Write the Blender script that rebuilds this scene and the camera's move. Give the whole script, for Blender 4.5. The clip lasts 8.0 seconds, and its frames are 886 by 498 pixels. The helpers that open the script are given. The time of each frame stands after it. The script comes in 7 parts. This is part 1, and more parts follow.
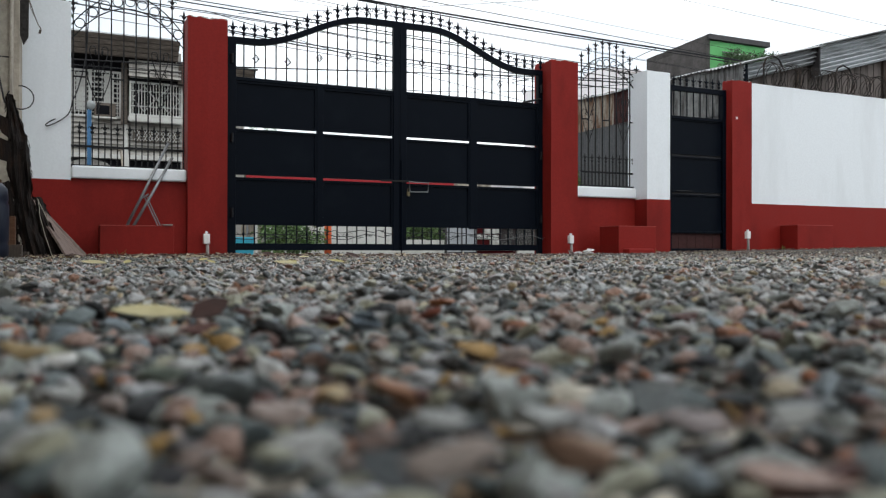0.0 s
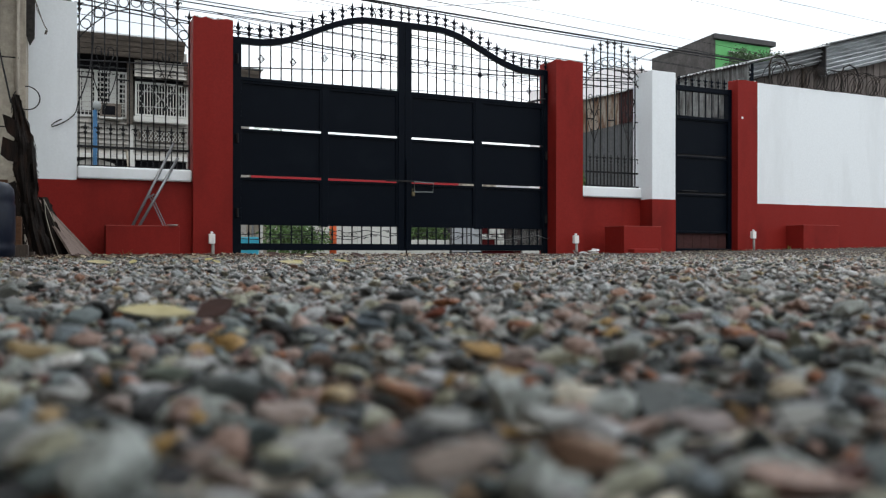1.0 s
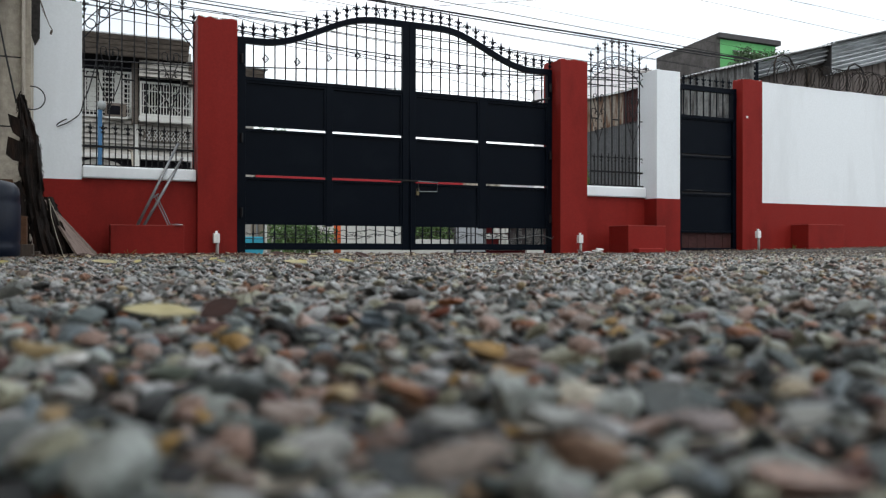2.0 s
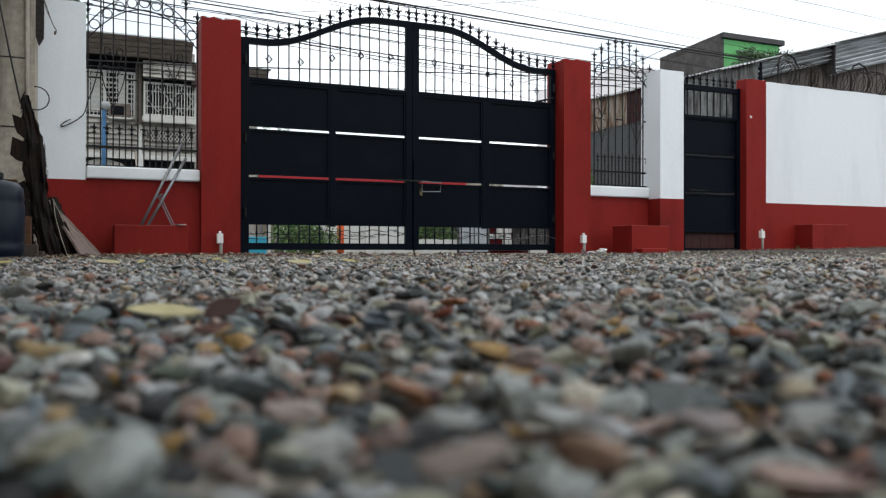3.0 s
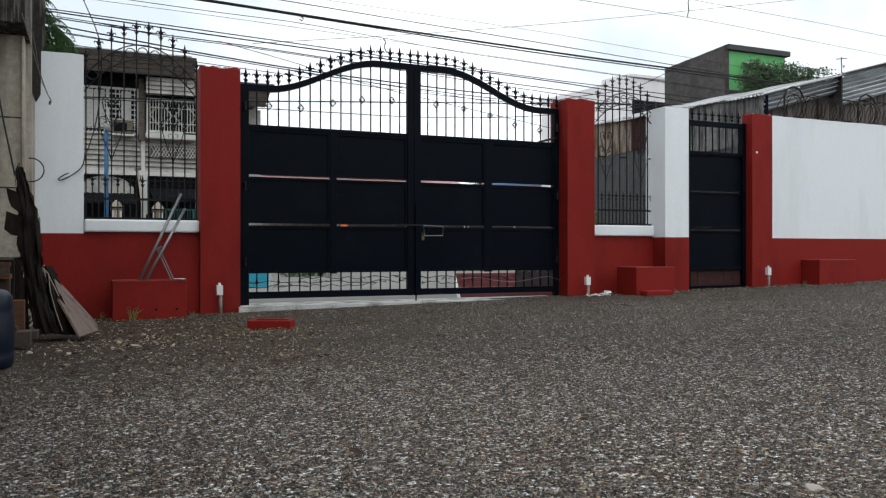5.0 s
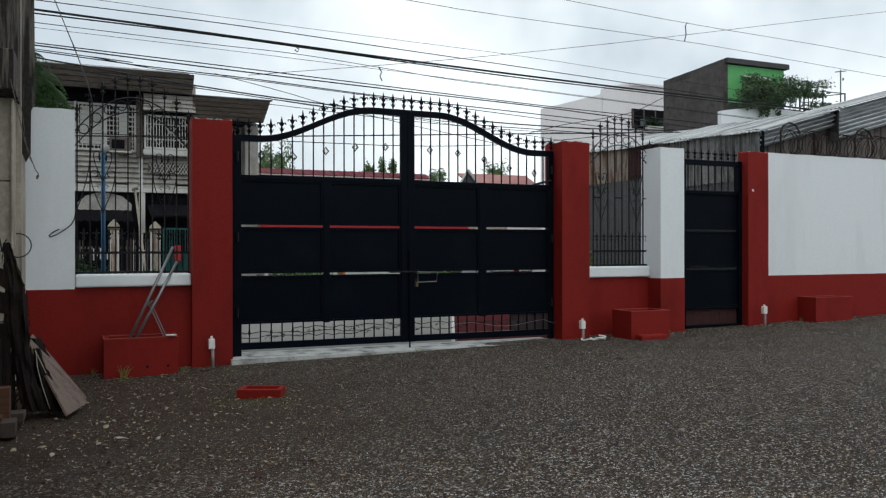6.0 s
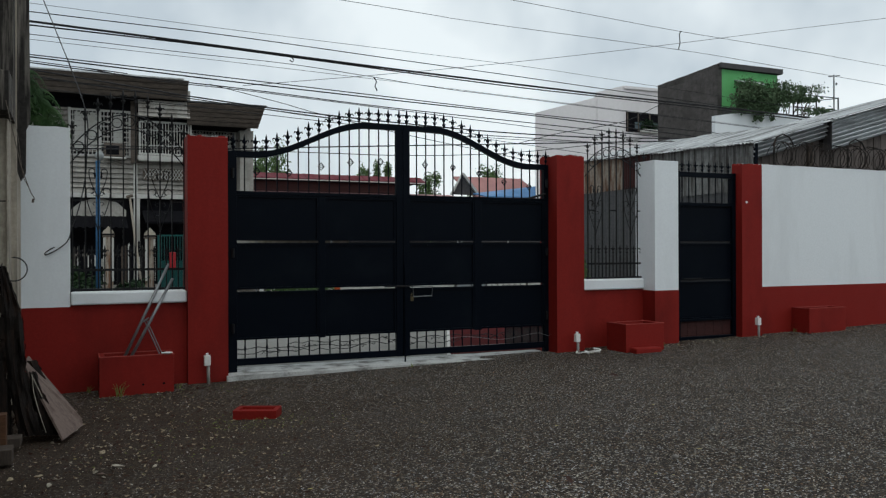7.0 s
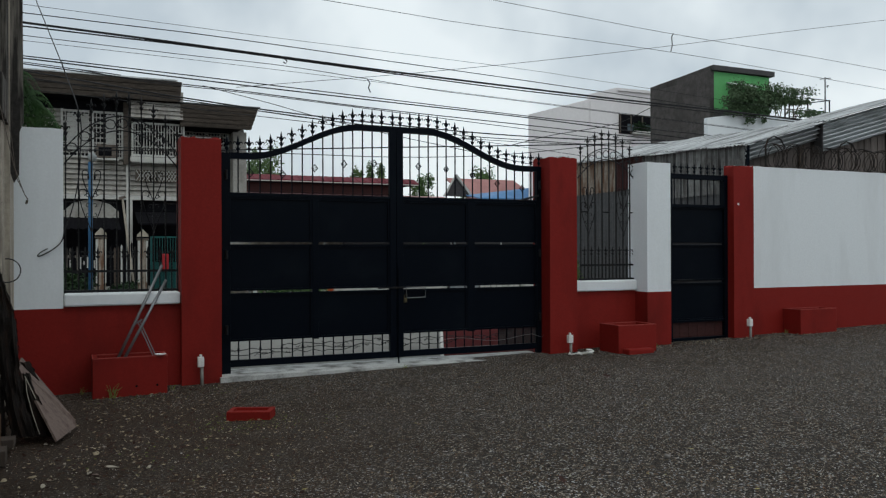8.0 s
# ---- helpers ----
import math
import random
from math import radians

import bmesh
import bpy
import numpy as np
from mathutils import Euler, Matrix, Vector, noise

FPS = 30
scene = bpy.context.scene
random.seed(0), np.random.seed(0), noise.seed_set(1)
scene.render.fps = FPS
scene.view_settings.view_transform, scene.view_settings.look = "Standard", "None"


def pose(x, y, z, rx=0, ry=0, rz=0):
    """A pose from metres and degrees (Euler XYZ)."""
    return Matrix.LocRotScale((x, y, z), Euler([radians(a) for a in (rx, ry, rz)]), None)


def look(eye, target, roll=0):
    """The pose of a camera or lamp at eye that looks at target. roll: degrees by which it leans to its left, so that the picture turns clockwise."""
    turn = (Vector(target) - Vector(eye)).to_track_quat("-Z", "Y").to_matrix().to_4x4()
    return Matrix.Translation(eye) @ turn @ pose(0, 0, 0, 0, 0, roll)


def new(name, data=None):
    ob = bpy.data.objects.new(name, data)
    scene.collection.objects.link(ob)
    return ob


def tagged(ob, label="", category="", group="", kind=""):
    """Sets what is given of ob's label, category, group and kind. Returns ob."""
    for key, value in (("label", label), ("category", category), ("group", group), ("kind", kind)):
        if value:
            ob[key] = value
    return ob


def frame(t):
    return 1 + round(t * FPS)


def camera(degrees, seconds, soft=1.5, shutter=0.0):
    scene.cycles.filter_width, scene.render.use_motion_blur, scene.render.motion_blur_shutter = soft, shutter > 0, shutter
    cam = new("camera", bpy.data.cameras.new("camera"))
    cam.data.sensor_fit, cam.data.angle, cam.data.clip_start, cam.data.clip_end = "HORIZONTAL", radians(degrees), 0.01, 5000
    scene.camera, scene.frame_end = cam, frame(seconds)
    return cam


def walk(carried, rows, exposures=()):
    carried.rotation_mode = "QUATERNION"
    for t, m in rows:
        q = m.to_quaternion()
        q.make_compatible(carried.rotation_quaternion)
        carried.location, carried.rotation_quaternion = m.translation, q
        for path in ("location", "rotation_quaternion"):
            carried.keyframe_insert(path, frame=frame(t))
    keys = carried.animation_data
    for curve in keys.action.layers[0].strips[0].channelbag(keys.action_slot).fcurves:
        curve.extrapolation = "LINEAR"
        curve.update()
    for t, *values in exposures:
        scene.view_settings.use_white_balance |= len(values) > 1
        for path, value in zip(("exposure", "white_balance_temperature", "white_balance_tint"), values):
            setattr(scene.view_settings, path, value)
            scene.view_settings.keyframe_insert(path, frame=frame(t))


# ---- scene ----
cam = camera(56.9, 8.0, 1.25)
PATH = [
    (0, (0.058, 0.074, 0.098), (0.9029, 1.8868, 0.1020), 0.10),
    (0.5, (0.058, 0.074, 0.098), (0.8968, 1.8896, 0.1000), 0.10),
    (1, (0.058, 0.074, 0.098), (0.8919, 1.8918, 0.1020), 0.10),
    (1.5, (0.058, 0.074, 0.098), (0.8870, 1.8941, 0.1010), 0.10),
    (3, (0.058, 0.074, 0.098), (0.8752, 1.8994, 0.1010), 0.10),
    (3.3, (0.058, 0.074, 0.098), (0.8732, 1.9003, 0.0998), 0.10),
    (3.4, (0.058, 0.074, 0.101), (0.8726, 1.9006, 0.1024), 0.10),
    (3.5, (0.056, 0.077, 0.113), (0.8699, 1.9039, 0.1140), 0.10),
    (3.6, (0.050, 0.086, 0.134), (0.8632, 1.9137, 0.1352), 0.08),
    (3.7, (0.049, 0.091, 0.165), (0.8614, 1.9186, 0.1664), 0.06),
    (3.8, (0.049, 0.095, 0.203), (0.8596, 1.9234, 0.2046), 0.04),
    (3.9, (0.048, 0.100, 0.243), (0.8578, 1.9282, 0.2448), 0.02),
    (4, (0.047, 0.104, 0.288), (0.8560, 1.9331, 0.2900), 0.00),
    (4.2, (0.062, 0.124, 0.340), (0.8704, 1.9538, 0.3420), 0.00),
    (4.5, (0.085, 0.155, 0.454), (0.8920, 1.9850, 0.4560), 0.00),
    (4.7, (0.102, 0.155, 0.512), (0.9088, 1.9851, 0.5137), -0.01),
    (5.8, (0.196, 0.155, 1.065), (1.0011, 1.9857, 1.0653), -0.09),
    (6, (0.213, 0.155, 1.169), (1.0179, 1.9859, 1.1690), -0.10),
    (6.2, (0.211, 0.151, 1.243), (1.0163, 1.9817, 1.2434), -0.14),
    (6.5, (0.208, 0.145, 1.303), (1.0138, 1.9755, 1.3040), -0.20),
    (7, (0.201, 0.132, 1.331), (1.0170, 1.9580, 1.3320), -0.20),
    (7.5, (0.193, 0.118, 1.332), (1.0122, 1.9425, 1.3340), -0.20),
    (8, (0.189, 0.110, 1.329), (1.0201, 1.9291, 1.3340), -0.20),
]
EXPOSURES = [(0.0, 0.6, 6500, 9.5), (3.4, 0.6, 6500, 9.5), (4.0, 0.62, 6500, 10), (4.7, 0.5, 6500, 9.5), (5.8, 0.06, 6450, 7), (6.5, -0.12, 6420, 6), (7.0, -0.25, 6400, 6), (8.0, -0.30, 6400, 6)]
walk(cam, [(t, look(eye, target, roll)) for t, eye, target, roll in PATH], EXPOSURES)
# a small lens opening, so that stones a hand's width away blur as they do through a small wide camera
cam.data.dof.use_dof = True
cam.data.dof.focus_distance = 8.0
cam.data.dof.aperture_fstop = 20.0

# ---- sky and light: a bright overcast day ----
world = bpy.data.worlds.new("world")
scene.world = world
world.use_nodes = True
wn, wl = world.node_tree.nodes, world.node_tree.links
bg = wn["Background"]
sky = wn.new("ShaderNodeTexSky")
sky.sky_type = "NISHITA"
sky.sun_disc = False
sky.sun_elevation = radians(52)
sky.sun_rotation = radians(200)
sky.air_density = 1.0
sky.dust_density = 3.0
dim = wn.new("ShaderNodeMix")
dim.data_type = "RGBA"
dim.blend_type = "MULTIPLY"
dim.inputs["Factor"].default_value = 1.0
dim.inputs["B"].default_value = (0.10, 0.10, 0.10, 1)
wl.new(sky.outputs["Color"], dim.inputs["A"])
cloud = wn.new("ShaderNodeTexNoise")
cloud.inputs["Scale"].default_value = 2.6
cloud.inputs["Detail"].default_value = 5
cloud.inputs["Roughness"].default_value = 0.5
ramp = wn.new("ShaderNodeValToRGB")
ramp.color_ramp.elements[0].position, ramp.color_ramp.elements[0].color = 0.38, (0.70, 0.775, 0.85, 1)
ramp.color_ramp.elements[1].position, ramp.color_ramp.elements[1].color = 0.56, (1.14, 1.195, 1.23, 1)
wl.new(cloud.outputs["Fac"], ramp.inputs["Fac"])
cover = wn.new("ShaderNodeMix")
cover.data_type = "RGBA"
cover.inputs["Factor"].default_value = 0.88
wl.new(dim.outputs["Result"], cover.inputs["A"])
wl.new(ramp.outputs["Color"], cover.inputs["B"])
wl.new(cover.outputs["Result"], bg.inputs["Color"])
bg.inputs["Strength"].default_value = 1.0

sun_data = bpy.data.lights.new("sun", "SUN")
sun_data.energy = 0.6
sun_data.angle = radians(25)
sun_data.color = (1.0, 0.97, 0.92)
sun = new("sun", sun_data)
sun.matrix_world = look((0, 0, 20), (2.5, 8, 0))


# ---- materials ----
def nodes_of(name):
    m = bpy.data.materials.new(name)
    m.use_nodes = True
    return m, m.node_tree.nodes, m.node_tree.links, m.node_tree.nodes["Principled BSDF"]


def noise_node(n, l, scale, detail=4, rough=0.55, coord="Object", stretch=None):
    tc = n.new("ShaderNodeTexCoord")
    tex = n.new("ShaderNodeTexNoise")
    tex.inputs["Scale"].default_value = scale
    tex.inputs["Detail"].default_value = detail
    tex.inputs["Roughness"].default_value = rough
    if stretch:
        mp = n.new("ShaderNodeMapping")
        mp.inputs["Scale"].default_value = stretch
        l.new(tc.outputs[coord], mp.inputs["Vector"])
        l.new(mp.outputs["Vector"], tex.inputs["Vector"])
    else:
        l.new(tc.outputs[coord], tex.inputs["Vector"])
    return tex


def mixed(n, l, fac, a, b, kind="MIX"):
    """A colour mix: a and b are colours or sockets, fac a number or a socket."""
    mx = n.new("ShaderNodeMix")
    mx.data_type = "RGBA"
    mx.blend_type = kind
    for slot, v in (("Factor", fac), ("A", a), ("B", b)):
        if isinstance(v, bpy.types.NodeSocket):
            l.new(v, mx.inputs[slot])
        else:
            mx.inputs[slot].default_value = v if slot == "Factor" else (*v, 1) if len(v) == 3 else v
    return mx.outputs["Result"]


def spread(n, l, sock, lo, hi, a=0.0, b=1.0):
    mr = n.new("ShaderNodeMapRange")
    mr.inputs["From Min"].default_value, mr.inputs["From Max"].default_value = lo, hi
    mr.inputs["To Min"].default_value, mr.inputs["To Max"].default_value = a, b
    l.new(sock, mr.inputs["Value"])
    return mr.outputs["Result"]


def surf(name, col, dirt=None, fine=60, coarse=3, vary=0.25, rough=0.7, rough_vary=0.1, bump=0.3, depth=0.002, metal=0.0,
         dirt_amount=0.5, dirt_at=(0.5, 0.72), stretch=None, dirt_stretch=None, each=0.0, shine=0.2):
    """A surface with grain at two scales, dirt in patches and fine relief. each: how far alike pieces differ in lightness."""
    m, n, l, p = nodes_of(name)
    big = noise_node(n, l, coarse, 5, 0.6, stretch=dirt_stretch or stretch)
    small = noise_node(n, l, fine, 4, 0.6, stretch=stretch)
    dark = tuple(c * (1 - vary) for c in col)
    light = tuple(min(1, c * (1 + vary * 0.6)) for c in col)
    c = mixed(n, l, spread(n, l, small.outputs["Fac"], 0.3, 0.7), dark, light)
    c = mixed(n, l, spread(n, l, big.outputs["Fac"], 0.35, 0.65, 0, 0.5), c, col)
    if dirt:
        c = mixed(n, l, spread(n, l, big.outputs["Fac"], *dirt_at, 0, dirt_amount), c, dirt)
    if each:
        info = n.new("ShaderNodeObjectInfo")
        hsv = n.new("ShaderNodeHueSaturation")
        l.new(spread(n, l, info.outputs["Random"], 0, 1, 1 - each, 1 + each), hsv.inputs["Value"])
        l.new(c, hsv.inputs["Color"])
        c = hsv.outputs["Color"]
    l.new(c, p.inputs["Base Color"])
    l.new(spread(n, l, big.outputs["Fac"], 0.3, 0.7, rough - rough_vary, min(1, rough + rough_vary)), p.inputs["Roughness"])
    p.inputs["Metallic"].default_value = metal
    p.inputs["Specular IOR Level"].default_value = shine
    b = n.new("ShaderNodeBump")
    b.inputs["Strength"].default_value = bump
    b.inputs["Distance"].default_value = depth
    l.new(small.outputs["Fac"], b.inputs["Height"])
    l.new(b.outputs["Normal"], p.inputs["Normal"])
    return m


STONE = [(0.0, (0.056, 0.071, 0.085)), (0.1, (0.26, 0.296, 0.314)), (0.19, (0.115, 0.137, 0.152)), (0.28, (0.303, 0.211, 0.196)),
         (0.36, (0.115, 0.150, 0.170)), (0.44, (0.392, 0.361, 0.311)), (0.52, (0.026, 0.03, 0.037)), (0.6, (0.255, 0.205, 0.20)),
         (0.67, (0.235, 0.240, 0.190)), (0.73, (0.289, 0.104, 0.044)), (0.77, (0.157, 0.201, 0.253)), (0.83, (0.43, 0.345, 0.25)),
         (0.875, (0.139, 0.059, 0.052)), (0.92, (0.656, 0.609, 0.52)), (0.955, (0.40, 0.205, 0.075)), (0.982, (0.46, 0.445, 0.405))]
# bed colours: brown soil, with the shade between stones put in
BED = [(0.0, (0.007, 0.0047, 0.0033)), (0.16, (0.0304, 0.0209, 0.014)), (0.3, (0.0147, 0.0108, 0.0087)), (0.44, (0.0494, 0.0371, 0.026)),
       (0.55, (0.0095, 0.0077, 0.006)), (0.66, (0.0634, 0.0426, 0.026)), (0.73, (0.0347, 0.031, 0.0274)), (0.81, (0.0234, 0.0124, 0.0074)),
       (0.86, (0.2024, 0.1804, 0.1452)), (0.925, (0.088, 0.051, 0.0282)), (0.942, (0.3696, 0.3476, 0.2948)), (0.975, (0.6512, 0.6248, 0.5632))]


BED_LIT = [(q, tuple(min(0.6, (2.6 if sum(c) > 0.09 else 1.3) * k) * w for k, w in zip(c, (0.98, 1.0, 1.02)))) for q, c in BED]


def stone_ramp(n, l, sock, table=STONE):
    r = n.new("ShaderNodeValToRGB")
    r.color_ramp.interpolation = "CONSTANT"
    el = r.color_ramp.elements
    el[0].position, el[0].color = table[0][0], (*table[0][1], 1)
    el[1].position, el[1].color = table[1][0], (*table[1][1], 1)
    for pos, c in table[2:]:
        e = el.new(pos)
        e.color = (*c, 1)
    l.new(sock, r.inputs["Fac"])
    return r.outputs["Color"]


def pebble_material(name, source, table=STONE, shine=0.44):
    m, n, l, p = nodes_of(name)
    if source == "island":
        r = n.new("ShaderNodeNewGeometry").outputs["Random Per Island"]
    else:
        r = n.new("ShaderNodeObjectInfo").outputs["Random"]
    c = stone_ramp(n, l, r, table)
    mott = noise_node(n, l, 520, 6, 0.75)
    vein = noise_node(n, l, 90, 3, 0.5)
    c = mixed(n, l, spread(n, l, mott.outputs["Fac"], 0.38, 0.62, 0, 0.75), c, mixed(n, l, 1.0, c, (0.40, 0.38, 0.36), "MULTIPLY"))
    c = mixed(n, l, spread(n, l, vein.outputs["Fac"], 0.55, 0.75, 0, 0.35), c, (0.20, 0.18, 0.15))
    l.new(c, p.inputs["Base Color"])
    l.new(spread(n, l, vein.outputs["Fac"], 0.3, 0.7, 0.38, 0.65), p.inputs["Roughness"])
    p.inputs["Specular IOR Level"].default_value = shine
    b = n.new("ShaderNodeBump")
    b.inputs["Strength"].default_value = 0.9
    b.inputs["Distance"].default_value = 0.0008
    l.new(mott.outputs["Fac"], b.inputs["Height"])
    l.new(b.outputs["Normal"], p.inputs["Normal"])
    return m


def gravel_material():
    """The bed of small stones: cells of stone colours, dark joints of dirt with crevice shade put in, and brown silt in
    patches.
    """
    m, n, l, p = nodes_of("gravel_bed")
    tc = n.new("ShaderNodeTexCoord")
    heights = []
    cols = []
    for k, scale in enumerate((96.0, 58.0)):
        v = n.new("ShaderNodeTexVoronoi")
        v.inputs["Scale"].default_value = scale
        v.inputs["Randomness"].default_value = 1.0
        l.new(tc.outputs["Object"], v.inputs["Vector"])
        sep = n.new("ShaderNodeSeparateColor")
        l.new(v.outputs["Color"], sep.inputs["Color"])
        cols.append(stone_ramp(n, l, sep.outputs["Red"], BED_LIT))
        heights.append(v.outputs["Distance"])
    pick = noise_node(n, l, 55, 2, 0.5)
    c = mixed(n, l, spread(n, l, pick.outputs["Fac"], 0.5, 0.56), cols[0], cols[1])
    joint = spread(n, l, heights[0], 0.35, 0.75, 0, 0.6)
    c = mixed(n, l, joint, c, (0.014, 0.012, 0.010))
    silt = noise_node(n, l, 0.55, 6, 0.6)
    c = mixed(n, l, spread(n, l, silt.outputs["Fac"], 0.50, 0.70, 0, 0.35), c, (0.040, 0.032, 0.025))
    # dark trodden soil and litter round the scrap corner
    at = n.new("ShaderNodeVectorMath")
    at.operation = "DISTANCE"
    l.new(tc.outputs["Object"], at.inputs[0])
    at.inputs[1].default_value = (0.0, 6.2, 0.0)
    rough_edge = n.new("ShaderNodeMath")
    rough_edge.operation = "MULTIPLY_ADD"
    l.new(silt.outputs["Fac"], rough_edge.inputs[0])
    rough_edge.inputs[1].default_value = 3.2
    l.new(at.outputs["Value"], rough_edge.inputs[2])
    c = mixed(n, l, spread(n, l, rough_edge.outputs["Value"], 2.6, 5.0, 0.85, 0.0), c, mixed(n, l, spread(n, l, pick.outputs["Fac"], 0.4, 0.6), (0.024, 0.0145, 0.009), (0.072, 0.048, 0.031)))
    # paler bed round (0.9, 0.9), faded out by distance to meet the loose stones
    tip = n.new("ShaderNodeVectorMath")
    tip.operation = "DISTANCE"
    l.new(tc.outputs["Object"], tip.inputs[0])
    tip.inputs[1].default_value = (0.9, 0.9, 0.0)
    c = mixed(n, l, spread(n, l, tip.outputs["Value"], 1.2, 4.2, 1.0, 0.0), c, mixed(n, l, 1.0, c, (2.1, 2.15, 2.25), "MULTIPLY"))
    damp = noise_node(n, l, 1.7, 4, 0.5)
    c = mixed(n, l, spread(n, l, damp.outputs["Fac"], 0.5, 0.7, 0, 0.4), c, mixed(n, l, 1.0, c, (0.55, 0.55, 0.56), "MULTIPLY"))
    grit = noise_node(n, l, 260, 3, 0.7)
    c = mixed(n, l, spread(n, l, grit.outputs["Fac"], 0.42, 0.58, 0.0, 0.7), c, mixed(n, l, 1.0, c, (0.30, 0.27, 0.24), "MULTIPLY"))
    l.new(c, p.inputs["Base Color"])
    l.new(spread(n, l, damp.outputs["Fac"], 0.3, 0.7, 0.85, 0.65), p.inputs["Roughness"])
    p.inputs["Specular IOR Level"].default_value = 0.14
    b = n.new("ShaderNodeBump")
    b.inputs["Strength"].default_value = 1.0
    b.inputs["Distance"].default_value = 0.006
    b.invert = True
    l.new(heights[0], b.inputs["Height"])
    l.new(b.outputs["Normal"], p.inputs["Normal"])
    return m


def greyer(table, keep, gain, punch=0.0, most=0.50):
    """The same stones with their hue drawn towards grey; punch sets light and dark ones further apart."""
    out = []
    for q, c in table:
        mean = 0.36 * c[0] + 0.36 * c[1] + 0.28 * c[2]
        out.append((q, tuple(min(most, gain * w * (mean / 0.14) ** punch * (keep * k + (1 - keep) * mean)) for k, w in zip(c, (1.05, 1.0, 0.88)))))
    return out


M = {}
M["pebble"] = pebble_material("pebble", "island", greyer(STONE, 1.0, 1.04, 0.40, 0.44))
M["pebble_mixed"] = pebble_material("pebble_mixed", "island", greyer(STONE, 0.55, 1.55, 0.30))
M["pebble_single"] = pebble_material("pebble_single", "object", greyer(STONE, 0.95, 0.95, 0.2, 0.30))
M["pebble_grey"] = pebble_material("pebble_grey", "island", greyer(STONE, 0.55, 1.12, 0.25), 0.32)
# far stones reuse the bed ramp, so crevice shade is part of their colour
M["pebble_far"] = pebble_material("pebble_far", "island", [(q, tuple(min(0.62, (3.7 if sum(c) > 0.09 else 1.3) * k) * w for k, w in zip(c, (1.05, 1.0, 0.97)))) for q, c in BED], 0.32)
M["gravel"] = gravel_material()
M["red"] = surf("red_wall_paint", (0.205, 0.0145, 0.0110), dirt=(0.085, 0.0095, 0.0075), fine=45, coarse=1.6, vary=0.14, rough=0.62, bump=0.35, depth=0.003, dirt_amount=0.6, dirt_stretch=(1, 1, 0.45), shine=0.12)
M["white"] = surf("white_wall_paint", (0.76, 0.795, 0.82), dirt=(0.56, 0.58, 0.59), fine=40, coarse=1.3, vary=0.05, rough=0.7, bump=0.3, depth=0.003, dirt_amount=0.35, dirt_stretch=(1.5, 1.5, 0.35))
M["raw"] = surf("raw_concrete", (0.33, 0.32, 0.30), dirt=(0.16, 0.15, 0.14), fine=30, coarse=2.2, vary=0.2, rough=0.9, bump=0.6, depth=0.006, dirt_amount=0.6)
M["black"] = surf("black_gate_paint", (0.0021, 0.0040, 0.0080), dirt=(0.007, 0.010, 0.014), fine=80, coarse=2.5, vary=0.3, rough=0.42, bump=0.15, depth=0.001, dirt_amount=0.5, shine=0.05)
M["iron"] = surf("black_iron", (0.007, 0.0075, 0.009), dirt=(0.022, 0.015, 0.011), fine=120, coarse=9, vary=0.3, rough=0.5, bump=0.3, depth=0.001, dirt_amount=0.5)
M["sillc"] = surf("threshold_concrete", (0.50, 0.51, 0.50), dirt=(0.10, 0.095, 0.085), fine=60, coarse=4, vary=0.3, rough=0.85, bump=0.6, depth=0.005, dirt_amount=0.9, dirt_at=(0.47, 0.66))
M["galv"] = surf("galvanised_sheet", (0.56, 0.58, 0.59), dirt=(0.085, 0.082, 0.08), fine=18, coarse=2.2, vary=0.25, rough=0.5, bump=0.2, depth=0.002, metal=0.3, dirt_amount=0.85, dirt_at=(0.44, 0.66), dirt_stretch=(0.35, 3.0, 1), each=0.22)
M["galv_dark"] = surf("weathered_sheet", (0.092, 0.095, 0.098), dirt=(0.035, 0.034, 0.034), fine=20, coarse=2, vary=0.25, rough=0.65, bump=0.3, depth=0.002, metal=0.2, dirt_amount=0.6, dirt_stretch=(2, 2, 0.3), each=0.15)
M["galv_bare"] = surf("bare_ridged_sheet", (0.50, 0.52, 0.53), dirt=(0.16, 0.155, 0.15), fine=18, coarse=1.8, vary=0.2, rough=0.38, bump=0.2, depth=0.002, metal=0.85, dirt_amount=0.7, dirt_stretch=(0.4, 1, 2), each=0.2)
M["galv_streak"] = surf("streaked_sheet", (0.21, 0.215, 0.21), dirt=(0.035, 0.030, 0.028), fine=14, coarse=5, vary=0.35, rough=0.6, bump=0.2, depth=0.002, metal=0.2, dirt_amount=0.85, dirt_at=(0.42, 0.62), dirt_stretch=(1, 3, 0.35), each=0.2)
M["galv_mid"] = surf("dull_grey_sheet", (0.235, 0.25, 0.25), dirt=(0.10, 0.10, 0.095), fine=18, coarse=1.8, vary=0.18, rough=0.6, bump=0.2, depth=0.002, metal=0.2, dirt_amount=0.7, dirt_stretch=(1, 1, 0.4), each=0.2)
M["grey_plank"] = surf("grey_plank", (0.150, 0.128, 0.118), dirt=(0.04, 0.034, 0.030), fine=30, coarse=3, vary=0.3, rough=0.9, bump=0.5, depth=0.004, dirt_amount=0.7, stretch=(5, 5, 0.6), each=0.25)
M["rust"] = surf("rusty_sheet", (0.34, 0.30, 0.25), dirt=(0.13, 0.06, 0.03), fine=25, coarse=3.5, vary=0.3, rough=0.85, bump=0.4, depth=0.003, dirt_amount=0.9, dirt_at=(0.42, 0.58), dirt_stretch=(3, 3, 0.5), each=0.2)
M["maroon"] = surf("maroon_sheet", (0.045, 0.015, 0.014), dirt=(0.03, 0.02, 0.018), fine=30, coarse=4, vary=0.3, rough=0.7, bump=0.3)
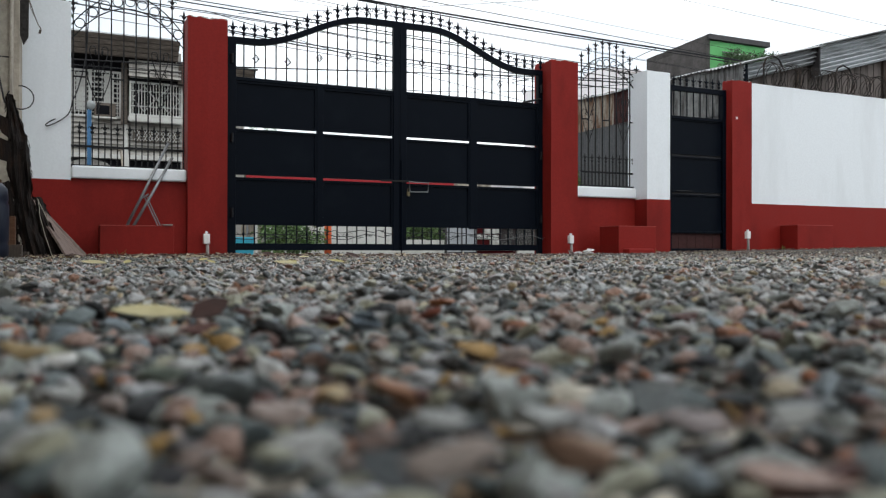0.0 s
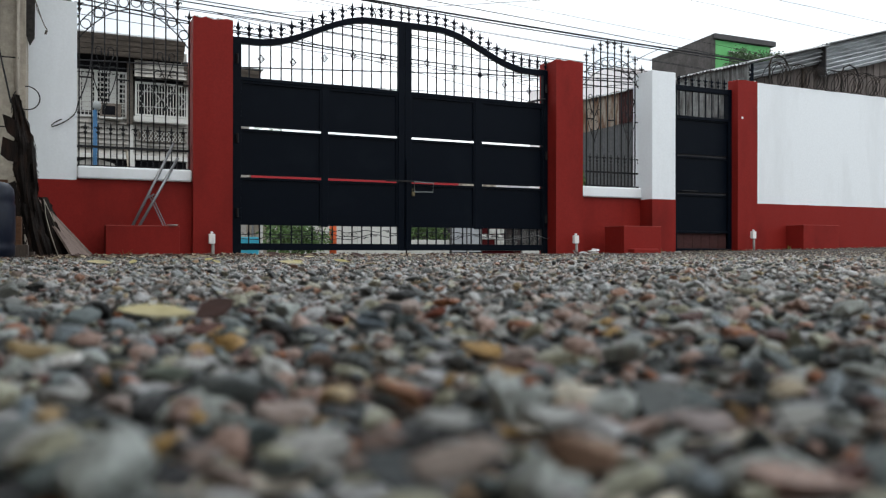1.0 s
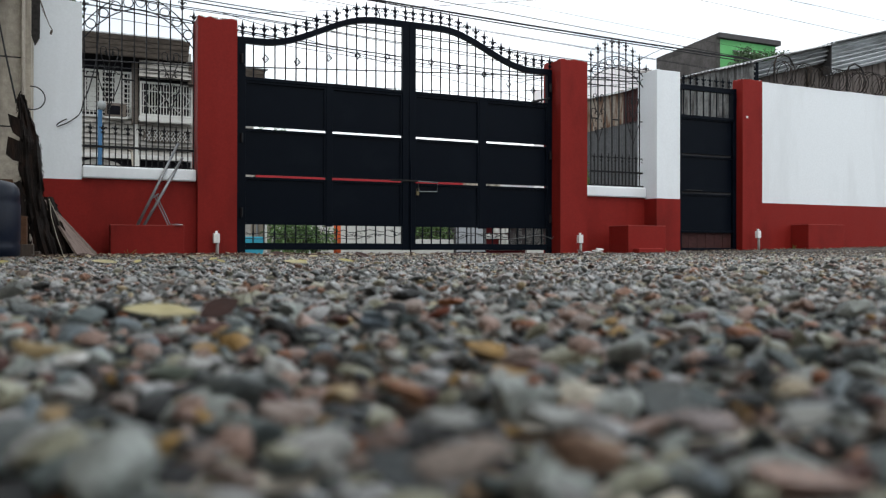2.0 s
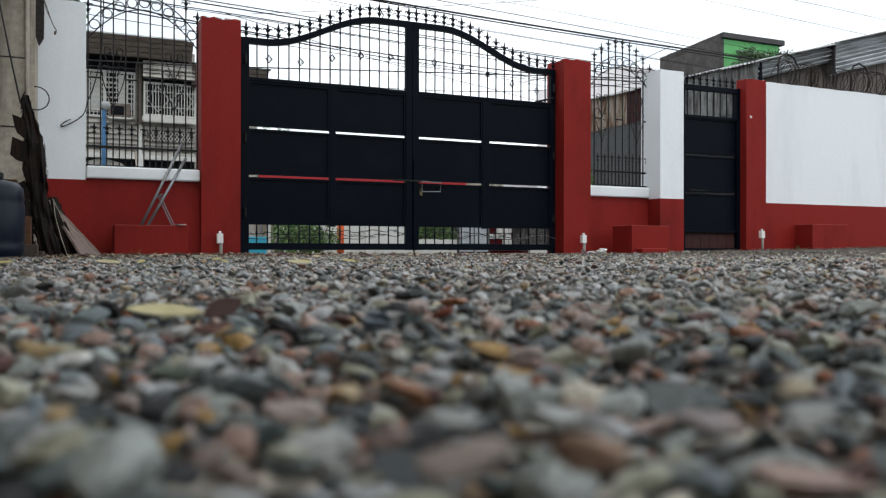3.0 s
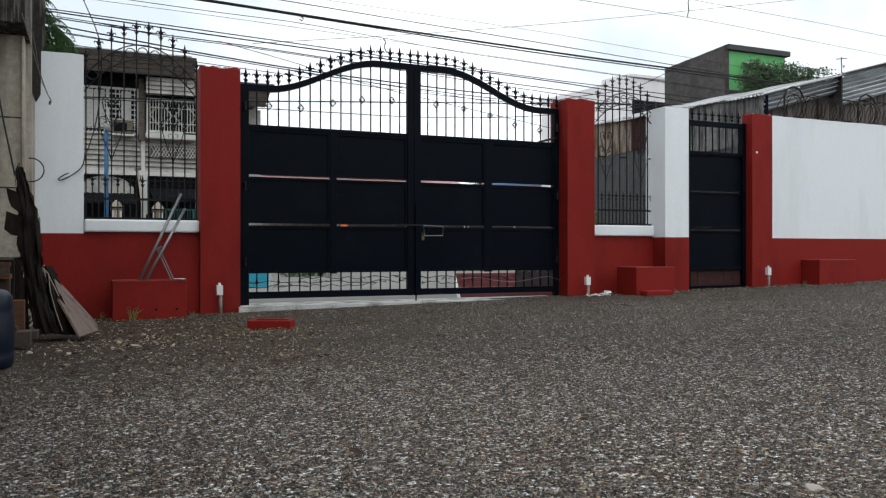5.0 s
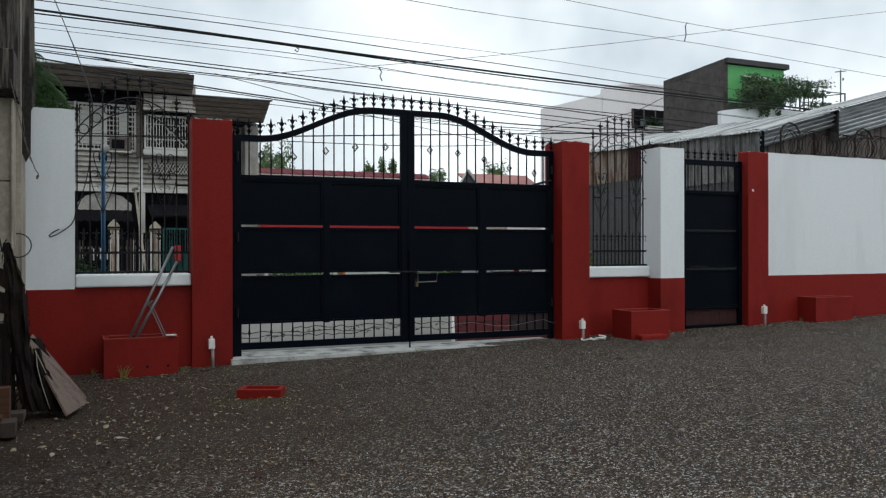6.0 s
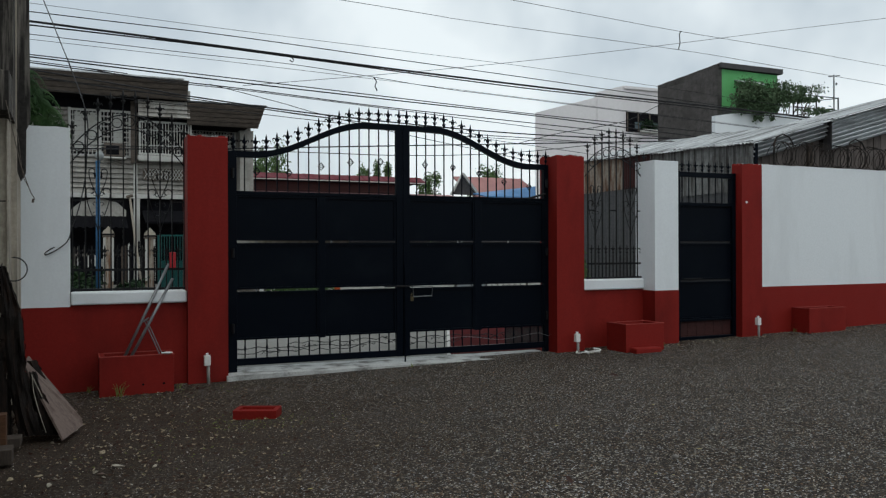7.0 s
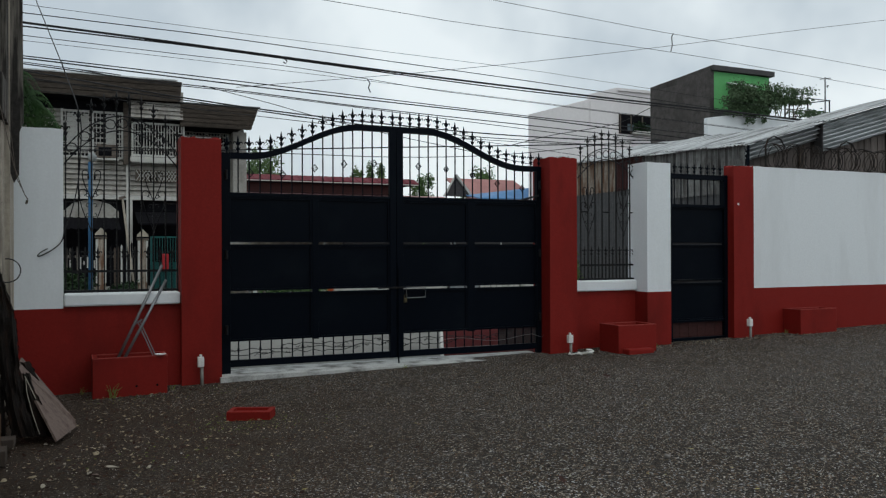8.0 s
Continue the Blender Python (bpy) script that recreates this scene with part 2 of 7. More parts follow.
M["wood"] = surf("old_board", (0.075, 0.058, 0.047), dirt=(0.035, 0.028, 0.024), fine=35, coarse=3, vary=0.35, rough=0.85, bump=0.5, depth=0.003, dirt_amount=0.6, stretch=(6, 6, 0.7), each=0.3)
M["wood_pale"] = surf("pale_board", (0.165, 0.122, 0.105), dirt=(0.055, 0.034, 0.027), fine=30, coarse=4, vary=0.25, rough=0.85, bump=0.4, depth=0.003, dirt_amount=0.7, stretch=(5, 5, 0.8), each=0.2)
M["fir"] = surf("orange_brown_wood", (0.085, 0.042, 0.023), dirt=(0.035, 0.022, 0.016), fine=30, coarse=5, vary=0.35, rough=0.85, bump=0.5, depth=0.003, dirt_amount=0.7, stretch=(1, 4, 5), each=0.3)
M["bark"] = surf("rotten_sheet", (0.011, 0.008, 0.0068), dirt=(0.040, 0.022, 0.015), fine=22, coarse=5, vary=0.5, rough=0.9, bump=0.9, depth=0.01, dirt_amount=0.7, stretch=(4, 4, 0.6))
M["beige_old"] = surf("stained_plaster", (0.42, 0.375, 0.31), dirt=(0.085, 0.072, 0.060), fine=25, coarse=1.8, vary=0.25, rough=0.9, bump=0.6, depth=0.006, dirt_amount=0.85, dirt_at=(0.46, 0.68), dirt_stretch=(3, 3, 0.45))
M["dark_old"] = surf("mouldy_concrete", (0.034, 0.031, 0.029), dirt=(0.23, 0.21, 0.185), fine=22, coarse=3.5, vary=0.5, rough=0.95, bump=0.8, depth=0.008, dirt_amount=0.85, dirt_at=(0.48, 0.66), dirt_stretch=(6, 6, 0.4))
M["siding"] = surf("house_siding", (0.37, 0.355, 0.325), dirt=(0.12, 0.105, 0.09), fine=14, coarse=1.7, vary=0.25, rough=0.8, bump=0.3, dirt_amount=0.75, dirt_at=(0.48, 0.70), dirt_stretch=(1.2, 1, 0.6), each=0.10)
M["fascia"] = surf("brown_fascia", (0.120, 0.100, 0.084), dirt=(0.034, 0.028, 0.024), fine=9, coarse=2.2, vary=0.5, rough=0.85, bump=0.3, dirt_amount=0.7, stretch=(0.6, 1, 3), each=0.15)
M["trimw"] = surf("white_trim", (0.50, 0.50, 0.475), dirt=(0.27, 0.25, 0.22), fine=20, coarse=3, vary=0.12, rough=0.7, bump=0.15, dirt_amount=0.5)
# near-black, also used to put the shade of eaves and recesses into colour
M["void"] = surf("near_black", (0.009, 0.009, 0.011), fine=4, coarse=1, vary=0.4, rough=0.95, bump=0.0, shine=0.04)
M["bluepaint"] = surf("blue_paint", (0.022, 0.085, 0.175), dirt=(0.02, 0.05, 0.085), fine=30, coarse=4, vary=0.2, rough=0.5, bump=0.1)
M["teal"] = surf("teal_paint", (0.014, 0.085, 0.082), fine=30, coarse=4, vary=0.2, rough=0.5, bump=0.1)
M["redbox"] = surf("red_plastic", (0.30, 0.02, 0.025), fine=30, coarse=4, vary=0.1, rough=0.45, bump=0.05)
M["redroof"] = surf("red_roof", (0.125, 0.011, 0.020), dirt=(0.080, 0.012, 0.018), fine=3, coarse=0.5, vary=0.2, rough=0.6, bump=0.1)
M["pinkroof"] = surf("faded_red_roof", (0.38, 0.19, 0.175), dirt=(0.27, 0.12, 0.11), fine=3, coarse=0.5, vary=0.2, rough=0.7, bump=0.1)
M["pinkwall"] = surf("pale_pink_roof", (0.42, 0.24, 0.235), fine=3, coarse=0.5, vary=0.1, rough=0.7, bump=0.1)
M["blueroof"] = surf("blue_roof", (0.10, 0.24, 0.46), dirt=(0.07, 0.16, 0.30), fine=3, coarse=0.4, vary=0.2, rough=0.55, bump=0.1)
M["beige_far"] = surf("pale_render", (0.80, 0.775, 0.785), dirt=(0.62, 0.59, 0.59), fine=6, coarse=0.35, vary=0.06, rough=0.85, bump=0.1, dirt_stretch=(1, 1, 0.3))
M["block"] = surf("grey_block", (0.090, 0.083, 0.080), dirt=(0.050, 0.046, 0.044), fine=6, coarse=0.9, vary=0.4, rough=0.95, bump=0.7, depth=0.02, dirt_amount=0.8, each=0.07)
M["mortar"] = surf("mortar", (0.082, 0.078, 0.074), dirt=(0.030, 0.028, 0.026), fine=12, coarse=1.3, vary=0.35, dirt_amount=0.8, rough=0.95, bump=0.3)
M["green"] = surf("green_paint", (0.13, 0.42, 0.15), dirt=(0.08, 0.28, 0.10), fine=5, coarse=0.8, vary=0.1, rough=0.7, bump=0.1, dirt_stretch=(1, 1, 0.3))
M["netting"] = surf("old_netting", (0.045, 0.043, 0.045), dirt=(0.09, 0.085, 0.08), fine=60, coarse=9, vary=0.3, rough=0.8, bump=0.1, shine=0.1)
M["pale_sheet"] = surf("pale_grey_sheet", (0.33, 0.35, 0.37), dirt=(0.2, 0.2, 0.2), fine=20, coarse=2, vary=0.2, rough=0.6, bump=0.1)
M["slab"] = surf("roof_slab", (0.075, 0.072, 0.075), fine=8, coarse=1.5, vary=0.3, rough=0.9, bump=0.3)
M["leaf"] = surf("leaf", (0.082, 0.145, 0.048), dirt=(0.14, 0.19, 0.075), fine=9, coarse=2.5, vary=0.45, rough=0.55, bump=0.1, dirt_amount=0.8)
M["leaf_terrace"] = surf("leaf_terrace", (0.075, 0.125, 0.062), dirt=(0.17, 0.215, 0.13), fine=9, coarse=2.5, vary=0.5, rough=0.6, bump=0.1, dirt_amount=0.6)
M["leaf_dark"] = surf("leaf_dark", (0.013, 0.034, 0.012), dirt=(0.028, 0.052, 0.016), fine=9, coarse=2.5, vary=0.45, rough=0.5, bump=0.1, dirt_amount=0.7)
M["leaf_creeper"] = surf("leaf_creeper", (0.030, 0.072, 0.020), dirt=(0.075, 0.120, 0.040), fine=14, coarse=5, vary=0.5, rough=0.5, bump=0.1, dirt_amount=0.7)
M["bark_tree"] = surf("tree_bark", (0.09, 0.07, 0.05), fine=30, coarse=4, vary=0.4, rough=0.95, bump=0.6)
M["road"] = surf("road_concrete", (0.20, 0.196, 0.182), dirt=(0.11, 0.106, 0.095), fine=9, coarse=0.6, vary=0.15, rough=0.85, bump=0.4, dirt_amount=0.6)
M["redroad"] = surf("red_driveway", (0.062, 0.009, 0.010), dirt=(0.040, 0.016, 0.016), fine=20, coarse=1.2, vary=0.2, rough=0.9, bump=0.3, shine=0.03)
M["cable"] = surf("cable_sheath", (0.018, 0.018, 0.02), fine=40, coarse=2, vary=0.2, rough=0.6, bump=0.1)
M["razor"] = surf("razor_wire", (0.030, 0.027, 0.025), dirt=(0.06, 0.03, 0.018), fine=60, coarse=6, vary=0.3, rough=0.6, bump=0.2, metal=0.5)
M["steel"] = surf("grey_steel_tube", (0.21, 0.22, 0.23), dirt=(0.16, 0.14, 0.12), fine=60, coarse=8, vary=0.2, rough=0.45, bump=0.1, metal=0.6)
M["pvc"] = surf("grey_pvc", (0.30, 0.29, 0.27), dirt=(0.18, 0.16, 0.14), fine=60, coarse=10, vary=0.15, rough=0.6, bump=0.1)
M["worn_red"] = surf("worn_red_edge", (0.30, 0.055, 0.045), dirt=(0.22, 0.02, 0.016), fine=60, coarse=12, vary=0.3, rough=0.7, bump=0.3)
M["plastic_white"] = surf("white_plastic", (0.74, 0.74, 0.72), dirt=(0.5, 0.48, 0.44), fine=60, coarse=12, vary=0.06, rough=0.5, bump=0.05)
M["drum"] = surf("blue_grey_plastic", (0.006, 0.010, 0.022), dirt=(0.028, 0.031, 0.036), fine=60, coarse=6, vary=0.25, rough=0.45, bump=0.1)
M["plastic_black"] = surf("black_plastic", (0.015, 0.015, 0.016), fine=60, coarse=6, vary=0.25, rough=0.45, bump=0.1)
M["brass"] = surf("padlock_brass", (0.13, 0.105, 0.06), fine=90, coarse=9, vary=0.2, rough=0.4, bump=0.1, metal=0.8)
M["glass"] = surf("dull_glass", (0.10, 0.13, 0.15), fine=6, coarse=1, vary=0.3, rough=0.15, bump=0.0)
M["dryleaf"] = surf("yellow_leaf", (0.42, 0.36, 0.13), dirt=(0.26, 0.19, 0.07), fine=200, coarse=60, vary=0.2, rough=0.6, bump=0.2, depth=0.0005)
M["paleleaf"] = surf("pale_yellow_leaf", (0.52, 0.46, 0.26), dirt=(0.36, 0.30, 0.15), fine=200, coarse=60, vary=0.2, rough=0.6, bump=0.2, depth=0.0005)
M["brownleaf"] = surf("brown_leaf", (0.040, 0.016, 0.011), fine=200, coarse=60, vary=0.3, rough=0.6, bump=0.2, depth=0.0005)
M["rustleaf"] = surf("rust_leaf", (0.070, 0.040, 0.027), dirt=(0.03, 0.018, 0.013), fine=200, coarse=60, vary=0.35, rough=0.7, bump=0.2, depth=0.0005)
M["tanleaf"] = surf("tan_dead_leaf", (0.36, 0.30, 0.205), dirt=(0.13, 0.09, 0.05), fine=150, coarse=40, vary=0.3, rough=0.7, bump=0.2, depth=0.0005)
M["chip_pale"] = surf("pale_chip", (0.42, 0.38, 0.31), dirt=(0.20, 0.15, 0.10), fine=150, coarse=30, vary=0.3, rough=0.8, bump=0.4, depth=0.001)
M["grass"] = surf("grass_blade", (0.15, 0.19, 0.05), dirt=(0.22, 0.19, 0.07), fine=60, coarse=15, vary=0.3, rough=0.6, bump=0.0)
M["orange"] = surf("orange_paint", (0.55, 0.10, 0.03), fine=20, coarse=4, vary=0.1, rough=0.6, bump=0.0)
M["cyan"] = surf("cyan_plastic", (0.05, 0.36, 0.50), fine=20, coarse=4, vary=0.15, rough=0.5, bump=0.0)


# ---- helpers for building ----
def box(bm, x0, x1, y0, y1, z0, z1, bevel=0.0):
    vs = [bm.verts.new((x, y, z)) for x in (x0, x1) for y in (y0, y1) for z in (z0, z1)]
    for f in ((0, 1, 3, 2), (4, 6, 7, 5), (0, 4, 5, 1), (2, 3, 7, 6), (0, 2, 6, 4), (1, 5, 7, 3)):
        bm.faces.new([vs[i] for i in f])
    if bevel:
        edges = list({e for v in vs for e in v.link_edges})
        bmesh.ops.bevel(bm, geom=edges, offset=bevel, segments=2, affect="EDGES", profile=0.5)
    return bm


def boxed(x0, x1, y0, y1, z0, z1, bevel=0.0):
    return box(bmesh.new(), x0, x1, y0, y1, z0, z1, bevel)


def prism(bm, outline, axis, a, b):
    """An outline of two coordinates, drawn out from a to b along the axis ("x": outline is (y, z), "y": (x, z), "z": (x, y))."""
    def at(p, d):
        return (d, *p) if axis == "x" else (p[0], d, p[1]) if axis == "y" else (*p, d)
    lo = [bm.verts.new(at(p, a)) for p in outline]
    hi = [bm.verts.new(at(p, b)) for p in outline]
    k = len(outline)
    bm.faces.new(lo)
    bm.faces.new(hi[::-1])
    for i in range(k):
        bm.faces.new((lo[i], hi[i], hi[(i + 1) % k], lo[(i + 1) % k]))
    bmesh.ops.recalc_face_normals(bm, faces=bm.faces[:])
    return bm


def tube(bm, pts, r, sides=6, closed=False, taper=None):
    """A round bar along the points; taper: radius at the far end."""
    pts = [Vector(p) for p in pts]
    k = len(pts)
    rings = []
    up = Vector((0.31, 0.47, 0.83)).normalized()
    for i, p in enumerate(pts):
        if closed:
            d = pts[(i + 1) % k] - pts[i - 1]
        else:
            d = pts[min(i + 1, k - 1)] - pts[max(i - 1, 0)]
        d.normalize()
        a = d.cross(up)
        if a.length < 0.05:
            a = d.cross(Vector((1, 0, 0)))
        a.normalize()
        b = d.cross(a)
        rr = r if taper is None else r + (taper - r) * i / (k - 1)
        rings.append([bm.verts.new(p + (a * math.cos(2 * math.pi * j / sides) + b * math.sin(2 * math.pi * j / sides)) * rr) for j in range(sides)])
    for i in range(k if closed else k - 1):
        q, w = rings[i], rings[(i + 1) % k]
        for j in range(sides):
            bm.faces.new((q[j], w[j], w[(j + 1) % sides], q[(j + 1) % sides]))
    if not closed:
        bm.faces.new(rings[0])
        bm.faces.new(rings[-1][::-1])
    return bm


def lathe(bm, x, y, z, profile, sides=8, flat=1.0):
    """A turned form: profile of (radius, height), squeezed in y by flat."""
    rings = []
    for r, h in profile:
        rings.append([bm.verts.new((x + r * math.cos(2 * math.pi * j / sides), y + flat * r * math.sin(2 * math.pi * j / sides), z + h)) for j in range(sides)])
    for q, w in zip(rings, rings[1:]):
        for j in range(sides):
            bm.faces.new((q[j], q[(j + 1) % sides], w[(j + 1) % sides], w[j]))
    bm.faces.new(rings[0][::-1])
    bm.faces.new(rings[-1])
    return bm


def mesh_of(name, bm, material, smooth=False):
    me = bpy.data.meshes.new(name)
    bmesh.ops.recalc_face_normals(bm, faces=bm.faces[:])
    bm.to_mesh(me)
    bm.free()
    me.materials.append(M[material])
    if smooth:
        me.polygons.foreach_set("use_smooth", [True] * len(me.polygons))
    return me


def part(name, bm, material, parent, label="", smooth=False):
    """One mesh object under a thing or a part. The mesh is drawn in the world's own metres."""
    ob = new(name, mesh_of(name, bm, material, smooth))
    base = parent
    while base.parent:
        base = base.parent
    ob.parent = parent
    if parent is base:
        ob.matrix_parent_inverse = Matrix.Translation(base.location).inverted()
    if label:
        ob["label"] = label
    return ob


def thing(name, at, label, category, group=""):
    ob = new(name)
    ob.location = at
    ob.empty_display_size = 0.1
    return tagged(ob, label, category, group)


def setting(name, bm, material, label, category="", smooth=False):
    return tagged(new(name, mesh_of(name, bm, material, smooth)), label, category, kind="structure")


def smoothstep(a, b, v):
    v = min(1.0, max(0.0, (v - a) / (b - a)))
    return v * v * (3 - 2 * v)


def foot(x):
    """The height of the ground along the compound wall."""
    return min(0.22, max(-0.07, -0.045 + 0.018 * x))


def ground_z(x, y):
    near = 0.076 - 0.013 * smoothstep(0.8, 3.5, math.hypot(x, y)) + 0.006 * max(0.0, min(x, 9.0)) + 0.010 * (noise.noise(Vector((x * 0.35, y * 0.35, 3.0))) if y > 1.6 or abs(x) > 1.6 else 0.0) * smoothstep(1.6, 3.0, math.hypot(x, y))
    z = near + (foot(x) - near) * smoothstep(4.6, 7.4, y)
    return z + (0.0 - z) * smoothstep(9.05, 9.35, y)


# ---- ground ----
def build_ground():
    """One sheet to the horizon, finer near the gate."""
    xs = sorted({*[-900, -300, -100, -40, -15, -6], *[round(-3 + 0.3 * i, 3) for i in range(54)], *[14, 18, 26, 40, 90, 300, 900]})
    ys = sorted({*[-900, -300, -100, -40, -15, -6], *[round(-3 + 0.3 * i, 3) for i in range(46)], *[11.5, 14, 18, 26, 40, 90, 300, 900]})
    verts = [(x, y, ground_z(x, y) - 0.0045) for y in ys for x in xs]
    w = len(xs)
    faces = [(j * w + i, j * w + i + 1, (j + 1) * w + i + 1, (j + 1) * w + i) for j in range(len(ys) - 1) for i in range(w - 1)]
    me = bpy.data.meshes.new("ground")
    me.from_pydata(verts, [], faces)
    me.materials.append(M["gravel"])
    me.polygons.foreach_set("use_smooth", [True] * len(me.polygons))
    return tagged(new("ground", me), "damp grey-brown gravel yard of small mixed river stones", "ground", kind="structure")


ground = build_ground()
setting("road", boxed(-60, 90, 9.36, 22.3, -0.10, 0.012), "road", "pale worn concrete street beyond the gate", "road")
setting("driveway_apron", prism(bmesh.new(), [(4.40, 9.302), (8.78, 19.0), (17.0, 19.0), (10.9, 9.302)], "z", -0.05, 0.02), "redroad", "faded red painted concrete strip on the street", "pavement")
setting("apron_edge", prism(bmesh.new(), [(4.35, 9.302), (8.73, 19.0), (8.776, 19.0), (4.396, 9.302)], "z", -0.05, 0.024), "trimw", "white painted line along the red strip", "pavement")


# ---- compound wall ----
BAND = 0.785          # where red paint meets white
def two_tone_wall(name, x0, x1, y0, y1, top, label, side=-0.0005):
    """A wall painted red below and white above, with a hand-finished top edge."""
    bm = bmesh.new()
    k = max(2, int((x1 - x0) / 0.12))
    pts = [(x0, -0.3)] + [(x0 + (x1 - x0) * i / k, top + (0.010 * noise.noise(Vector((7 * (x0 + (x1 - x0) * i / k), 1.7, 0.0))))) for i in range(k + 1)] + [(x1, -0.3)]
    prism(bm, pts, "y", y0, y1)
    wall = setting(name, bm, "white", label, "wall")
    lower = part("painted_band", boxed(x0 - side, x1 + side, y0 - 0.003, y1 + 0.003, -0.25, BAND), "red", wall, "dull red painted lower band")
    lower.matrix_parent_inverse = Matrix()
    return wall


two_tone_wall("wall_left", -3.0, 0.135, 8.845, 9.02, 2.525, "concrete wall painted white above a dull red band", 0.003)
two_tone_wall("wall_right", 8.94, 30.0, 8.895, 9.06, 2.525, "long concrete wall painted white above a dull red band")
two_tone_wall("wall_pier", 7.055, 7.44, 8.715, 9.115, 2.485, "square concrete pier painted white above a red band", 0.003)
for x0, x1, n, y0 in ((0.135, 1.222, "wall_left_low", 8.852), (5.988, 7.055, "wall_right_low", 8.965)):
    setting(n, boxed(x0, x1, y0, 9.085, -0.3, 0.80), "red", "low red painted concrete wall under the iron railing", "wall")
    sill = boxed(x0 + 0.004, x1 - 0.003, y0 - 0.04, 9.125, 0.80, 0.94 if x0 > 1 else 0.925, 0.018)
    setting("wall_sill", sill, "white", "rounded white painted concrete coping on the low wall", "sill", smooth=False)
setting("wall_yard_left", boxed(-14.2, -14.0, -14, 9.0, -0.3, 2.6), "white", "plain white perimeter wall", "wall")
setting("wall_yard_back", boxed(-14.0, 30.0, -14.2, -14.0, -0.3, 2.6), "white", "plain white perimeter wall", "wall")
setting("wall_yard_right", boxed(30.0, 30.2, -14, 9.0, -0.3, 2.6), "white", "plain white perimeter wall", "wall")


def pillar(x0, x1, y0, y1, top, seed):
    """A red pillar with a crumbled edge round its top."""
    bm = bmesh.new()
    rng = random.Random(seed)
    levels = [-0.3, 0.4, 1.0, 1.6, 2.2, top - 0.05, top - 0.012]
    rings = []
    k = 6
    def outline(e):
        pts = []
        for (ax, ay), (bx, by) in (((x0, y0), (x1, y0)), ((x1, y0), (x1, y1)), ((x1, y1), (x0, y1)), ((x0, y1), (x0, y0))):
            for i in range(k):
                t = i / k
                pts.append((ax + (bx - ax) * t, ay + (by - ay) * t))
        cx, cy = (x0 + x1) / 2, (y0 + y1) / 2
        return [(cx + (px - cx) * e, cy + (py - cy) * e) for px, py in pts]
    for z in levels:
        rings.append([bm.verts.new((px + rng.uniform(-1, 1) * 0.0015, py + rng.uniform(-1, 1) * 0.0015, z)) for px, py in outline(1.0)])
    rings.append([bm.verts.new((px + rng.uniform(-1, 1) * 0.008, py + rng.uniform(-1, 1) * 0.008, top + rng.uniform(-0.018, 0.014))) for px, py in outline(0.975)])
    for q, w in zip(rings, rings[1:]):
        for j in range(len(q)):
            bm.faces.new((q[j], q[(j + 1) % len(q)], w[(j + 1) % len(q)], w[j]))
    c = bm.verts.new(((x0 + x1) / 2, (y0 + y1) / 2, top + 0.004))
    last = rings[-1]
    for j in range(len(last)):
        bm.faces.new((last[j], last[(j + 1) % len(last)], c))
    p = thing("gate_pillar", ((x0 + x1) / 2, y0, 0), "square concrete gate pillar painted dull red, top edge crumbled", "pillar", "red gate pillars")
    part("shaft", bm, "red", p)
    cap = bmesh.new()
    for i in range(26):
        x, y = rng.uniform(x0 + 0.01, x1 - 0.01), rng.choice((y0 + 0.012, y1 - 0.012, rng.uniform(y0, y1)))
        s = rng.uniform(0.006, 0.016)
        lathe(cap, x, y, top - 0.004, [(s, 0), (s * 0.8, s * 0.6), (s * 0.3, s)], 5)
    part("mortar_crumbs", cap, "raw", p, "bare crumbly mortar left on the pillar top")
    return p


pillar(1.220, 1.620, 8.75, 9.15, 2.50, 1)
pillar(5.590, 5.988, 8.75, 9.15, 2.495, 2)
p3 = pillar(8.575, 8.94, 8.75, 8.94, 2.50, 3)
chip = boxed(8.640, 8.672, 8.744, 8.7505, 1.955, 1.985, 0.002)
part("chipped_spot", chip, "plastic_white", p3, "small pale chip in the red paint")

# threshold under the gate
bm = bmesh.new()
k = 30
front = [(1.60 + (5.44 - 1.60) * i / k, 8.70 + 0.012 * noise.noise(Vector((3.0 * i, 0.4, 2))) ) for i in range(k + 1)]
prism(bm, front + [(5.592, 8.80), (5.592, 9.30), (1.60, 9.30)], "z", -0.2, 0.078)
for v in bm.verts:
    if v.co.z > 0:
        v.co.z = 0.034 + 0.003 * noise.noise(Vector((v.co.x * 4, v.co.y * 4, 0.5)))
setting("threshold", bm, "sillc", "rough whitish concrete threshold under the gate", "threshold")


# ---- iron work ----
def finial(bm, x, y, z, s=1.0):
    """A cast spear head: a flared cup low down, two side curls above it and a pointed leaf on top."""
    lathe(bm, x, y, z, [(0.0062 * s, 0), (0.0072 * s, 0.020 * s), (0.012 * s, 0.043 * s), (0.0145 * s, 0.054 * s), (0.008 * s, 0.066 * s), (0.0065 * s, 0.080 * s),
                        (0.010 * s, 0.092 * s), (0.0125 * s, 0.112 * s), (0.0085 * s, 0.136 * s), (0.0012 * s, 0.170 * s)], 6, 0.7)
    for d in (-1, 1):
        tube(bm, [(x + d * 0.004 * s, y, z + 0.078 * s), (x + d * 0.020 * s, y, z + 0.106 * s), (x + d * 0.036 * s, y, z + 0.110 * s), (x + d * 0.043 * s, y, z + 0.092 * s)], 0.0092 * s, 5, taper=0.005 * s)
        tube(bm, [(x + d * 0.006 * s, y, z + 0.028 * s), (x + d * 0.018 * s, y, z + 0.048 * s), (x + d * 0.025 * s, y, z + 0.062 * s)], 0.0062 * s, 4, taper=0.002 * s)


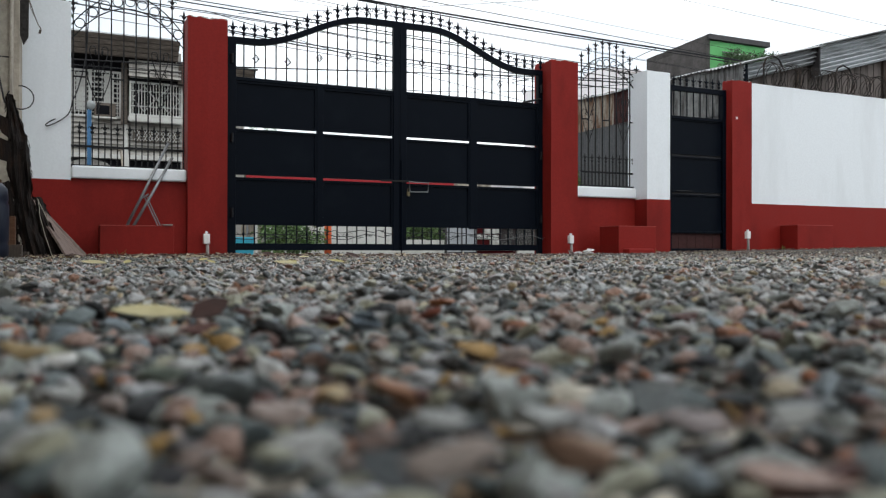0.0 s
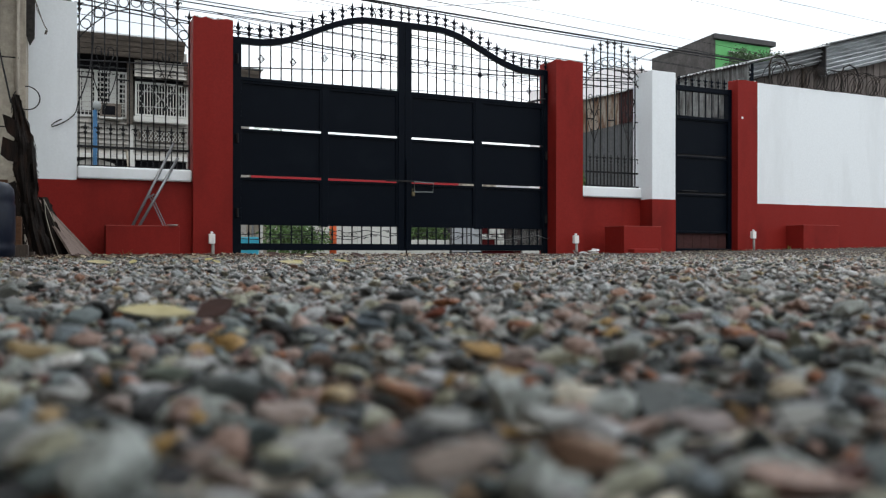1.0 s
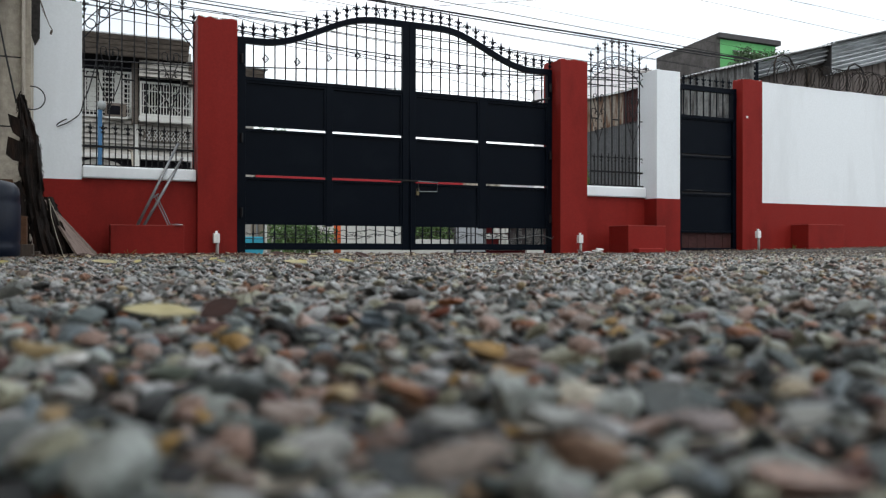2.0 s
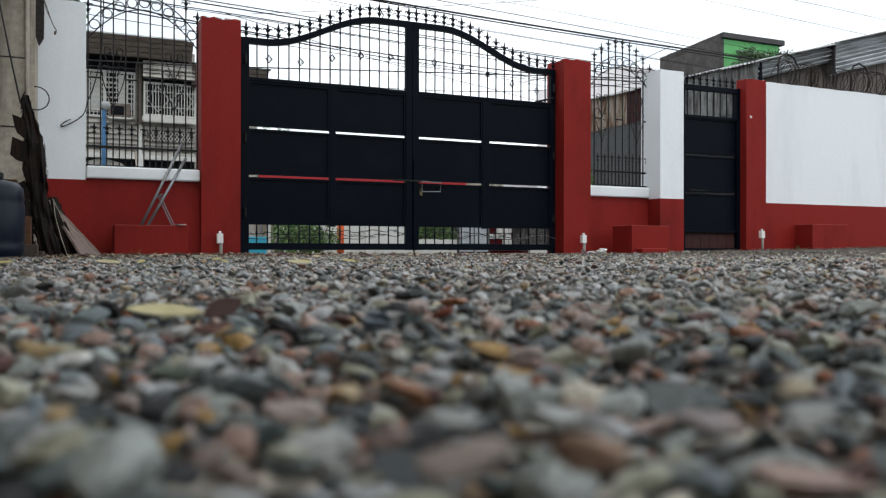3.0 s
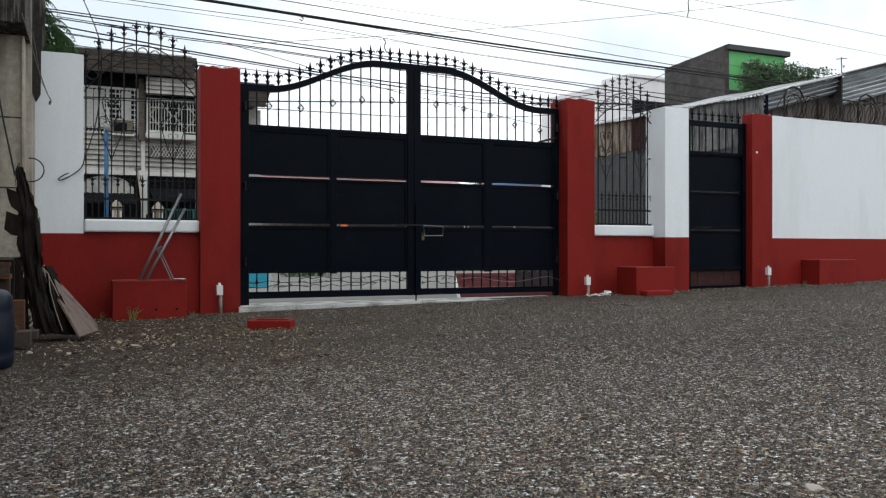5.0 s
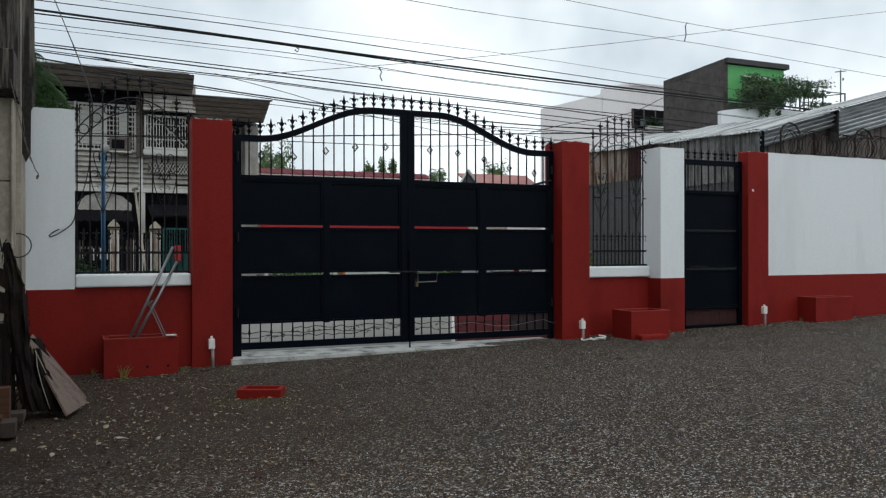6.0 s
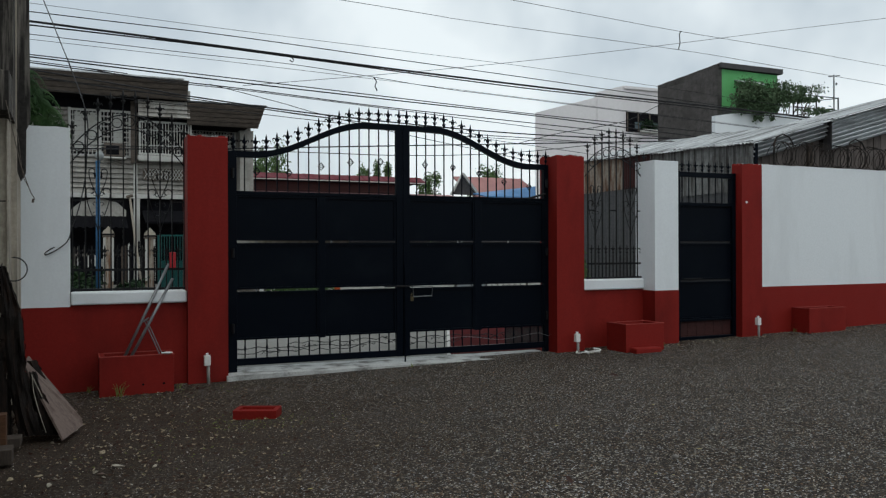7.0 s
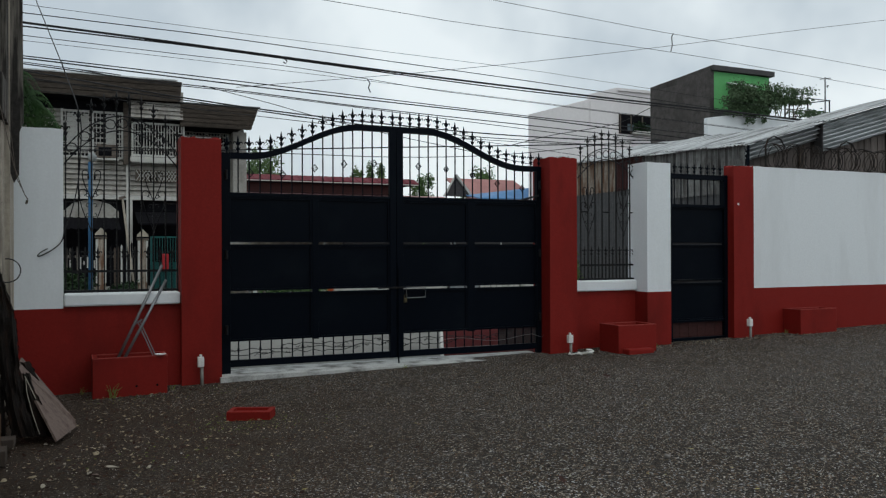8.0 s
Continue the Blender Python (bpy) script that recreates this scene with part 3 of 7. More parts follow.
def arch_top(x):
    """The top line of the big gate."""
    d = abs(x - 3.62)
    return 2.388 + 0.385 * 0.5 * (1 + math.cos(math.pi * min(1, max(0, (d - 0.40) / 1.30))))


GY = 8.975            # the gate's plane
gate = thing("driveway_gate", (3.62, GY, 0.078), "closed black steel double driveway gate with arched top and spear finials", "gate")
for x0, x1 in ((1.628, 1.745), (5.525, 5.588)):
    part("gate_post", boxed(x0, x1, GY - 0.03, GY + 0.04, 0.02, 2.385, 0.004), "black", gate)
for x0, x1, top in ((3.555, 3.634, 2.75), (3.638, 3.722, 2.75)):
    part("stile", boxed(x0, x1, GY - 0.028, GY + 0.028, 0.098, top, 0.004), "black", gate)
for a, b in ((1.70, 3.634), (3.638, 5.56)):
    bm = bmesh.new()
    k = 28
    top = [(a + (b - a) * i / k, arch_top(a + (b - a) * i / k)) for i in range(k + 1)]
    bot = [(x, z - 0.068) for x, z in top]
    prism(bm, top + bot[::-1], "y", GY - 0.026, GY + 0.026)
    part("arched_rail", bm, "black", gate)
LEAVES = ((1.745, 2.640, 2.712, 3.555), (3.722, 4.560, 4.655, 5.525))
ROWS_Z = ((0.372, 0.886), (0.910, 1.408), (1.432, 1.925))
for x0, m0, m1, x1 in LEAVES:
    part("mullion", boxed(m0, m1, GY - 0.022, GY + 0.022, 0.36, 1.945, 0.003), "black", gate)
    for z0, z1 in ((0.100, 0.174), (1.925, 1.962)):
        part("rail", boxed(x0 - 0.001, x1 + 0.001, GY - 0.024, GY + 0.024, z0, z1, 0.003), "black", gate)
    for a, b in ((x0, m0), (m1, x1)):
        for z0, z1 in ROWS_Z:
            bm = boxed(a - 0.002, b + 0.002, GY + 0.002, GY + 0.008, z0, z1)
            # folded lips along top and bottom of the sheet
            box(bm, a - 0.001, b + 0.001, GY - 0.016, GY + 0.003, z0, z0 + 0.022)
            box(bm, a - 0.001, b + 0.001, GY - 0.016, GY + 0.003, z1 - 0.026, z1 - 0.002)
            for c0, c1 in ((a - 0.001, a + 0.022), (b - 0.022, b + 0.001)):
                box(bm, c0, c1, GY - 0.0155, GY + 0.003, z0 + 0.0225, z1 - 0.0265)
            part("panel", bm, "black", gate)
for i in range(34):
    x = 1.715 + 0.1168 * i
    if 3.53 < x < 3.75:
        x = 3.60 if x < 3.64 else 3.695
    z = arch_top(x)
    if 1.76 < x < 5.51 and not 3.54 < x < 3.74:
        bm = boxed(x - 0.0062, x + 0.0062, GY - 0.0062, GY + 0.0062, 1.94, z - 0.05)
        bar = part("bar", bm, "black", gate)
        bm = boxed(x - 0.0062, x + 0.0062, GY - 0.0062, GY + 0.0062, 0.165, 0.385)
        if i % 2:
            lathe(bm, x, GY, 0.255, [(0.007, 0), (0.013, 0.006), (0.009, 0.014), (0.016, 0.024), (0.009, 0.034), (0.013, 0.042), (0.007, 0.048)], 6)
        part("lower_bar", bm, "black", gate)
    if 1.68 < x < 5.58:
        bm = bmesh.new()
        finial(bm, x, GY, z - 0.006, 1.12)
        part("finial", bm, "black", gate, smooth=True)
for x, z in ((1.96, 2.175), (2.31, 2.175), (2.67, 2.255), (3.01, 2.315), (3.37, 2.335), (3.92, 2.325), (4.28, 2.305), (4.63, 2.245), (4.97, 2.155), (5.32, 2.105)):
    bm = bmesh.new()
    tube(bm, [(x + 0.033 * math.cos(a), GY - 0.010, z + 0.040 * math.sin(a)) for a in (0, math.pi / 2, math.pi, math.pi * 1.5)], 0.0082, 5, closed=True)
    tube(bm, [(x + 0.0135 * math.cos(a * math.pi / 4), GY - 0.012, z + 0.0155 * math.sin(a * math.pi / 4)) for a in range(8)], 0.0032, 4, closed=True)
    part("rosette", bm, "black", gate)
# bent twigs of wire woven through the lower bars
rng = random.Random(11)
for a, b, zz in ((1.75, 3.55, 0.27), (1.75, 3.2, 0.235), (2.3, 3.55, 0.315), (3.73, 5.1, 0.30), (3.73, 4.4, 0.24), (4.3, 5.0, 0.27)):
    bm = bmesh.new()
    tube(bm, [(a + (b - a) * i / 16, GY + 0.012 * (-1) ** i, zz + rng.uniform(-0.022, 0.022)) for i in range(17)], 0.0045, 5)
    for _ in range(int((b - a) * 7)):
        x, z = rng.uniform(a, b), zz + rng.uniform(-0.015, 0.015)
        tube(bm, [(x - 0.022, GY - 0.02, z - rng.uniform(-0.02, 0.02)), (x, GY - 0.026, z), (x + 0.022, GY - 0.02, z + rng.uniform(-0.02, 0.02))], 0.0035, 4)
    part("wire", bm, "cable", gate, "dark bent wire woven through the lower bars")
part("wire", tube(bmesh.new(), [(4.22 + 0.094 * i, GY - 0.036 - 0.004 * (i % 2), 0.262 + 0.028 * math.sin(0.55 * i + 0.6)) for i in range(14)] + [(5.57, GY - 0.06, 0.245), (5.60, GY - 0.07, 0.285)], 0.0026, 5), "steel", gate, "bright loose wire")
# fine netting tied behind the bars at the hinge end
bm = bmesh.new()
for i in range(60):
    x = 5.005 + 0.0088 * i
    box(bm, x - 0.0026, x + 0.0026, GY + 0.009, GY + 0.012, 0.17, 0.372)
for i in range(23):
    z = 0.172 + 0.009 * i
    box(bm, 5.0, 5.528, GY + 0.0122, GY + 0.015, z - 0.0026, z + 0.0026)
part("netting", bm, "netting", gate, "dark grey close wire netting")
# slide bolt with its guard and padlock
bm = boxed(3.40, 3.80, GY - 0.045, GY - 0.028, 0.898, 0.918, 0.003)
part("slide_bolt", bm, "iron", gate)
bm = bmesh.new()
tube(bm, [(3.745, GY - 0.05, 0.905), (3.995, GY - 0.05, 0.898), (3.985, GY - 0.05, 0.79), (3.755, GY - 0.05, 0.785)], 0.007, 6, closed=True)
part("latch_guard", bm, "steel", gate, "bare steel rod latch guard")
bm = boxed(3.715, 3.752, GY - 0.062, GY - 0.042, 0.735, 0.785, 0.004)
tube(bm, [(3.721, GY - 0.052, 0.782), (3.721, GY - 0.052, 0.812), (3.733, GY - 0.052, 0.825), (3.746, GY - 0.052, 0.812), (3.746, GY - 0.052, 0.782)], 0.004, 6)
part("padlock", bm, "brass", gate, "small dull brass padlock")
part("drop_rod", tube(bmesh.new(), [(3.655, GY - 0.036, 1.15), (3.655, GY - 0.036, 0.02)], 0.009, 6), "black", gate)
part("bracket", tube(bmesh.new(), [(5.545, GY - 0.04, 2.02), (5.40, GY - 0.03, 1.985), (5.29, GY - 0.03, 1.955)], 0.013, 6), "iron", gate, "short bent iron bracket by the hinge")
for z in (0.45, 1.25, 2.1):
    for x in (1.70, 5.555):
        bm = bmesh.new()
        lathe(bm, x, GY - 0.045, z, [(0.014, 0), (0.016, 0.004), (0.016, 0.095), (0.014, 0.10)], 8)
        part("hinge", bm, "iron", gate)

# pedestrian gate
wicket = thing("pedestrian_gate", (8.08, 9.0, 0.06), "closed black steel pedestrian gate with solid panels and spear bars", "gate")
WX0, WX1 = 7.60, 8.575
for a, b in ((7.46, 7.60), (8.515, 8.575)):
    part("frame_post", boxed(a, b, 8.965, 9.035, 0.02, 2.375, 0.003), "black", wicket)
for z0, z1 in ((0.095, 0.135), (0.345, 0.372), (1.915, 1.955), (2.30, 2.368)):
    part("rail", boxed(7.60, 8.515, 8.97, 9.03, z0, z1, 0.003), "black", wicket)
for z0, z1 in ROWS_Z:
    bm = boxed(7.60, 8.515, 9.002, 9.008, z0, z1 - 0.005)
    box(bm, 7.601, 8.514, 8.984, 9.004, z0 + 0.001, z0 + 0.022)
    box(bm, 7.601, 8.514, 8.984, 9.004, z1 - 0.027, z1 - 0.006)
    part("panel", bm, "black", wicket)
for z in (0.895, 1.418):
    part("cross_bar", boxed(7.602, 8.513, 9.012, 9.03, z - 0.018, z + 0.018), "slab", wicket, "worn grey cross bar behind the panels")
for i in range(8):
    x = 7.66 + 0.116 * i
    part("bar", boxed(x - 0.006, x + 0.006, 8.994, 9.006, 1.95, 2.31), "black", wicket)
    bm = bmesh.new()
    finial(bm, x, 9.0, 2.36, 1.0)
    part("finial", bm, "black", wicket, smooth=True)
for i in range(6):
    x = 7.603 + 0.152 * i
    part("board", boxed(x, x + 0.148, 9.01, 9.03, 0.136, 0.344, 0.002), "maroon", wicket, "faded reddish board")
part("bolt", boxed(7.66, 7.95, 8.95, 8.965, 0.915, 0.932, 0.003), "iron", wicket)
wicket.location.y -= 0.1


def railing(x0, step, count, crest, peak, fall, label):
    """An iron railing on the low wall: long spear bars rising to an arch of rings, short spears between, scrolls in the middle."""
    y = 9.02
    r = thing("railing", (x0 + step * count / 2, y, 0.94), label, "railing", "wall railings")
    mid = (count - 1) * crest
    xm = x0 + step * mid
    half = step * (count - 1) / 2
    def tip(i):
        return peak - fall * (i - mid) ** 2
    for i in range(count):
        x = x0 + step * i
        bar = part("bar", boxed(x - 0.0065, x + 0.0065, y - 0.0065, y + 0.0065, 0.92, tip(i) - 0.15), "iron", r)
        bm = bmesh.new()
        finial(bm, x, y, tip(i) - 0.156, 1.0)
        part("finial", bm, "iron", r, smooth=True)
        if i < count - 1:
            xs = x + step / 2
            bm = boxed(xs - 0.006, xs + 0.006, y - 0.006, y + 0.006, 0.92, 1.252)
            finial(bm, xs, y, 1.245, 0.84)
            part("short_spear", bm, "iron", r)
    xa, xb = x0 - 0.02, x0 + step * (count - 1) + 0.02
    part("rail", boxed(xa, xb, y - 0.012, y - 0.0066, 1.126, 1.150), "iron", r)
    part("bottom_rail", boxed(xa, xb, y - 0.030, y + 0.014, 0.928 if x0 < 1 else 0.943, 0.952 if x0 < 1 else 0.966), "iron", r)
    for lo, hi in ((0, 1), (3, 4), (count - 2, count - 1)):
        part("tie", boxed(x0 + step * lo, x0 + step * hi, y - 0.005, y + 0.005, 1.825, 1.840), "iron", r)
    # two arcs with rings between them, one ring to each gap between the bars
    def arc_z(x, top):
        return top - 1.24 * (x - xm) ** 2
    for top, over in ((peak - 0.247, 0.02), (peak - 0.393, 0.035)):
        bm = bmesh.new()
        pts = [(xa - over + (xb - xa + 2 * over) * k / 24, y - 0.012) for k in range(25)]
        tube(bm, [(px, py, arc_z(px, top)) for px, py in pts], 0.0065, 6)
        part("arc", bm, "iron", r)
    for i in range(count - 1):
        xc = x0 + step * (i + 0.5)
        bm = bmesh.new()
        tube(bm, [(xc + 0.047 * math.cos(a * math.pi / 7), y - 0.014, arc_z(xc, peak - 0.320) + 0.047 * math.sin(a * math.pi / 7)) for a in range(14)], 0.0056, 5, closed=True)
        part("ring", bm, "iron", r)
    # scrolls: two sprays with curled tips
    for i in (int(count * 0.22), int(count * 0.72)):
        xc = x0 + step * i
        for d in (-1, 1):
            bm = bmesh.new()
            for low, high, wide, curl in ((1.52, 1.96, 0.112, 0.034), (1.84, 2.15, 0.085, 0.028)):
                rise = [(xc + d * wide * math.sin(0.5 * math.pi * k / 8) ** 1.3, y - 0.014, low + (high - low - curl) * k / 8) for k in range(9)]
                turn = [(xc + d * (wide - curl + curl * math.cos(a * 0.62)), y - 0.014, high - curl + curl * math.sin(a * 0.62)) for a in range(1, 8)]
                tube(bm, rise + turn, 0.005, 5)
            for z, bend in ((1.70, 1), (1.80, -1), (1.90, 1)):
                tube(bm, [(xc + d * (0.030 + 0.020 * math.sin(a)), y - 0.014, z + 0.018 * bend * math.cos(a)) for a in (0, 0.8, 1.6, 2.4, 3.2, 4.0)], 0.004, 4)
            lathe(bm, xc + d * 0.03, y - 0.014, 2.05, [(0.002, 0), (0.012, 0.025), (0.002, 0.07)], 5, 0.5)
            part("scroll", bm, "iron", r)
    return r


railing(0.155, 0.1178, 10, 0.495, 2.955, 0.0168, "black wrought iron railing with spears and rings on white coping")
railing(6.225, 0.1118, 9, 0.45, 2.917, 0.0158, "black wrought iron railing beside the white pier")

# razor wire on the long wall
coil = thing("razor_wire", (10.5, 8.97, 2.525), "rusty coiled razor wire on bent posts along the wall top", "razor wire")
for x in (9.40, 10.9, 12.4, 13.9):
    bm = bmesh.new()
    tube(bm, [(x, 8.97, 2.50), (x, 8.97, 2.86)], 0.014, 6)
    tube(bm, [(x, 8.97, 2.84), (x + 0.05, 8.97, 2.94), (x + 0.17, 8.97, 2.99), (x + 0.30, 8.97, 2.95), (x + 0.38, 8.97, 2.84)], 0.013, 6)
    part("post", bm, "razor", coil)
rng = random.Random(5)
for lane in range(2):
    bm = bmesh.new()
    pts = []
    turns = 30
    for i in range(turns * 12):
        a = 2 * math.pi * i / 12
        rr = 0.175 + 0.02 * math.sin(i * 0.21 + lane)
        pts.append((9.42 + 0.19 * i / 12 + 0.05 * math.sin(a * 0.5 + lane), 8.97 + 0.16 * math.cos(a + lane * 2.2), 2.70 + rr * math.sin(a + lane * 2.2)))
    tube(bm, pts, 0.0065, 4)
    for i in range(0, len(pts), 2):
        p = Vector(pts[i])
        for d in (-1, 1):
            bm.faces.new([bm.verts.new(p + Vector(v)) for v in ((0, 0, 0.004), (0.006 * d, 0.004, 0.014 * d), (0.012, 0, 0.004))])
    part("coil", bm, "razor", coil)


# ---- things by the wall ----
def planter(x0, x1, y0, y1, z0, top, label, holes=True):
    p = thing("planter_box", ((x0 + x1) / 2, y0, z0), label, "planter", "red planter boxes")
    t = 0.05
    for n, dims in (("front", (x0, x1, y0, y0 + t)), ("back", (x0, x1, y1 - t, y1)), ("side", (x0, x0 + t, y0 + t, y1 - t)), ("side", (x1 - t, x1, y0 + t, y1 - t))):
        part(n, boxed(*dims, z0 - 0.1, top, 0.004), "red", p)
    for dims in ((x0 - 0.002, x1 + 0.002, y0 - 0.002, y0 + 0.010), (x0 + t - 0.008, x1 - t + 0.008, y1 - t - 0.002, y1 - t + 0.008), (x0 - 0.002, x0 + 0.010, y0 + 0.0105, y1 - 0.001), (x1 - 0.010, x1 + 0.002, y0 + 0.0105, y1 - 0.001)):
        part("worn_rim", boxed(*dims, top - 0.006, top + 0.0025, 0.002), "worn_red", p, "paint rubbed pale along the rim")
    part("soil", boxed(x0 + t, x1 - t, y0 + t, y1 - t, z0, top - 0.07), "wood", p, "dark dry soil")
    if holes:
        for u in (0.58, 0.86):
            bm = bmesh.new()
            x = x0 + (x1 - x0) * u
            tube(bm, [(x, y0 - 0.004, z0 + 0.10), (x, y0 + 0.01, z0 + 0.10)], 0.011, 8)
            part("drain_hole", bm, "void", p, "small dark drain hole")
    return p


planter(0.381, 1.047, 8.400, 8.765, -0.045, 0.333, "red painted concrete planter box with leaning steel frame")
planter(6.295, 6.870, 8.315, 8.712, 0.03, 0.408, "red painted concrete planter box beside the white pier", False)
planter(9.64, 10.36, 8.57, 8.885, 0.12, 0.478, "red painted concrete planter box against the long wall", False)
slab = thing("loose_slab", (6.53, 8.18, 0.03), "loose red painted concrete slab on the gravel", "slab")
part("block", boxed(6.34, 6.725, 8.17, 8.30, 0.0, 0.128, 0.016), "red", slab)

block = thing("loose_block", (1.43, 6.37, 0.02), "hollow red painted concrete block lying on the gravel", "block")
bm = boxed(-0.172, 0.172, -0.11, -0.07, 0.0, 0.079, 0.004)
box(bm, -0.172, 0.172, 0.07, 0.11, 0.0, 0.079, 0.004)
box(bm, -0.172, -0.135, -0.0705, 0.0705, 0.0, 0.078)
box(bm, 0.135, 0.172, -0.0705, 0.0705, 0.0, 0.078)
box(bm, -0.136, 0.136, -0.071, 0.071, 0.0, 0.058)
bmesh.ops.rotate(bm, verts=bm.verts[:], cent=(0, 0, 0), matrix=Matrix.Rotation(radians(-24), 3, "Z"))
bmesh.ops.translate(bm, verts=bm.verts[:], vec=(1.515, 6.73, ground_z(1.48, 6.66) - 0.014))
part("body", bm, "red", block)

# leaning folding frame
frame_thing = thing("steel_stand", (0.7, 8.75, 0.27), "grey folding steel stand leaning in the planter box", "stand")
for a, b in (((0.596, 8.66, 0.25), (1.045, 8.86, 1.195)), ((0.651, 8.64, 0.25), (1.083, 8.85, 1.045))):
    part("leg", tube(bmesh.new(), [a, b], 0.0145, 8), "steel", frame_thing, smooth=True)
for dx in (0.0, 0.024):
    part("strut", tube(bmesh.new(), [(0.802 + dx, 8.765, 0.64), (0.940 + dx, 8.64, 0.30)], 0.006, 6), "steel", frame_thing)
part("brace", tube(bmesh.new(), [(0.765, 8.75, 0.61), (0.845, 8.745, 0.66)], 0.009, 6), "steel", frame_thing)
part("hook", tube(bmesh.new(), [(1.062, 8.84, 1.00), (1.012, 8.86, 0.955), (1.035, 8.86, 0.80)], 0.011, 6), "iron", frame_thing)
tray = thing("small_tray", (0.97, 8.43, 0.336), "small flat white plate on the planter edge", "plate")
part("plate", lathe(bmesh.new(), 0.985, 8.425, 0.336, [(0.03, 0), (0.052, 0.006), (0.054, 0.012), (0.046, 0.012)], 14), "plastic_white", tray)

def stub(x, y, z):
    """A grey conduit with a white outlet box on its top."""
    s = thing("outlet_stub", (x, y, z), "white outdoor outlet box on a short grey conduit", "outlet", "outlet stubs")
    part("conduit", tube(bmesh.new(), [(x + 0.012, y, z - 0.05), (x + 0.010, y, z + 0.16)], 0.017, 10), "pvc", s, smooth=True)
    bm = boxed(x - 0.031, x + 0.031, y - 0.027, y + 0.027, z + 0.145, z + 0.245, 0.004)
    part("box", bm, "plastic_white", s, "white plastic box")
    part("cap", boxed(x - 0.012, x + 0.012, y - 0.012, y + 0.012, z + 0.246, z + 0.27, 0.003), "plastic_white", s)
    return s


stub(1.395, 8.66, 0.02)
stub(5.80, 8.63, 0.045)
stub(8.752, 8.64, 0.13)
# scrap of pale hose by the second stub
hose = thing("hose_scrap", (6.0, 8.5, 0.05), "tangled pale rope scrap on the gravel", "rope")
rng = random.Random(4)
bm = bmesh.new()
tube(bm, [(5.70 + 0.022 * i + 0.02 * math.sin(i * 1.3), 8.50 + 0.06 * math.sin(i * 0.9), 0.072 + 0.012 * math.sin(i * 1.7)) for i in range(16)], 0.009, 6)
tube(bm, [(5.92 + 0.07 * math.cos(i * 0.7), 8.42 + 0.05 * math.sin(i * 0.7), 0.075 + 0.004 * i) for i in range(12)], 0.009, 6)
part("strand", bm, "plastic_white", hose)

# cables on the white wall at the left
cab = thing("wall_cable", (0.0, 8.83, 1.4), "thin black cable sprouting from the wall", "cable", "wall cables")
part("strand", tube(bmesh.new(), [(0.15, 8.85, 1.56), (0.13, 8.832, 1.46), (0.105, 8.825, 1.411), (0.055, 8.825, 1.365), (0.0, 8.825, 1.328), (-0.05, 8.825, 1.302), (-0.084, 8.822, 1.290), (-0.090, 8.818, 1.300), (-0.070, 8.815, 1.322), (-0.035, 8.815, 1.348), (0.0, 8.815, 1.366)], 0.0055, 6), "cable", cab)
cab = thing("hanging_wire", (-0.15, 6.74, 1.9), "loose thin brown wire with a plug hanging from the eaves", "wire")
part("strand", tube(bmesh.new(), [(-0.34, 7.7, 2.60), (-0.24, 7.1, 2.22), (-0.173, 6.76, 1.951), (-0.152, 6.74, 1.89), (-0.130, 6.74, 1.818), (-0.105, 6.74, 1.749), (-0.086, 6.74, 1.718), (-0.084, 6.74, 1.702), (-0.094, 6.74, 1.690)], 0.0035, 5), "fascia", cab)
part("plug", tube(bmesh.new(), [(-0.088, 6.738, 1.708), (-0.095, 6.738, 1.680)], 0.008, 6), "fascia", cab)
part("strand", tube(bmesh.new(), [(-0.30, 7.7, 2.62), (-0.20, 7.0, 2.16), (-0.165, 6.75, 1.93), (-0.150, 6.735, 1.85), (-0.122, 6.735, 1.79)], 0.0022, 5), "fascia", cab)

# ---- neighbouring building at the left ----
shop = thing("old_building", (-2.2, 8.3, 0.0), "stained beige concrete building with dark mouldy eaves", "building")
part("front_wall", boxed(-3.6, -0.335, 8.02, 8.30, -0.3, 2.46), "beige_old", shop)
part("side_wall", boxed(-0.420, -0.290, 8.301, 8.842, -0.3, 4.0), "beige_old", shop)
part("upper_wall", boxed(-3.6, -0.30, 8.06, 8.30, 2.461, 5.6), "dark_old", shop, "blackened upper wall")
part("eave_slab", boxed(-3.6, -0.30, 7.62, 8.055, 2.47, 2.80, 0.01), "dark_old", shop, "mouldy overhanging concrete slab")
bm = bmesh.new()
prism(bm, [(-0.50, 2.62), (-0.33, 2.16), (-0.262, 1.955), (-0.222, 2.03), (-0.218, 2.42), (-0.185, 2.50), (-0.19, 3.3), (-0.20, 5.4), (-0.50, 5.4)], "y", 8.36, 8.41)
part("hanging_panel", bm, "dark_old", shop, "rotten dark sheet hanging from the eaves")
part("plinth", boxed(-3.6, -0.333, 8.008, 8.0195, -0.3, 0.545), "bark", shop, "near-black strip along the base of the wall")
for z in (0.55, 1.15, 1.75):
    part("wall_joint", boxed(-3.6, -0.334, 8.016, 8.0205, z, z + 0.012), "dark_old", shop)
# unseen wing, low roof and eave, added to darken the yard's left side
part("yard_wing", boxed(-8.0, -1.15, -9.0, 7.6, -0.3, 5.4), "beige_old", shop, "unseen stained wing added to shade the left of the yard")
part("porch_roof", boxed(-1.149, -0.05, -9.0, 4.2, 2.90, 2.97), "galv_dark", shop, "unseen low sheet roof added to shade the left foreground")
part("wing_eave", boxed(-8.0, -0.72, -9.1, 7.6, 5.401, 5.6), "dark_old", shop)
part("conduit", tube(bmesh.new(), [(-0.345, 8.00, 0.2), (-0.345, 8.0, 2.45)], 0.012, 6), "beige_old", shop)

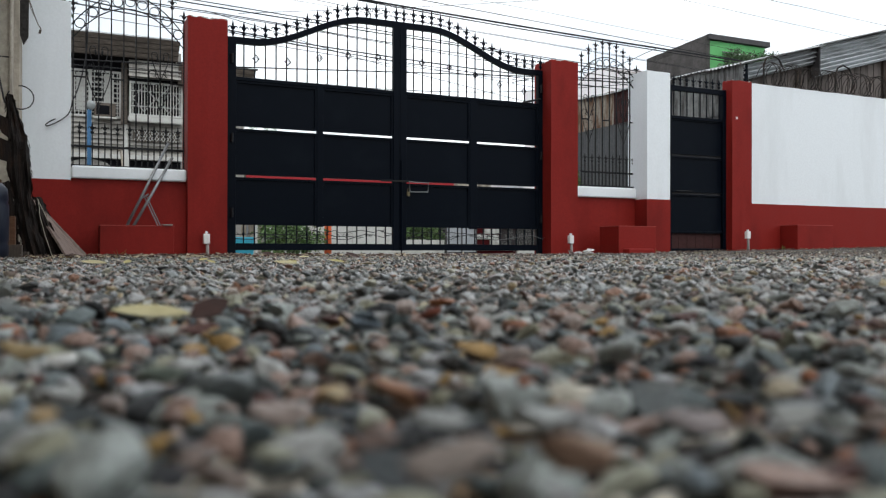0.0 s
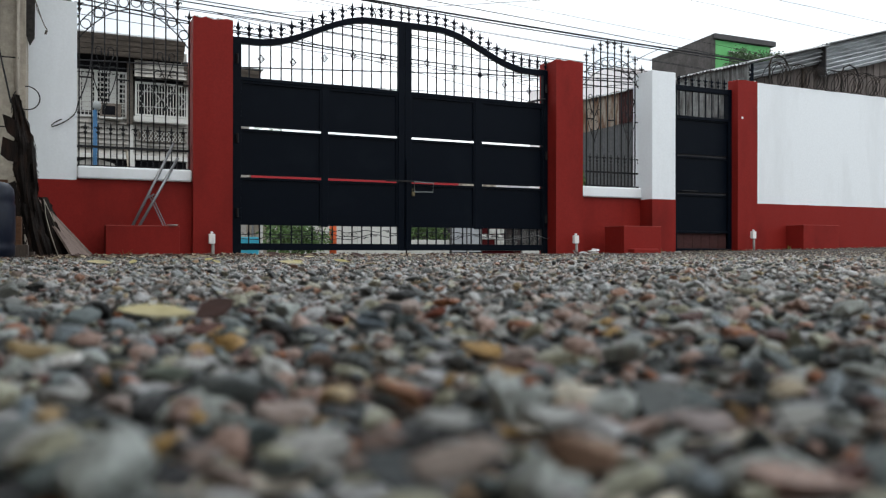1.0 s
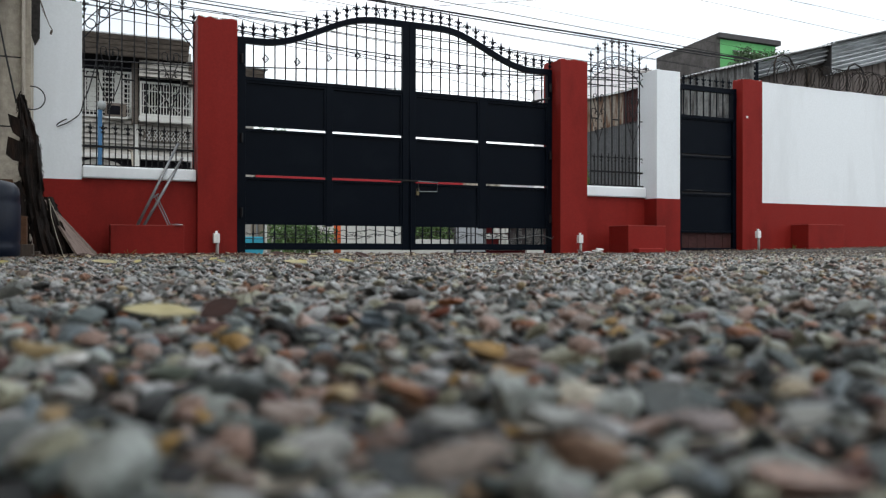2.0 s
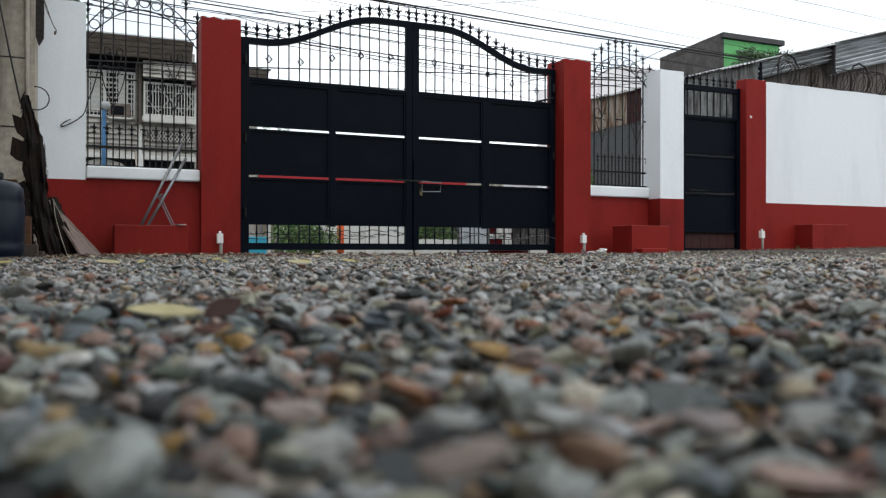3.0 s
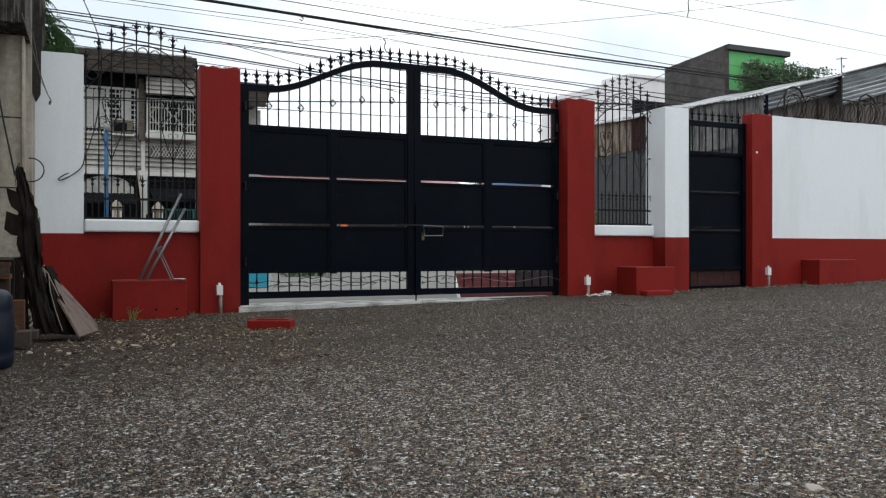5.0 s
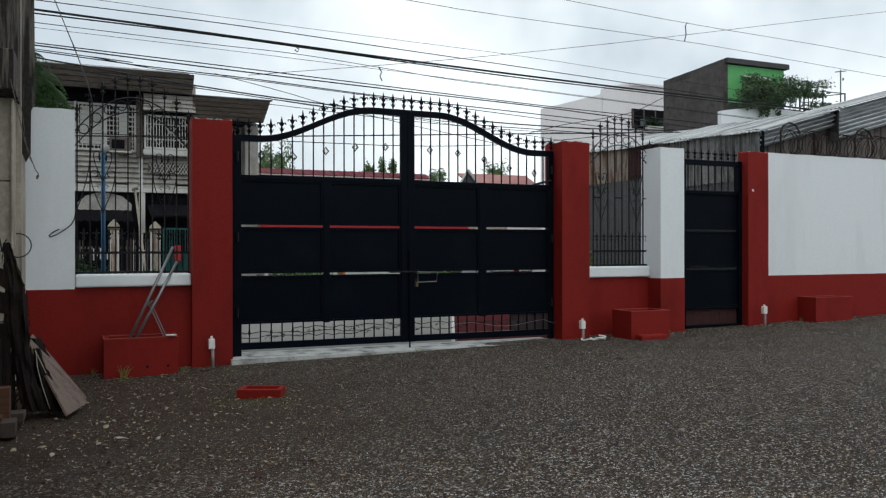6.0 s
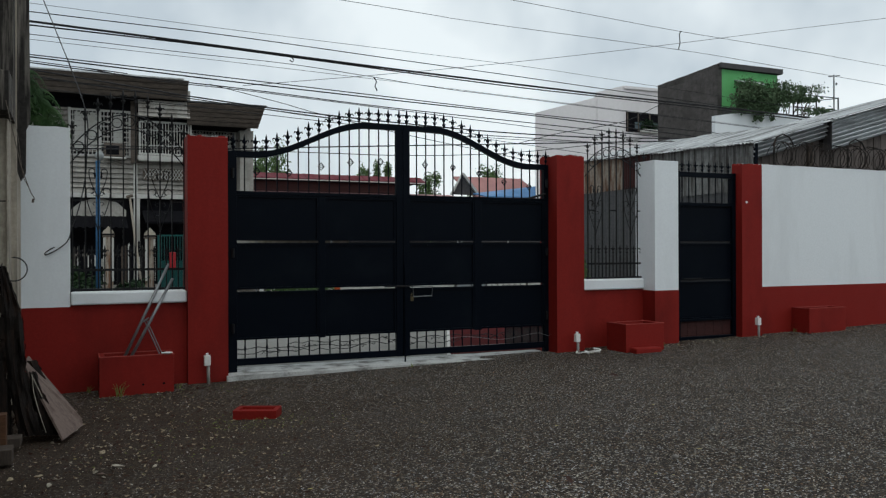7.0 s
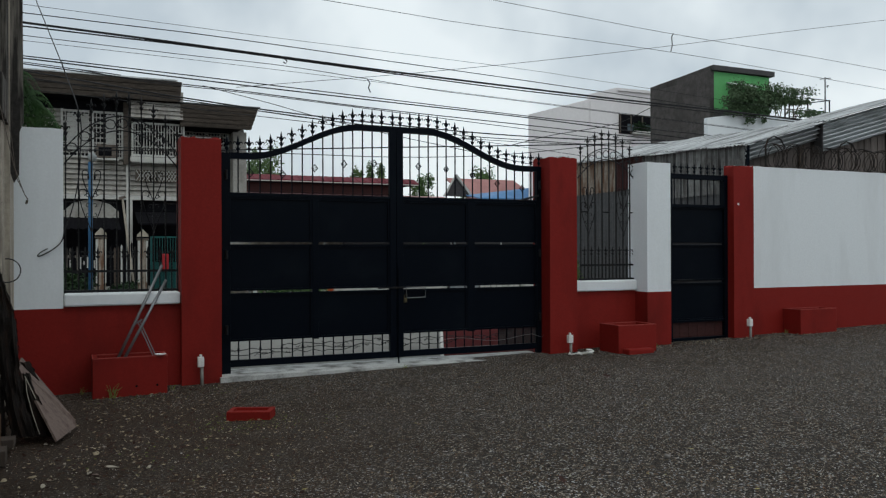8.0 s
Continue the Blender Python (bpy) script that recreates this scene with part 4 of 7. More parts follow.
guy = thing("guy_cable", (-0.3, 6.75, 1.2), "black cable tied round the rotten sheets with a loop", "cable")
part("strand", tube(bmesh.new(), [(-0.318, 6.74, 1.16), (-0.40, 6.9, 1.55), (-0.50, 7.2, 2.05), (-0.60, 7.55, 2.60)], 0.0065, 6), "cable", guy)
bm = bmesh.new()
tube(bm, [(-0.215 + 0.085 * math.cos(a), 6.72, 1.20 + 0.085 * math.sin(a)) for a in [2.6 + 2 * math.pi * i / 22 for i in range(20)]] , 0.0045, 5)
part("loop", bm, "cable", guy)

# rotten rolled sheets and boards that lean at the corner
sheets = thing("scrap_sheets", (-0.15, 6.6, 0.06), "bundle of rotten dark rolled sheets leaning at the corner", "scrap")
def leaf_sheet(path, widths, wob, seed, mat, name="sheet", label=""):
    """A crumpled curled sheet along a path of (x, y, z), with its widths."""
    rng = random.Random(seed)
    bm = bmesh.new()
    k, cols = 26, 9
    grid = []
    for i in range(k + 1):
        t = i / k * (len(path) - 1)
        a = min(int(t), len(path) - 2)
        f = t - a
        p = Vector(path[a]).lerp(Vector(path[a + 1]), f)
        w = widths[a] + (widths[a + 1] - widths[a]) * f
        rowv = []
        for j in range(cols + 1):
            u = j / cols * 2 - 1
            ang = u * 1.25
            jag = rng.uniform(-1, 1) * 0.010 if j in (0, cols) else 0
            n = noise.noise(Vector((p.z * 6 + seed, u * 3, seed * 1.7)))
            rowv.append(p + Vector((w * math.sin(ang) + jag, -w * 0.75 * math.cos(ang) + wob * n, 0.012 * n)))
        grid.append(rowv)
    top = [[bm.verts.new(v) for v in r] for r in grid]
    bot = [[bm.verts.new(v + Vector((0, 0.008, 0))) for v in r] for r in grid]
    for i in range(k):
        for j in range(cols):
            bm.faces.new((top[i][j], top[i][j + 1], top[i + 1][j + 1], top[i + 1][j]))
            bm.faces.new((bot[i][j], bot[i + 1][j], bot[i + 1][j + 1], bot[i][j + 1]))
        for j in (0, cols):
            bm.faces.new((top[i][j], top[i + 1][j], bot[i + 1][j], bot[i][j]))
    for i in (0, k):
        for j in range(cols):
            bm.faces.new((top[i][j], bot[i][j], bot[i][j + 1], top[i][j + 1]))
    return part(name, bm, mat, sheets, label, smooth=False)


SPINE = [(-0.10, 6.60, 0.03), (-0.155, 6.62, 0.24), (-0.194, 6.64, 0.46), (-0.217, 6.66, 0.68), (-0.227, 6.68, 0.88), (-0.266, 6.71, 1.08), (-0.290, 6.74, 1.22)]
GIRTH = [0.085, 0.070, 0.066, 0.078, 0.070, 0.040, 0.022]
leaf_sheet(SPINE, GIRTH, 0.05, 1, "bark")
leaf_sheet([(x - 0.012, y + 0.10, z) for x, y, z in SPINE], [0.9 * w for w in GIRTH], 0.06, 2, "bark")
leaf_sheet([(-0.27, 6.62, 0.02), (-0.27, 6.64, 0.22), (-0.265, 6.68, 0.42)], [0.06, 0.05, 0.03], 0.05, 7, "bark")
leaf_sheet([(0.035, 6.60, 0.02), (-0.035, 6.66, 0.22), (-0.105, 6.72, 0.46)], [0.055, 0.045, 0.02], 0.03, 3, "bark")
leaf_sheet([(0.02, 6.98, 0.0), (-0.05, 7.02, 0.25), (-0.13, 7.06, 0.50)], [0.11, 0.085, 0.05], 0.04, 9, "bark")
def ragged(name, outline, y0, y1, mat, label=""):
    part(name, prism(bmesh.new(), outline, "y", y0, y1), mat, sheets, label)
ragged("flap", [(-0.42, 0.02), (-0.235, 0.02), (-0.245, 0.42), (-0.275, 0.58), (-0.33, 0.55), (-0.42, 0.48)], 6.46, 6.472, "bark")
ragged("flap", [(-0.365, 1.06), (-0.312, 1.04), (-0.270, 1.01), (-0.270, 0.876), (-0.334, 0.93), (-0.351, 0.977)], 6.62, 6.632, "bark")
ragged("flap", [(-0.362, 0.897), (-0.270, 0.86), (-0.270, 0.716), (-0.333, 0.731), (-0.376, 0.77)], 6.60, 6.612, "bark")
# torn teeth and hanging fibres along both edges of the roll
rng = random.Random(17)
for side in (-1, 1):
    bm = bmesh.new()
    for k in range(70):
        u = rng.uniform(0.06, 0.98) * (len(SPINE) - 1)
        a = min(int(u), len(SPINE) - 2)
        p = Vector(SPINE[a]).lerp(Vector(SPINE[a + 1]), u - a)
        w = GIRTH[a] + (GIRTH[a + 1] - GIRTH[a]) * (u - a)
        p += Vector((side * w * 0.93, -0.02 + rng.uniform(-0.02, 0.02), 0))
        out, drop = rng.uniform(0.004, 0.018), rng.uniform(0.010, 0.060)
        one, two, three = p, p + Vector((0, 0.004, -0.018)), p + Vector((side * out, 0, -drop))
        back = Vector((0, 0.004, 0))
        va, vb, vc, ve = (bm.verts.new(v) for v in (one, two, three, one.lerp(two, 0.5) + back))
        bm.faces.new((va, vb, vc))
        bm.faces.new((va, vc, ve))
        bm.faces.new((vb, ve, vc))
    tagged(part("torn_edge", bm, "bark", sheets, "ragged torn edge"), kind="stuff")
# thin pale edges of folded sheet
for pts in ([(-0.095, 6.60, 0.44), (-0.085, 6.56, 0.34), (-0.05, 6.53, 0.20), (-0.005, 6.51, 0.055)], [(-0.10, 6.58, 0.46), (-0.06, 6.56, 0.37), (-0.03, 6.55, 0.30)]):
    part("edge_strip", tube(bmesh.new(), pts, 0.0025, 5), "beige_old", sheets, "thin pale torn edge")
plank = thing("leaning_board", (0.1, 6.7, 0.05), "pale weathered plywood board leaning on the scrap", "board")
bm = bmesh.new()
corners = [Vector(v) for v in ((0.108, 6.38, 0.022), (0.235, 6.85, 0.02), (0.225, 6.87, 0.07), (-0.150, 7.30, 0.51), (-0.160, 6.88, 0.50))]
away = (corners[1] - corners[0]).cross(corners[4] - corners[0]).normalized() * -0.014
one, two = [bm.verts.new(v) for v in corners], [bm.verts.new(v + away) for v in corners]
bm.faces.new(one)
bm.faces.new(two[::-1])
for i in range(5):
    bm.faces.new((one[i], two[i], two[(i + 1) % 5], one[(i + 1) % 5]))
part("sheet", bm, "wood_pale", plank)

stack = thing("timber_stack", (-0.45, 5.9, 0.06), "loose stack of weathered timber offcuts on the ground", "timber")
rng = random.Random(9)
for i, (x0, x1, y0, y1, z0, z1, m) in enumerate(((-0.9, -0.165, 5.70, 5.86, 0.04, 0.13, "wood"), (-0.9, -0.21, 5.90, 6.0, 0.04, 0.31, "fir"), (-0.9, -0.24, 5.74, 5.86, 0.132, 0.16, "fir"),
                                               (-0.95, -0.30, 6.02, 6.12, 0.04, 0.44, "wood"), (-0.95, -0.29, 5.92, 6.06, 0.442, 0.475, "fir"), (-0.9, -0.30, 5.94, 6.05, 0.477, 0.515, "wood"),
                                               (-0.95, -0.29, 5.93, 6.04, 0.517, 0.545, "fir"), (-0.55, -0.15, 6.25, 6.4, 0.03, 0.085, "wood"), (-0.95, -0.30, 6.42, 6.50, 0.03, 0.56, "bark"))):
    bm = boxed(x0, x1, y0, y1, z0, z1, 0.004)
    bmesh.ops.rotate(bm, verts=bm.verts[:], cent=(x0, y0, z0), matrix=Matrix.Rotation(radians(rng.uniform(-2, 2)), 3, "Z"))
    part("offcut", bm, m, stack)

drum = thing("plastic_drum", (-0.39, 4.66, 0.06), "blue-grey plastic container with a black screw lid", "container")
bm = bmesh.new()
lathe(bm, -0.385, 4.66, 0.055, [(0.185, 0), (0.203, 0.015), (0.206, 0.06), (0.200, 0.075), (0.206, 0.09), (0.206, 0.26), (0.200, 0.275), (0.204, 0.29), (0.198, 0.345), (0.175, 0.372), (0.12, 0.385)], 32)
part("body", bm, "drum", drum, smooth=True)
bm = bmesh.new()
lathe(bm, -0.36, 4.60, 0.440, [(0.085, 0), (0.09, 0.008), (0.09, 0.030), (0.08, 0.036)], 20)
part("lid", bm, "plastic_black", drum, "black screw lid")
part("drip", boxed(-0.292, -0.286, 4.474, 4.480, 0.30, 0.42), "plastic_white", drum, "white paint drip")


# ---- plants ----
def leaf_cloud(bm, centre, radii, count, size, rng, droop=0.3):
    """Many small bent leaves scattered unevenly through a rounded volume."""
    centre = Vector(centre)
    lumps = [Vector((rng.uniform(-0.7, 0.7) * radii[0], rng.uniform(-0.7, 0.7) * radii[1], rng.uniform(-0.7, 0.7) * radii[2])) for _ in range(9)]
    for _ in range(count):
        lump = rng.choice(lumps)
        p = centre + lump + Vector((rng.gauss(0, 0.28) * radii[0], rng.gauss(0, 0.28) * radii[1], rng.gauss(0, 0.28) * radii[2]))
        d = Vector((rng.uniform(-1, 1), rng.uniform(-1, 1), rng.uniform(-1, 0.6) - droop)).normalized()
        s = d.cross(Vector((rng.uniform(-1, 1), rng.uniform(-1, 1), rng.uniform(-1, 1)))).normalized()
        L = size * rng.uniform(0.6, 1.3)
        n = d.cross(s) * (0.12 * L)
        a, b, c, e = p, p + d * (0.5 * L) + s * (0.26 * L) + n, p + d * L, p + d * (0.5 * L) - s * (0.26 * L) + n
        va, vb, vc, ve = (bm.verts.new(v) for v in (a, b, c, e))
        bm.faces.new((va, vb, vc))
        bm.faces.new((va, vc, ve))
    return bm


def bush(name, at, radii, count, size, label, category, mat="leaf", seed=1, stems=5, group=""):
    rng = random.Random(seed)
    t = thing(name, at, label, category, group)
    bm = bmesh.new()
    c = Vector(at) + Vector((0, 0, radii[2]))
    for i in range(stems):
        tip = c + Vector((rng.uniform(-0.7, 0.7) * radii[0], rng.uniform(-0.7, 0.7) * radii[1], rng.uniform(0, 0.7) * radii[2]))
        midp = Vector(at).lerp(tip, 0.5) + Vector((rng.uniform(-0.1, 0.1), rng.uniform(-0.1, 0.1), 0))
        tube(bm, [at, midp, tip], size * 0.12, 5, taper=size * 0.03)
    part("stems", bm, "bark_tree", t)
    part("foliage", leaf_cloud(bmesh.new(), c, radii, count, size, rng), mat, t)
    return t


def tree(at, height, spread_r, count, size, label, seed, mat="leaf", group=""):
    rng = random.Random(seed)
    t = thing("tree", at, label, "tree", group)
    base = Vector(at)
    top = base + Vector((0, 0, height * 0.62))
    part("trunk", tube(bmesh.new(), [base, base.lerp(top, 0.5) + Vector((0.15, 0, 0)), top], 0.14, 7, taper=0.07), "bark_tree", t)
    bm = bmesh.new()
    limbs = bmesh.new()
    for i in range(7):
        a = rng.uniform(0, 6.3)
        tip = top + Vector((math.cos(a) * spread_r * rng.uniform(0.4, 0.9), math.sin(a) * spread_r * rng.uniform(0.4, 0.9), height * rng.uniform(0.08, 0.36)))
        tube(limbs, [base.lerp(top, rng.uniform(0.6, 1.0)), top.lerp(tip, 0.5) + Vector((0, 0, 0.1)), tip], 0.05, 5, taper=0.012)
        leaf_cloud(bm, tip, (spread_r * 0.35, spread_r * 0.35, height * 0.10), count // 7, size, rng)
    part("limbs", limbs, "bark_tree", t)
    part("crown", bm, mat, t)
    return t


# overgrowth that hangs over the white wall by the old building
t = thing("creeper", (-0.25, 9.3, 2.0), "dark green creeper hanging over the wall top", "plant")
rng = random.Random(21)
bm = bmesh.new()
for k in range(46):
    # a drooping frond with narrow leaflets on both sides
    x, z = rng.uniform(-0.42, -0.05), rng.uniform(2.62, 3.22)
    z = min(z, 3.20 - 1.7 * max(0.0, x + 0.36))
    start, reach, fall = Vector((x, 9.24 + rng.uniform(-0.08, 0.12), z)), rng.uniform(0.05, 0.26), rng.uniform(0.15, 0.42)
    for q in range(15):
        u = q / 14
        p = start + Vector((reach * u, -0.06 * u, 0.05 * math.sin(3.1 * u) - fall * u * u))
        if p.z < 2.50:
            continue
        for d in (-1, 1):
            L = 0.085 * (1 - 0.6 * u) * rng.uniform(0.7, 1.25)
            tip = p + Vector((0.25 * L + d * 0.45 * L, rng.uniform(-0.3, 0.1) * L, -0.75 * L))
            side = Vector((0.10 * L, 0.08 * L, 0.06 * L * d))
            va, vb, vc, ve = (bm.verts.new(v) for v in (p, p.lerp(tip, 0.5) + side, tip, p.lerp(tip, 0.5) - side))
            bm.faces.new((va, vb, vc))
            bm.faces.new((va, vc, ve))
leaf_cloud(bm, (-0.34, 9.30, 2.98), (0.12, 0.10, 0.20), 260, 0.05, rng, 0.8)
leaf_cloud(bm, (-0.18, 9.28, 2.72), (0.15, 0.10, 0.15), 480, 0.045, rng, 0.9)
leaf_cloud(bm, (0.02, 9.22, 2.57), (0.12, 0.07, 0.06), 240, 0.04, rng, 0.9)
part("foliage", bm, "leaf_creeper", t)
part("stems", tube(bmesh.new(), [(-0.5, 9.4, 0.0), (-0.4, 9.3, 1.6), (-0.3, 9.22, 2.6), (0.0, 9.2, 2.66)], 0.018, 5, taper=0.005), "bark_tree", t)
bush("weed", (6.30, 9.35, 0.5), (0.16, 0.12, 0.36), 700, 0.06, "green leafy shrub behind the railing", "shrub", seed=31)

def grass_tuft(x, y, h, count, seed, label):
    rng = random.Random(seed)
    z = ground_z(x, y) - 0.005
    g = thing("grass_tuft", (x, y, z), label, "grass", "grass tufts")
    for _ in range(count):
        a, b = rng.uniform(0, 6.3), rng.uniform(0.2, 0.6) * h
        bm = bmesh.new()
        px, py = x + rng.uniform(-0.03, 0.03), y + rng.uniform(-0.02, 0.02)
        hh = h * rng.uniform(0.5, 1)
        w = 0.004
        pts = [(px, py, z), (px + 0.4 * b * math.cos(a), py + 0.4 * b * math.sin(a), z + hh * 0.7), (px + b * math.cos(a), py + b * math.sin(a), z + hh)]
        tube(bm, pts, w, 4, taper=0.001)
        part("blade", bm, "grass", g)


grass_tuft(0.548, 8.355, 0.17, 12, 1, "small yellowish grass tuft at the planter foot")
grass_tuft(0.30, 8.75, 0.08, 6, 2, "small green weed at the wall foot")
grass_tuft(1.10, 8.55, 0.06, 5, 3, "small green weed at the wall foot")
grass_tuft(3.62, 8.66, 0.05, 6, 4, "tiny weed at the gate threshold")
grass_tuft(9.6, 8.80, 0.07, 6, 5, "small dry weed at the wall foot")
grass_tuft(7.1, 8.62, 0.06, 5, 6, "small dry weed at the pier foot")


# ---- shed of corrugated sheets behind the wall ----
def corrugated(origin, across, along, wide, long_, pitch=0.076, amp=0.010, thick=0.0015, ragged_end=0.0, seed=0):
    """A corrugated sheet: waves counted across, ridges along; both vectors are directions."""
    bm = bmesh.new()
    rng = random.Random(seed)
    o, u, v = Vector(origin), Vector(across).normalized(), Vector(along).normalized()
    n = u.cross(v).normalized()
    k = max(8, int(wide / pitch * 6))
    rows = max(2, int(long_ / 0.6) + 1)
    grids = []
    for off in (0.0, thick):
        g = []
        for j in range(rows + 1):
            line = []
            for i in range(k + 1):
                s = wide * i / k
                d = long_ * j / rows + (rng.uniform(-1, 1) * ragged_end if j in (0, rows) else 0)
                w = amp * math.sin(2 * math.pi * s / pitch) + 0.006 * noise.noise(Vector((s * 2, d * 2, seed)))
                line.append(bm.verts.new(o + u * s + v * d + n * (w - off)))
            g.append(line)
        grids.append(g)
    a, b = grids
    for j in range(rows):
        for i in range(k):
            bm.faces.new((a[j][i], a[j][i + 1], a[j + 1][i + 1], a[j + 1][i]))
            bm.faces.new((b[j][i], b[j + 1][i], b[j + 1][i + 1], b[j][i + 1]))
    for j in range(rows):
        for i in (0, k):
            bm.faces.new((a[j][i], a[j + 1][i], b[j + 1][i], b[j][i]))
    for i in range(k):
        for j in (0, rows):
            bm.faces.new((a[j][i], b[j][i], b[j][i + 1], a[j][i + 1]))
    return bm


shed = thing("corrugated_shed", (11.5, 11.5, 0), "rusty lean-to shed of grey corrugated sheets", "shed")
# side wall, seen through the railing and over the wicket: sheets with upright ridges
SHX = 9.17
ys = [9.12 + 0.78 * i for i in range(6)]
for i, y in enumerate(ys):
    low = 2.46 if y > 10.4 else 2.24
    part("wall_sheet", corrugated((SHX + 0.01 * (i % 2), y + 0.80, 0.0), (0, -1, 0), (0, 0, 1), 0.80, low, seed=i, amp=0.009), "galv_dark", shed)
    top = 2.885 + 0.035 * (y + 0.4 - 9.05)
    mat = "galv_streak" if y < 11.4 else "maroon" if y < 12.2 else "rust"
    part("top_sheet", corrugated((SHX - 0.012, y + 0.79, low - 0.06), (0, -1, 0), (0, 0, 1), 0.79, top - low + 0.06, seed=i + 20, ragged_end=0.012), mat, shed,
         "rust-streaked sheet" if mat == "rust" else "")
part("frame_post", boxed(9.215, 9.255, 9.16, 9.21, 0, 2.83), "black", shed)
part("front_backing", boxed(9.25, 30, 9.36, 9.40, 0, 2.70), "wood", shed)
rng = random.Random(61)
for i in range(44):
    x = 9.22 + 0.15 * i
    part("board", boxed(x, x + 0.140 + rng.uniform(-0.012, 0.004), 9.315 + rng.uniform(0, 0.012), 9.352, 1.9, 2.76 + 0.235 * (x - 9.15) + rng.uniform(-0.02, 0.02)), "grey_plank", shed)
for x in (10.42, 12.4):
    part("frame_post", boxed(x, x + 0.09, 9.27, 9.312, 1.9, 2.75 + 0.22 * (x - 9.15)), "wood", shed)
# roof: ridges run up to the right, the sheets overlap
slope = Vector((1, 0, 0.262)).normalized()
for i in range(6):
    y = 9.05 + 0.74 * i
    part("roof_sheet", corrugated((9.09, y, 2.855 + 0.035 * (y - 9.05) + 0.014 * (i % 2)), (0, 0.97, 0.034), slope, 0.80, 1.75, seed=40 + i, amp=0.013, ragged_end=0.012), "galv", shed)
for i in range(3):
    y = 9.02 + 0.72 * i
    part("roof_sheet", corrugated((10.70, y, 3.305 - 0.03 * (y - 9.05)), (0, 0.97, -0.03), slope, 0.80, 3.4, seed=60 + i, amp=0.013), "galv", shed)
# heavy corrugated sheets hung along the roof edge, with the dark hollow under the roof above them
for x, z, long_, wide in ((9.19, 2.625, 1.60, 0.235), (10.72, 2.82, 3.4, 0.47)):
    part("gable_sheet", corrugated((x, 9.20, z), (0, -0.22, 1), slope, wide, long_, seed=80, amp=0.028, pitch=0.066), "galv_bare", shed, "weathered corrugated sheet along the roof edge")
part("soffit_board", prism(bmesh.new(), [(9.2, 2.62), (9.2, 2.835), (14.0, 4.095), (14.0, 3.88)], "y", 9.262, 9.28), "wood", shed, "dark board under the roof edge")
part("sheet_end", boxed(10.70, 10.724, 9.10, 9.245, 2.83, 3.30), "netting", shed, "dark end of the overlapping sheet")
part("verge_board", boxed(9.152, 9.172, 9.05, 9.085, 2.52, 2.85), "black", shed, "dark thin verge board")

# ---- grey and green building ----
gb = thing("green_building", (23.0, 25.5, 0), "two-storey block building with one bright green wall", "building")
GX0, GX1, GY0, GY1 = 21.75, 24.70, 23.5, 26.9
crown = [(GY0 + (GY1 - GY0) * k / 16, 8.13 - 0.17 * k / 16 + 0.025 * noise.noise(Vector((2.7 * k, 0.3, 5.0)))) for k in range(17)]
part("side_wall", prism(bmesh.new(), [(GY0, 0)] + crown + [(GY1, 0)], "x", GX0, GX0 + 0.2), "mortar", gb)
part("front_wall", boxed(GX0 + 0.201, GX1, GY0, GY0 + 0.2, 0, 7.96), "green", gb, "bright green painted wall")
part("base_band", boxed(GX0 + 0.201, GX1, GY0 - 0.02, GY0 - 0.001, 6.0, 6.52), "slab", gb, "dark bluish base of the green wall")
part("far_wall", boxed(GX1 - 0.2, GX1, GY0 + 0.201, GY1, 0, 7.96), "mortar", gb)
part("back_wall", boxed(GX0 + 0.201, GX1 - 0.201, GY1 - 0.2, GY1, 0, 7.7), "mortar", gb)
bm = bmesh.new()
prism(bm, [(GY0 - 0.12, 7.99), (GY0 - 0.12, 8.175), (GY1 - 0.1, 7.97), (GY1 - 0.1, 7.90)], "x", GX0 + 0.06, GX1 + 0.17)
part("roof_slab", bm, "slab", gb)
part("canopy", prism(bmesh.new(), [(GY0 - 0.45, 7.42), (GY0 - 0.45, 7.46), (GY0 + 0.0, 7.62), (GY0, 7.58)], "x", 22.55, 23.75), "galv", gb, "small sheet canopy")
bw, bh = 0.44, 0.22
for r in range(13):
    z = 5.2 + 0.215 * r
    for c in range(9):
        y = GY0 + 0.02 + bw * c - (0.22 if r % 2 else 0)
        y0, y1 = max(GY0 + 0.004, y), min(GY1 - 0.01, y + bw - 0.005)
        if y1 - y0 > 0.08 and z + 0.2 < 8.08 - 0.05 * (y1 - GY0):
            part("block", boxed(GX0 - 0.006, GX0 + 0.001, y0, y1, z, z + 0.210), "block", gb)
terr = thing("roof_terrace", (24.0, 22.3, 0), "white rendered parapet wall of a roof terrace", "building")
part("parapet", prism(bmesh.new(), [(20.81, 0), (20.81, 6.03), (22.62, 6.32), (27.0, 6.24), (27.0, 0)], "y", 22.6, 22.78), "white", terr)
part("terrace_floor", boxed(20.7, 27.0, 22.781, 23.49, 5.2, 5.4), "raw", terr)
for x, y in ((24.62, 22.66), (25.8, 22.66), (26.96, 22.66), (26.3, 24.0)):
    part("rail_post", tube(bmesh.new(), [(x, y, 6.1), (x, y, 7.12)], 0.028, 6), "iron", terr)
for z in (6.62, 7.1):
    part("rail", tube(bmesh.new(), [(24.62, 22.66, z), (26.96, 22.66, z)], 0.018, 6), "iron", terr)
    part("rail", tube(bmesh.new(), [(26.96, 22.66, z), (26.3, 24.0, z)], 0.018, 6), "iron", terr)
aer = thing("roof_aerial", (26.76, 22.7, 6.2), "thin roof aerial on a mast", "aerial")
part("mast", tube(bmesh.new(), [(26.78, 22.7, 6.2), (26.78, 22.7, 8.0)], 0.028, 6), "steel", aer)
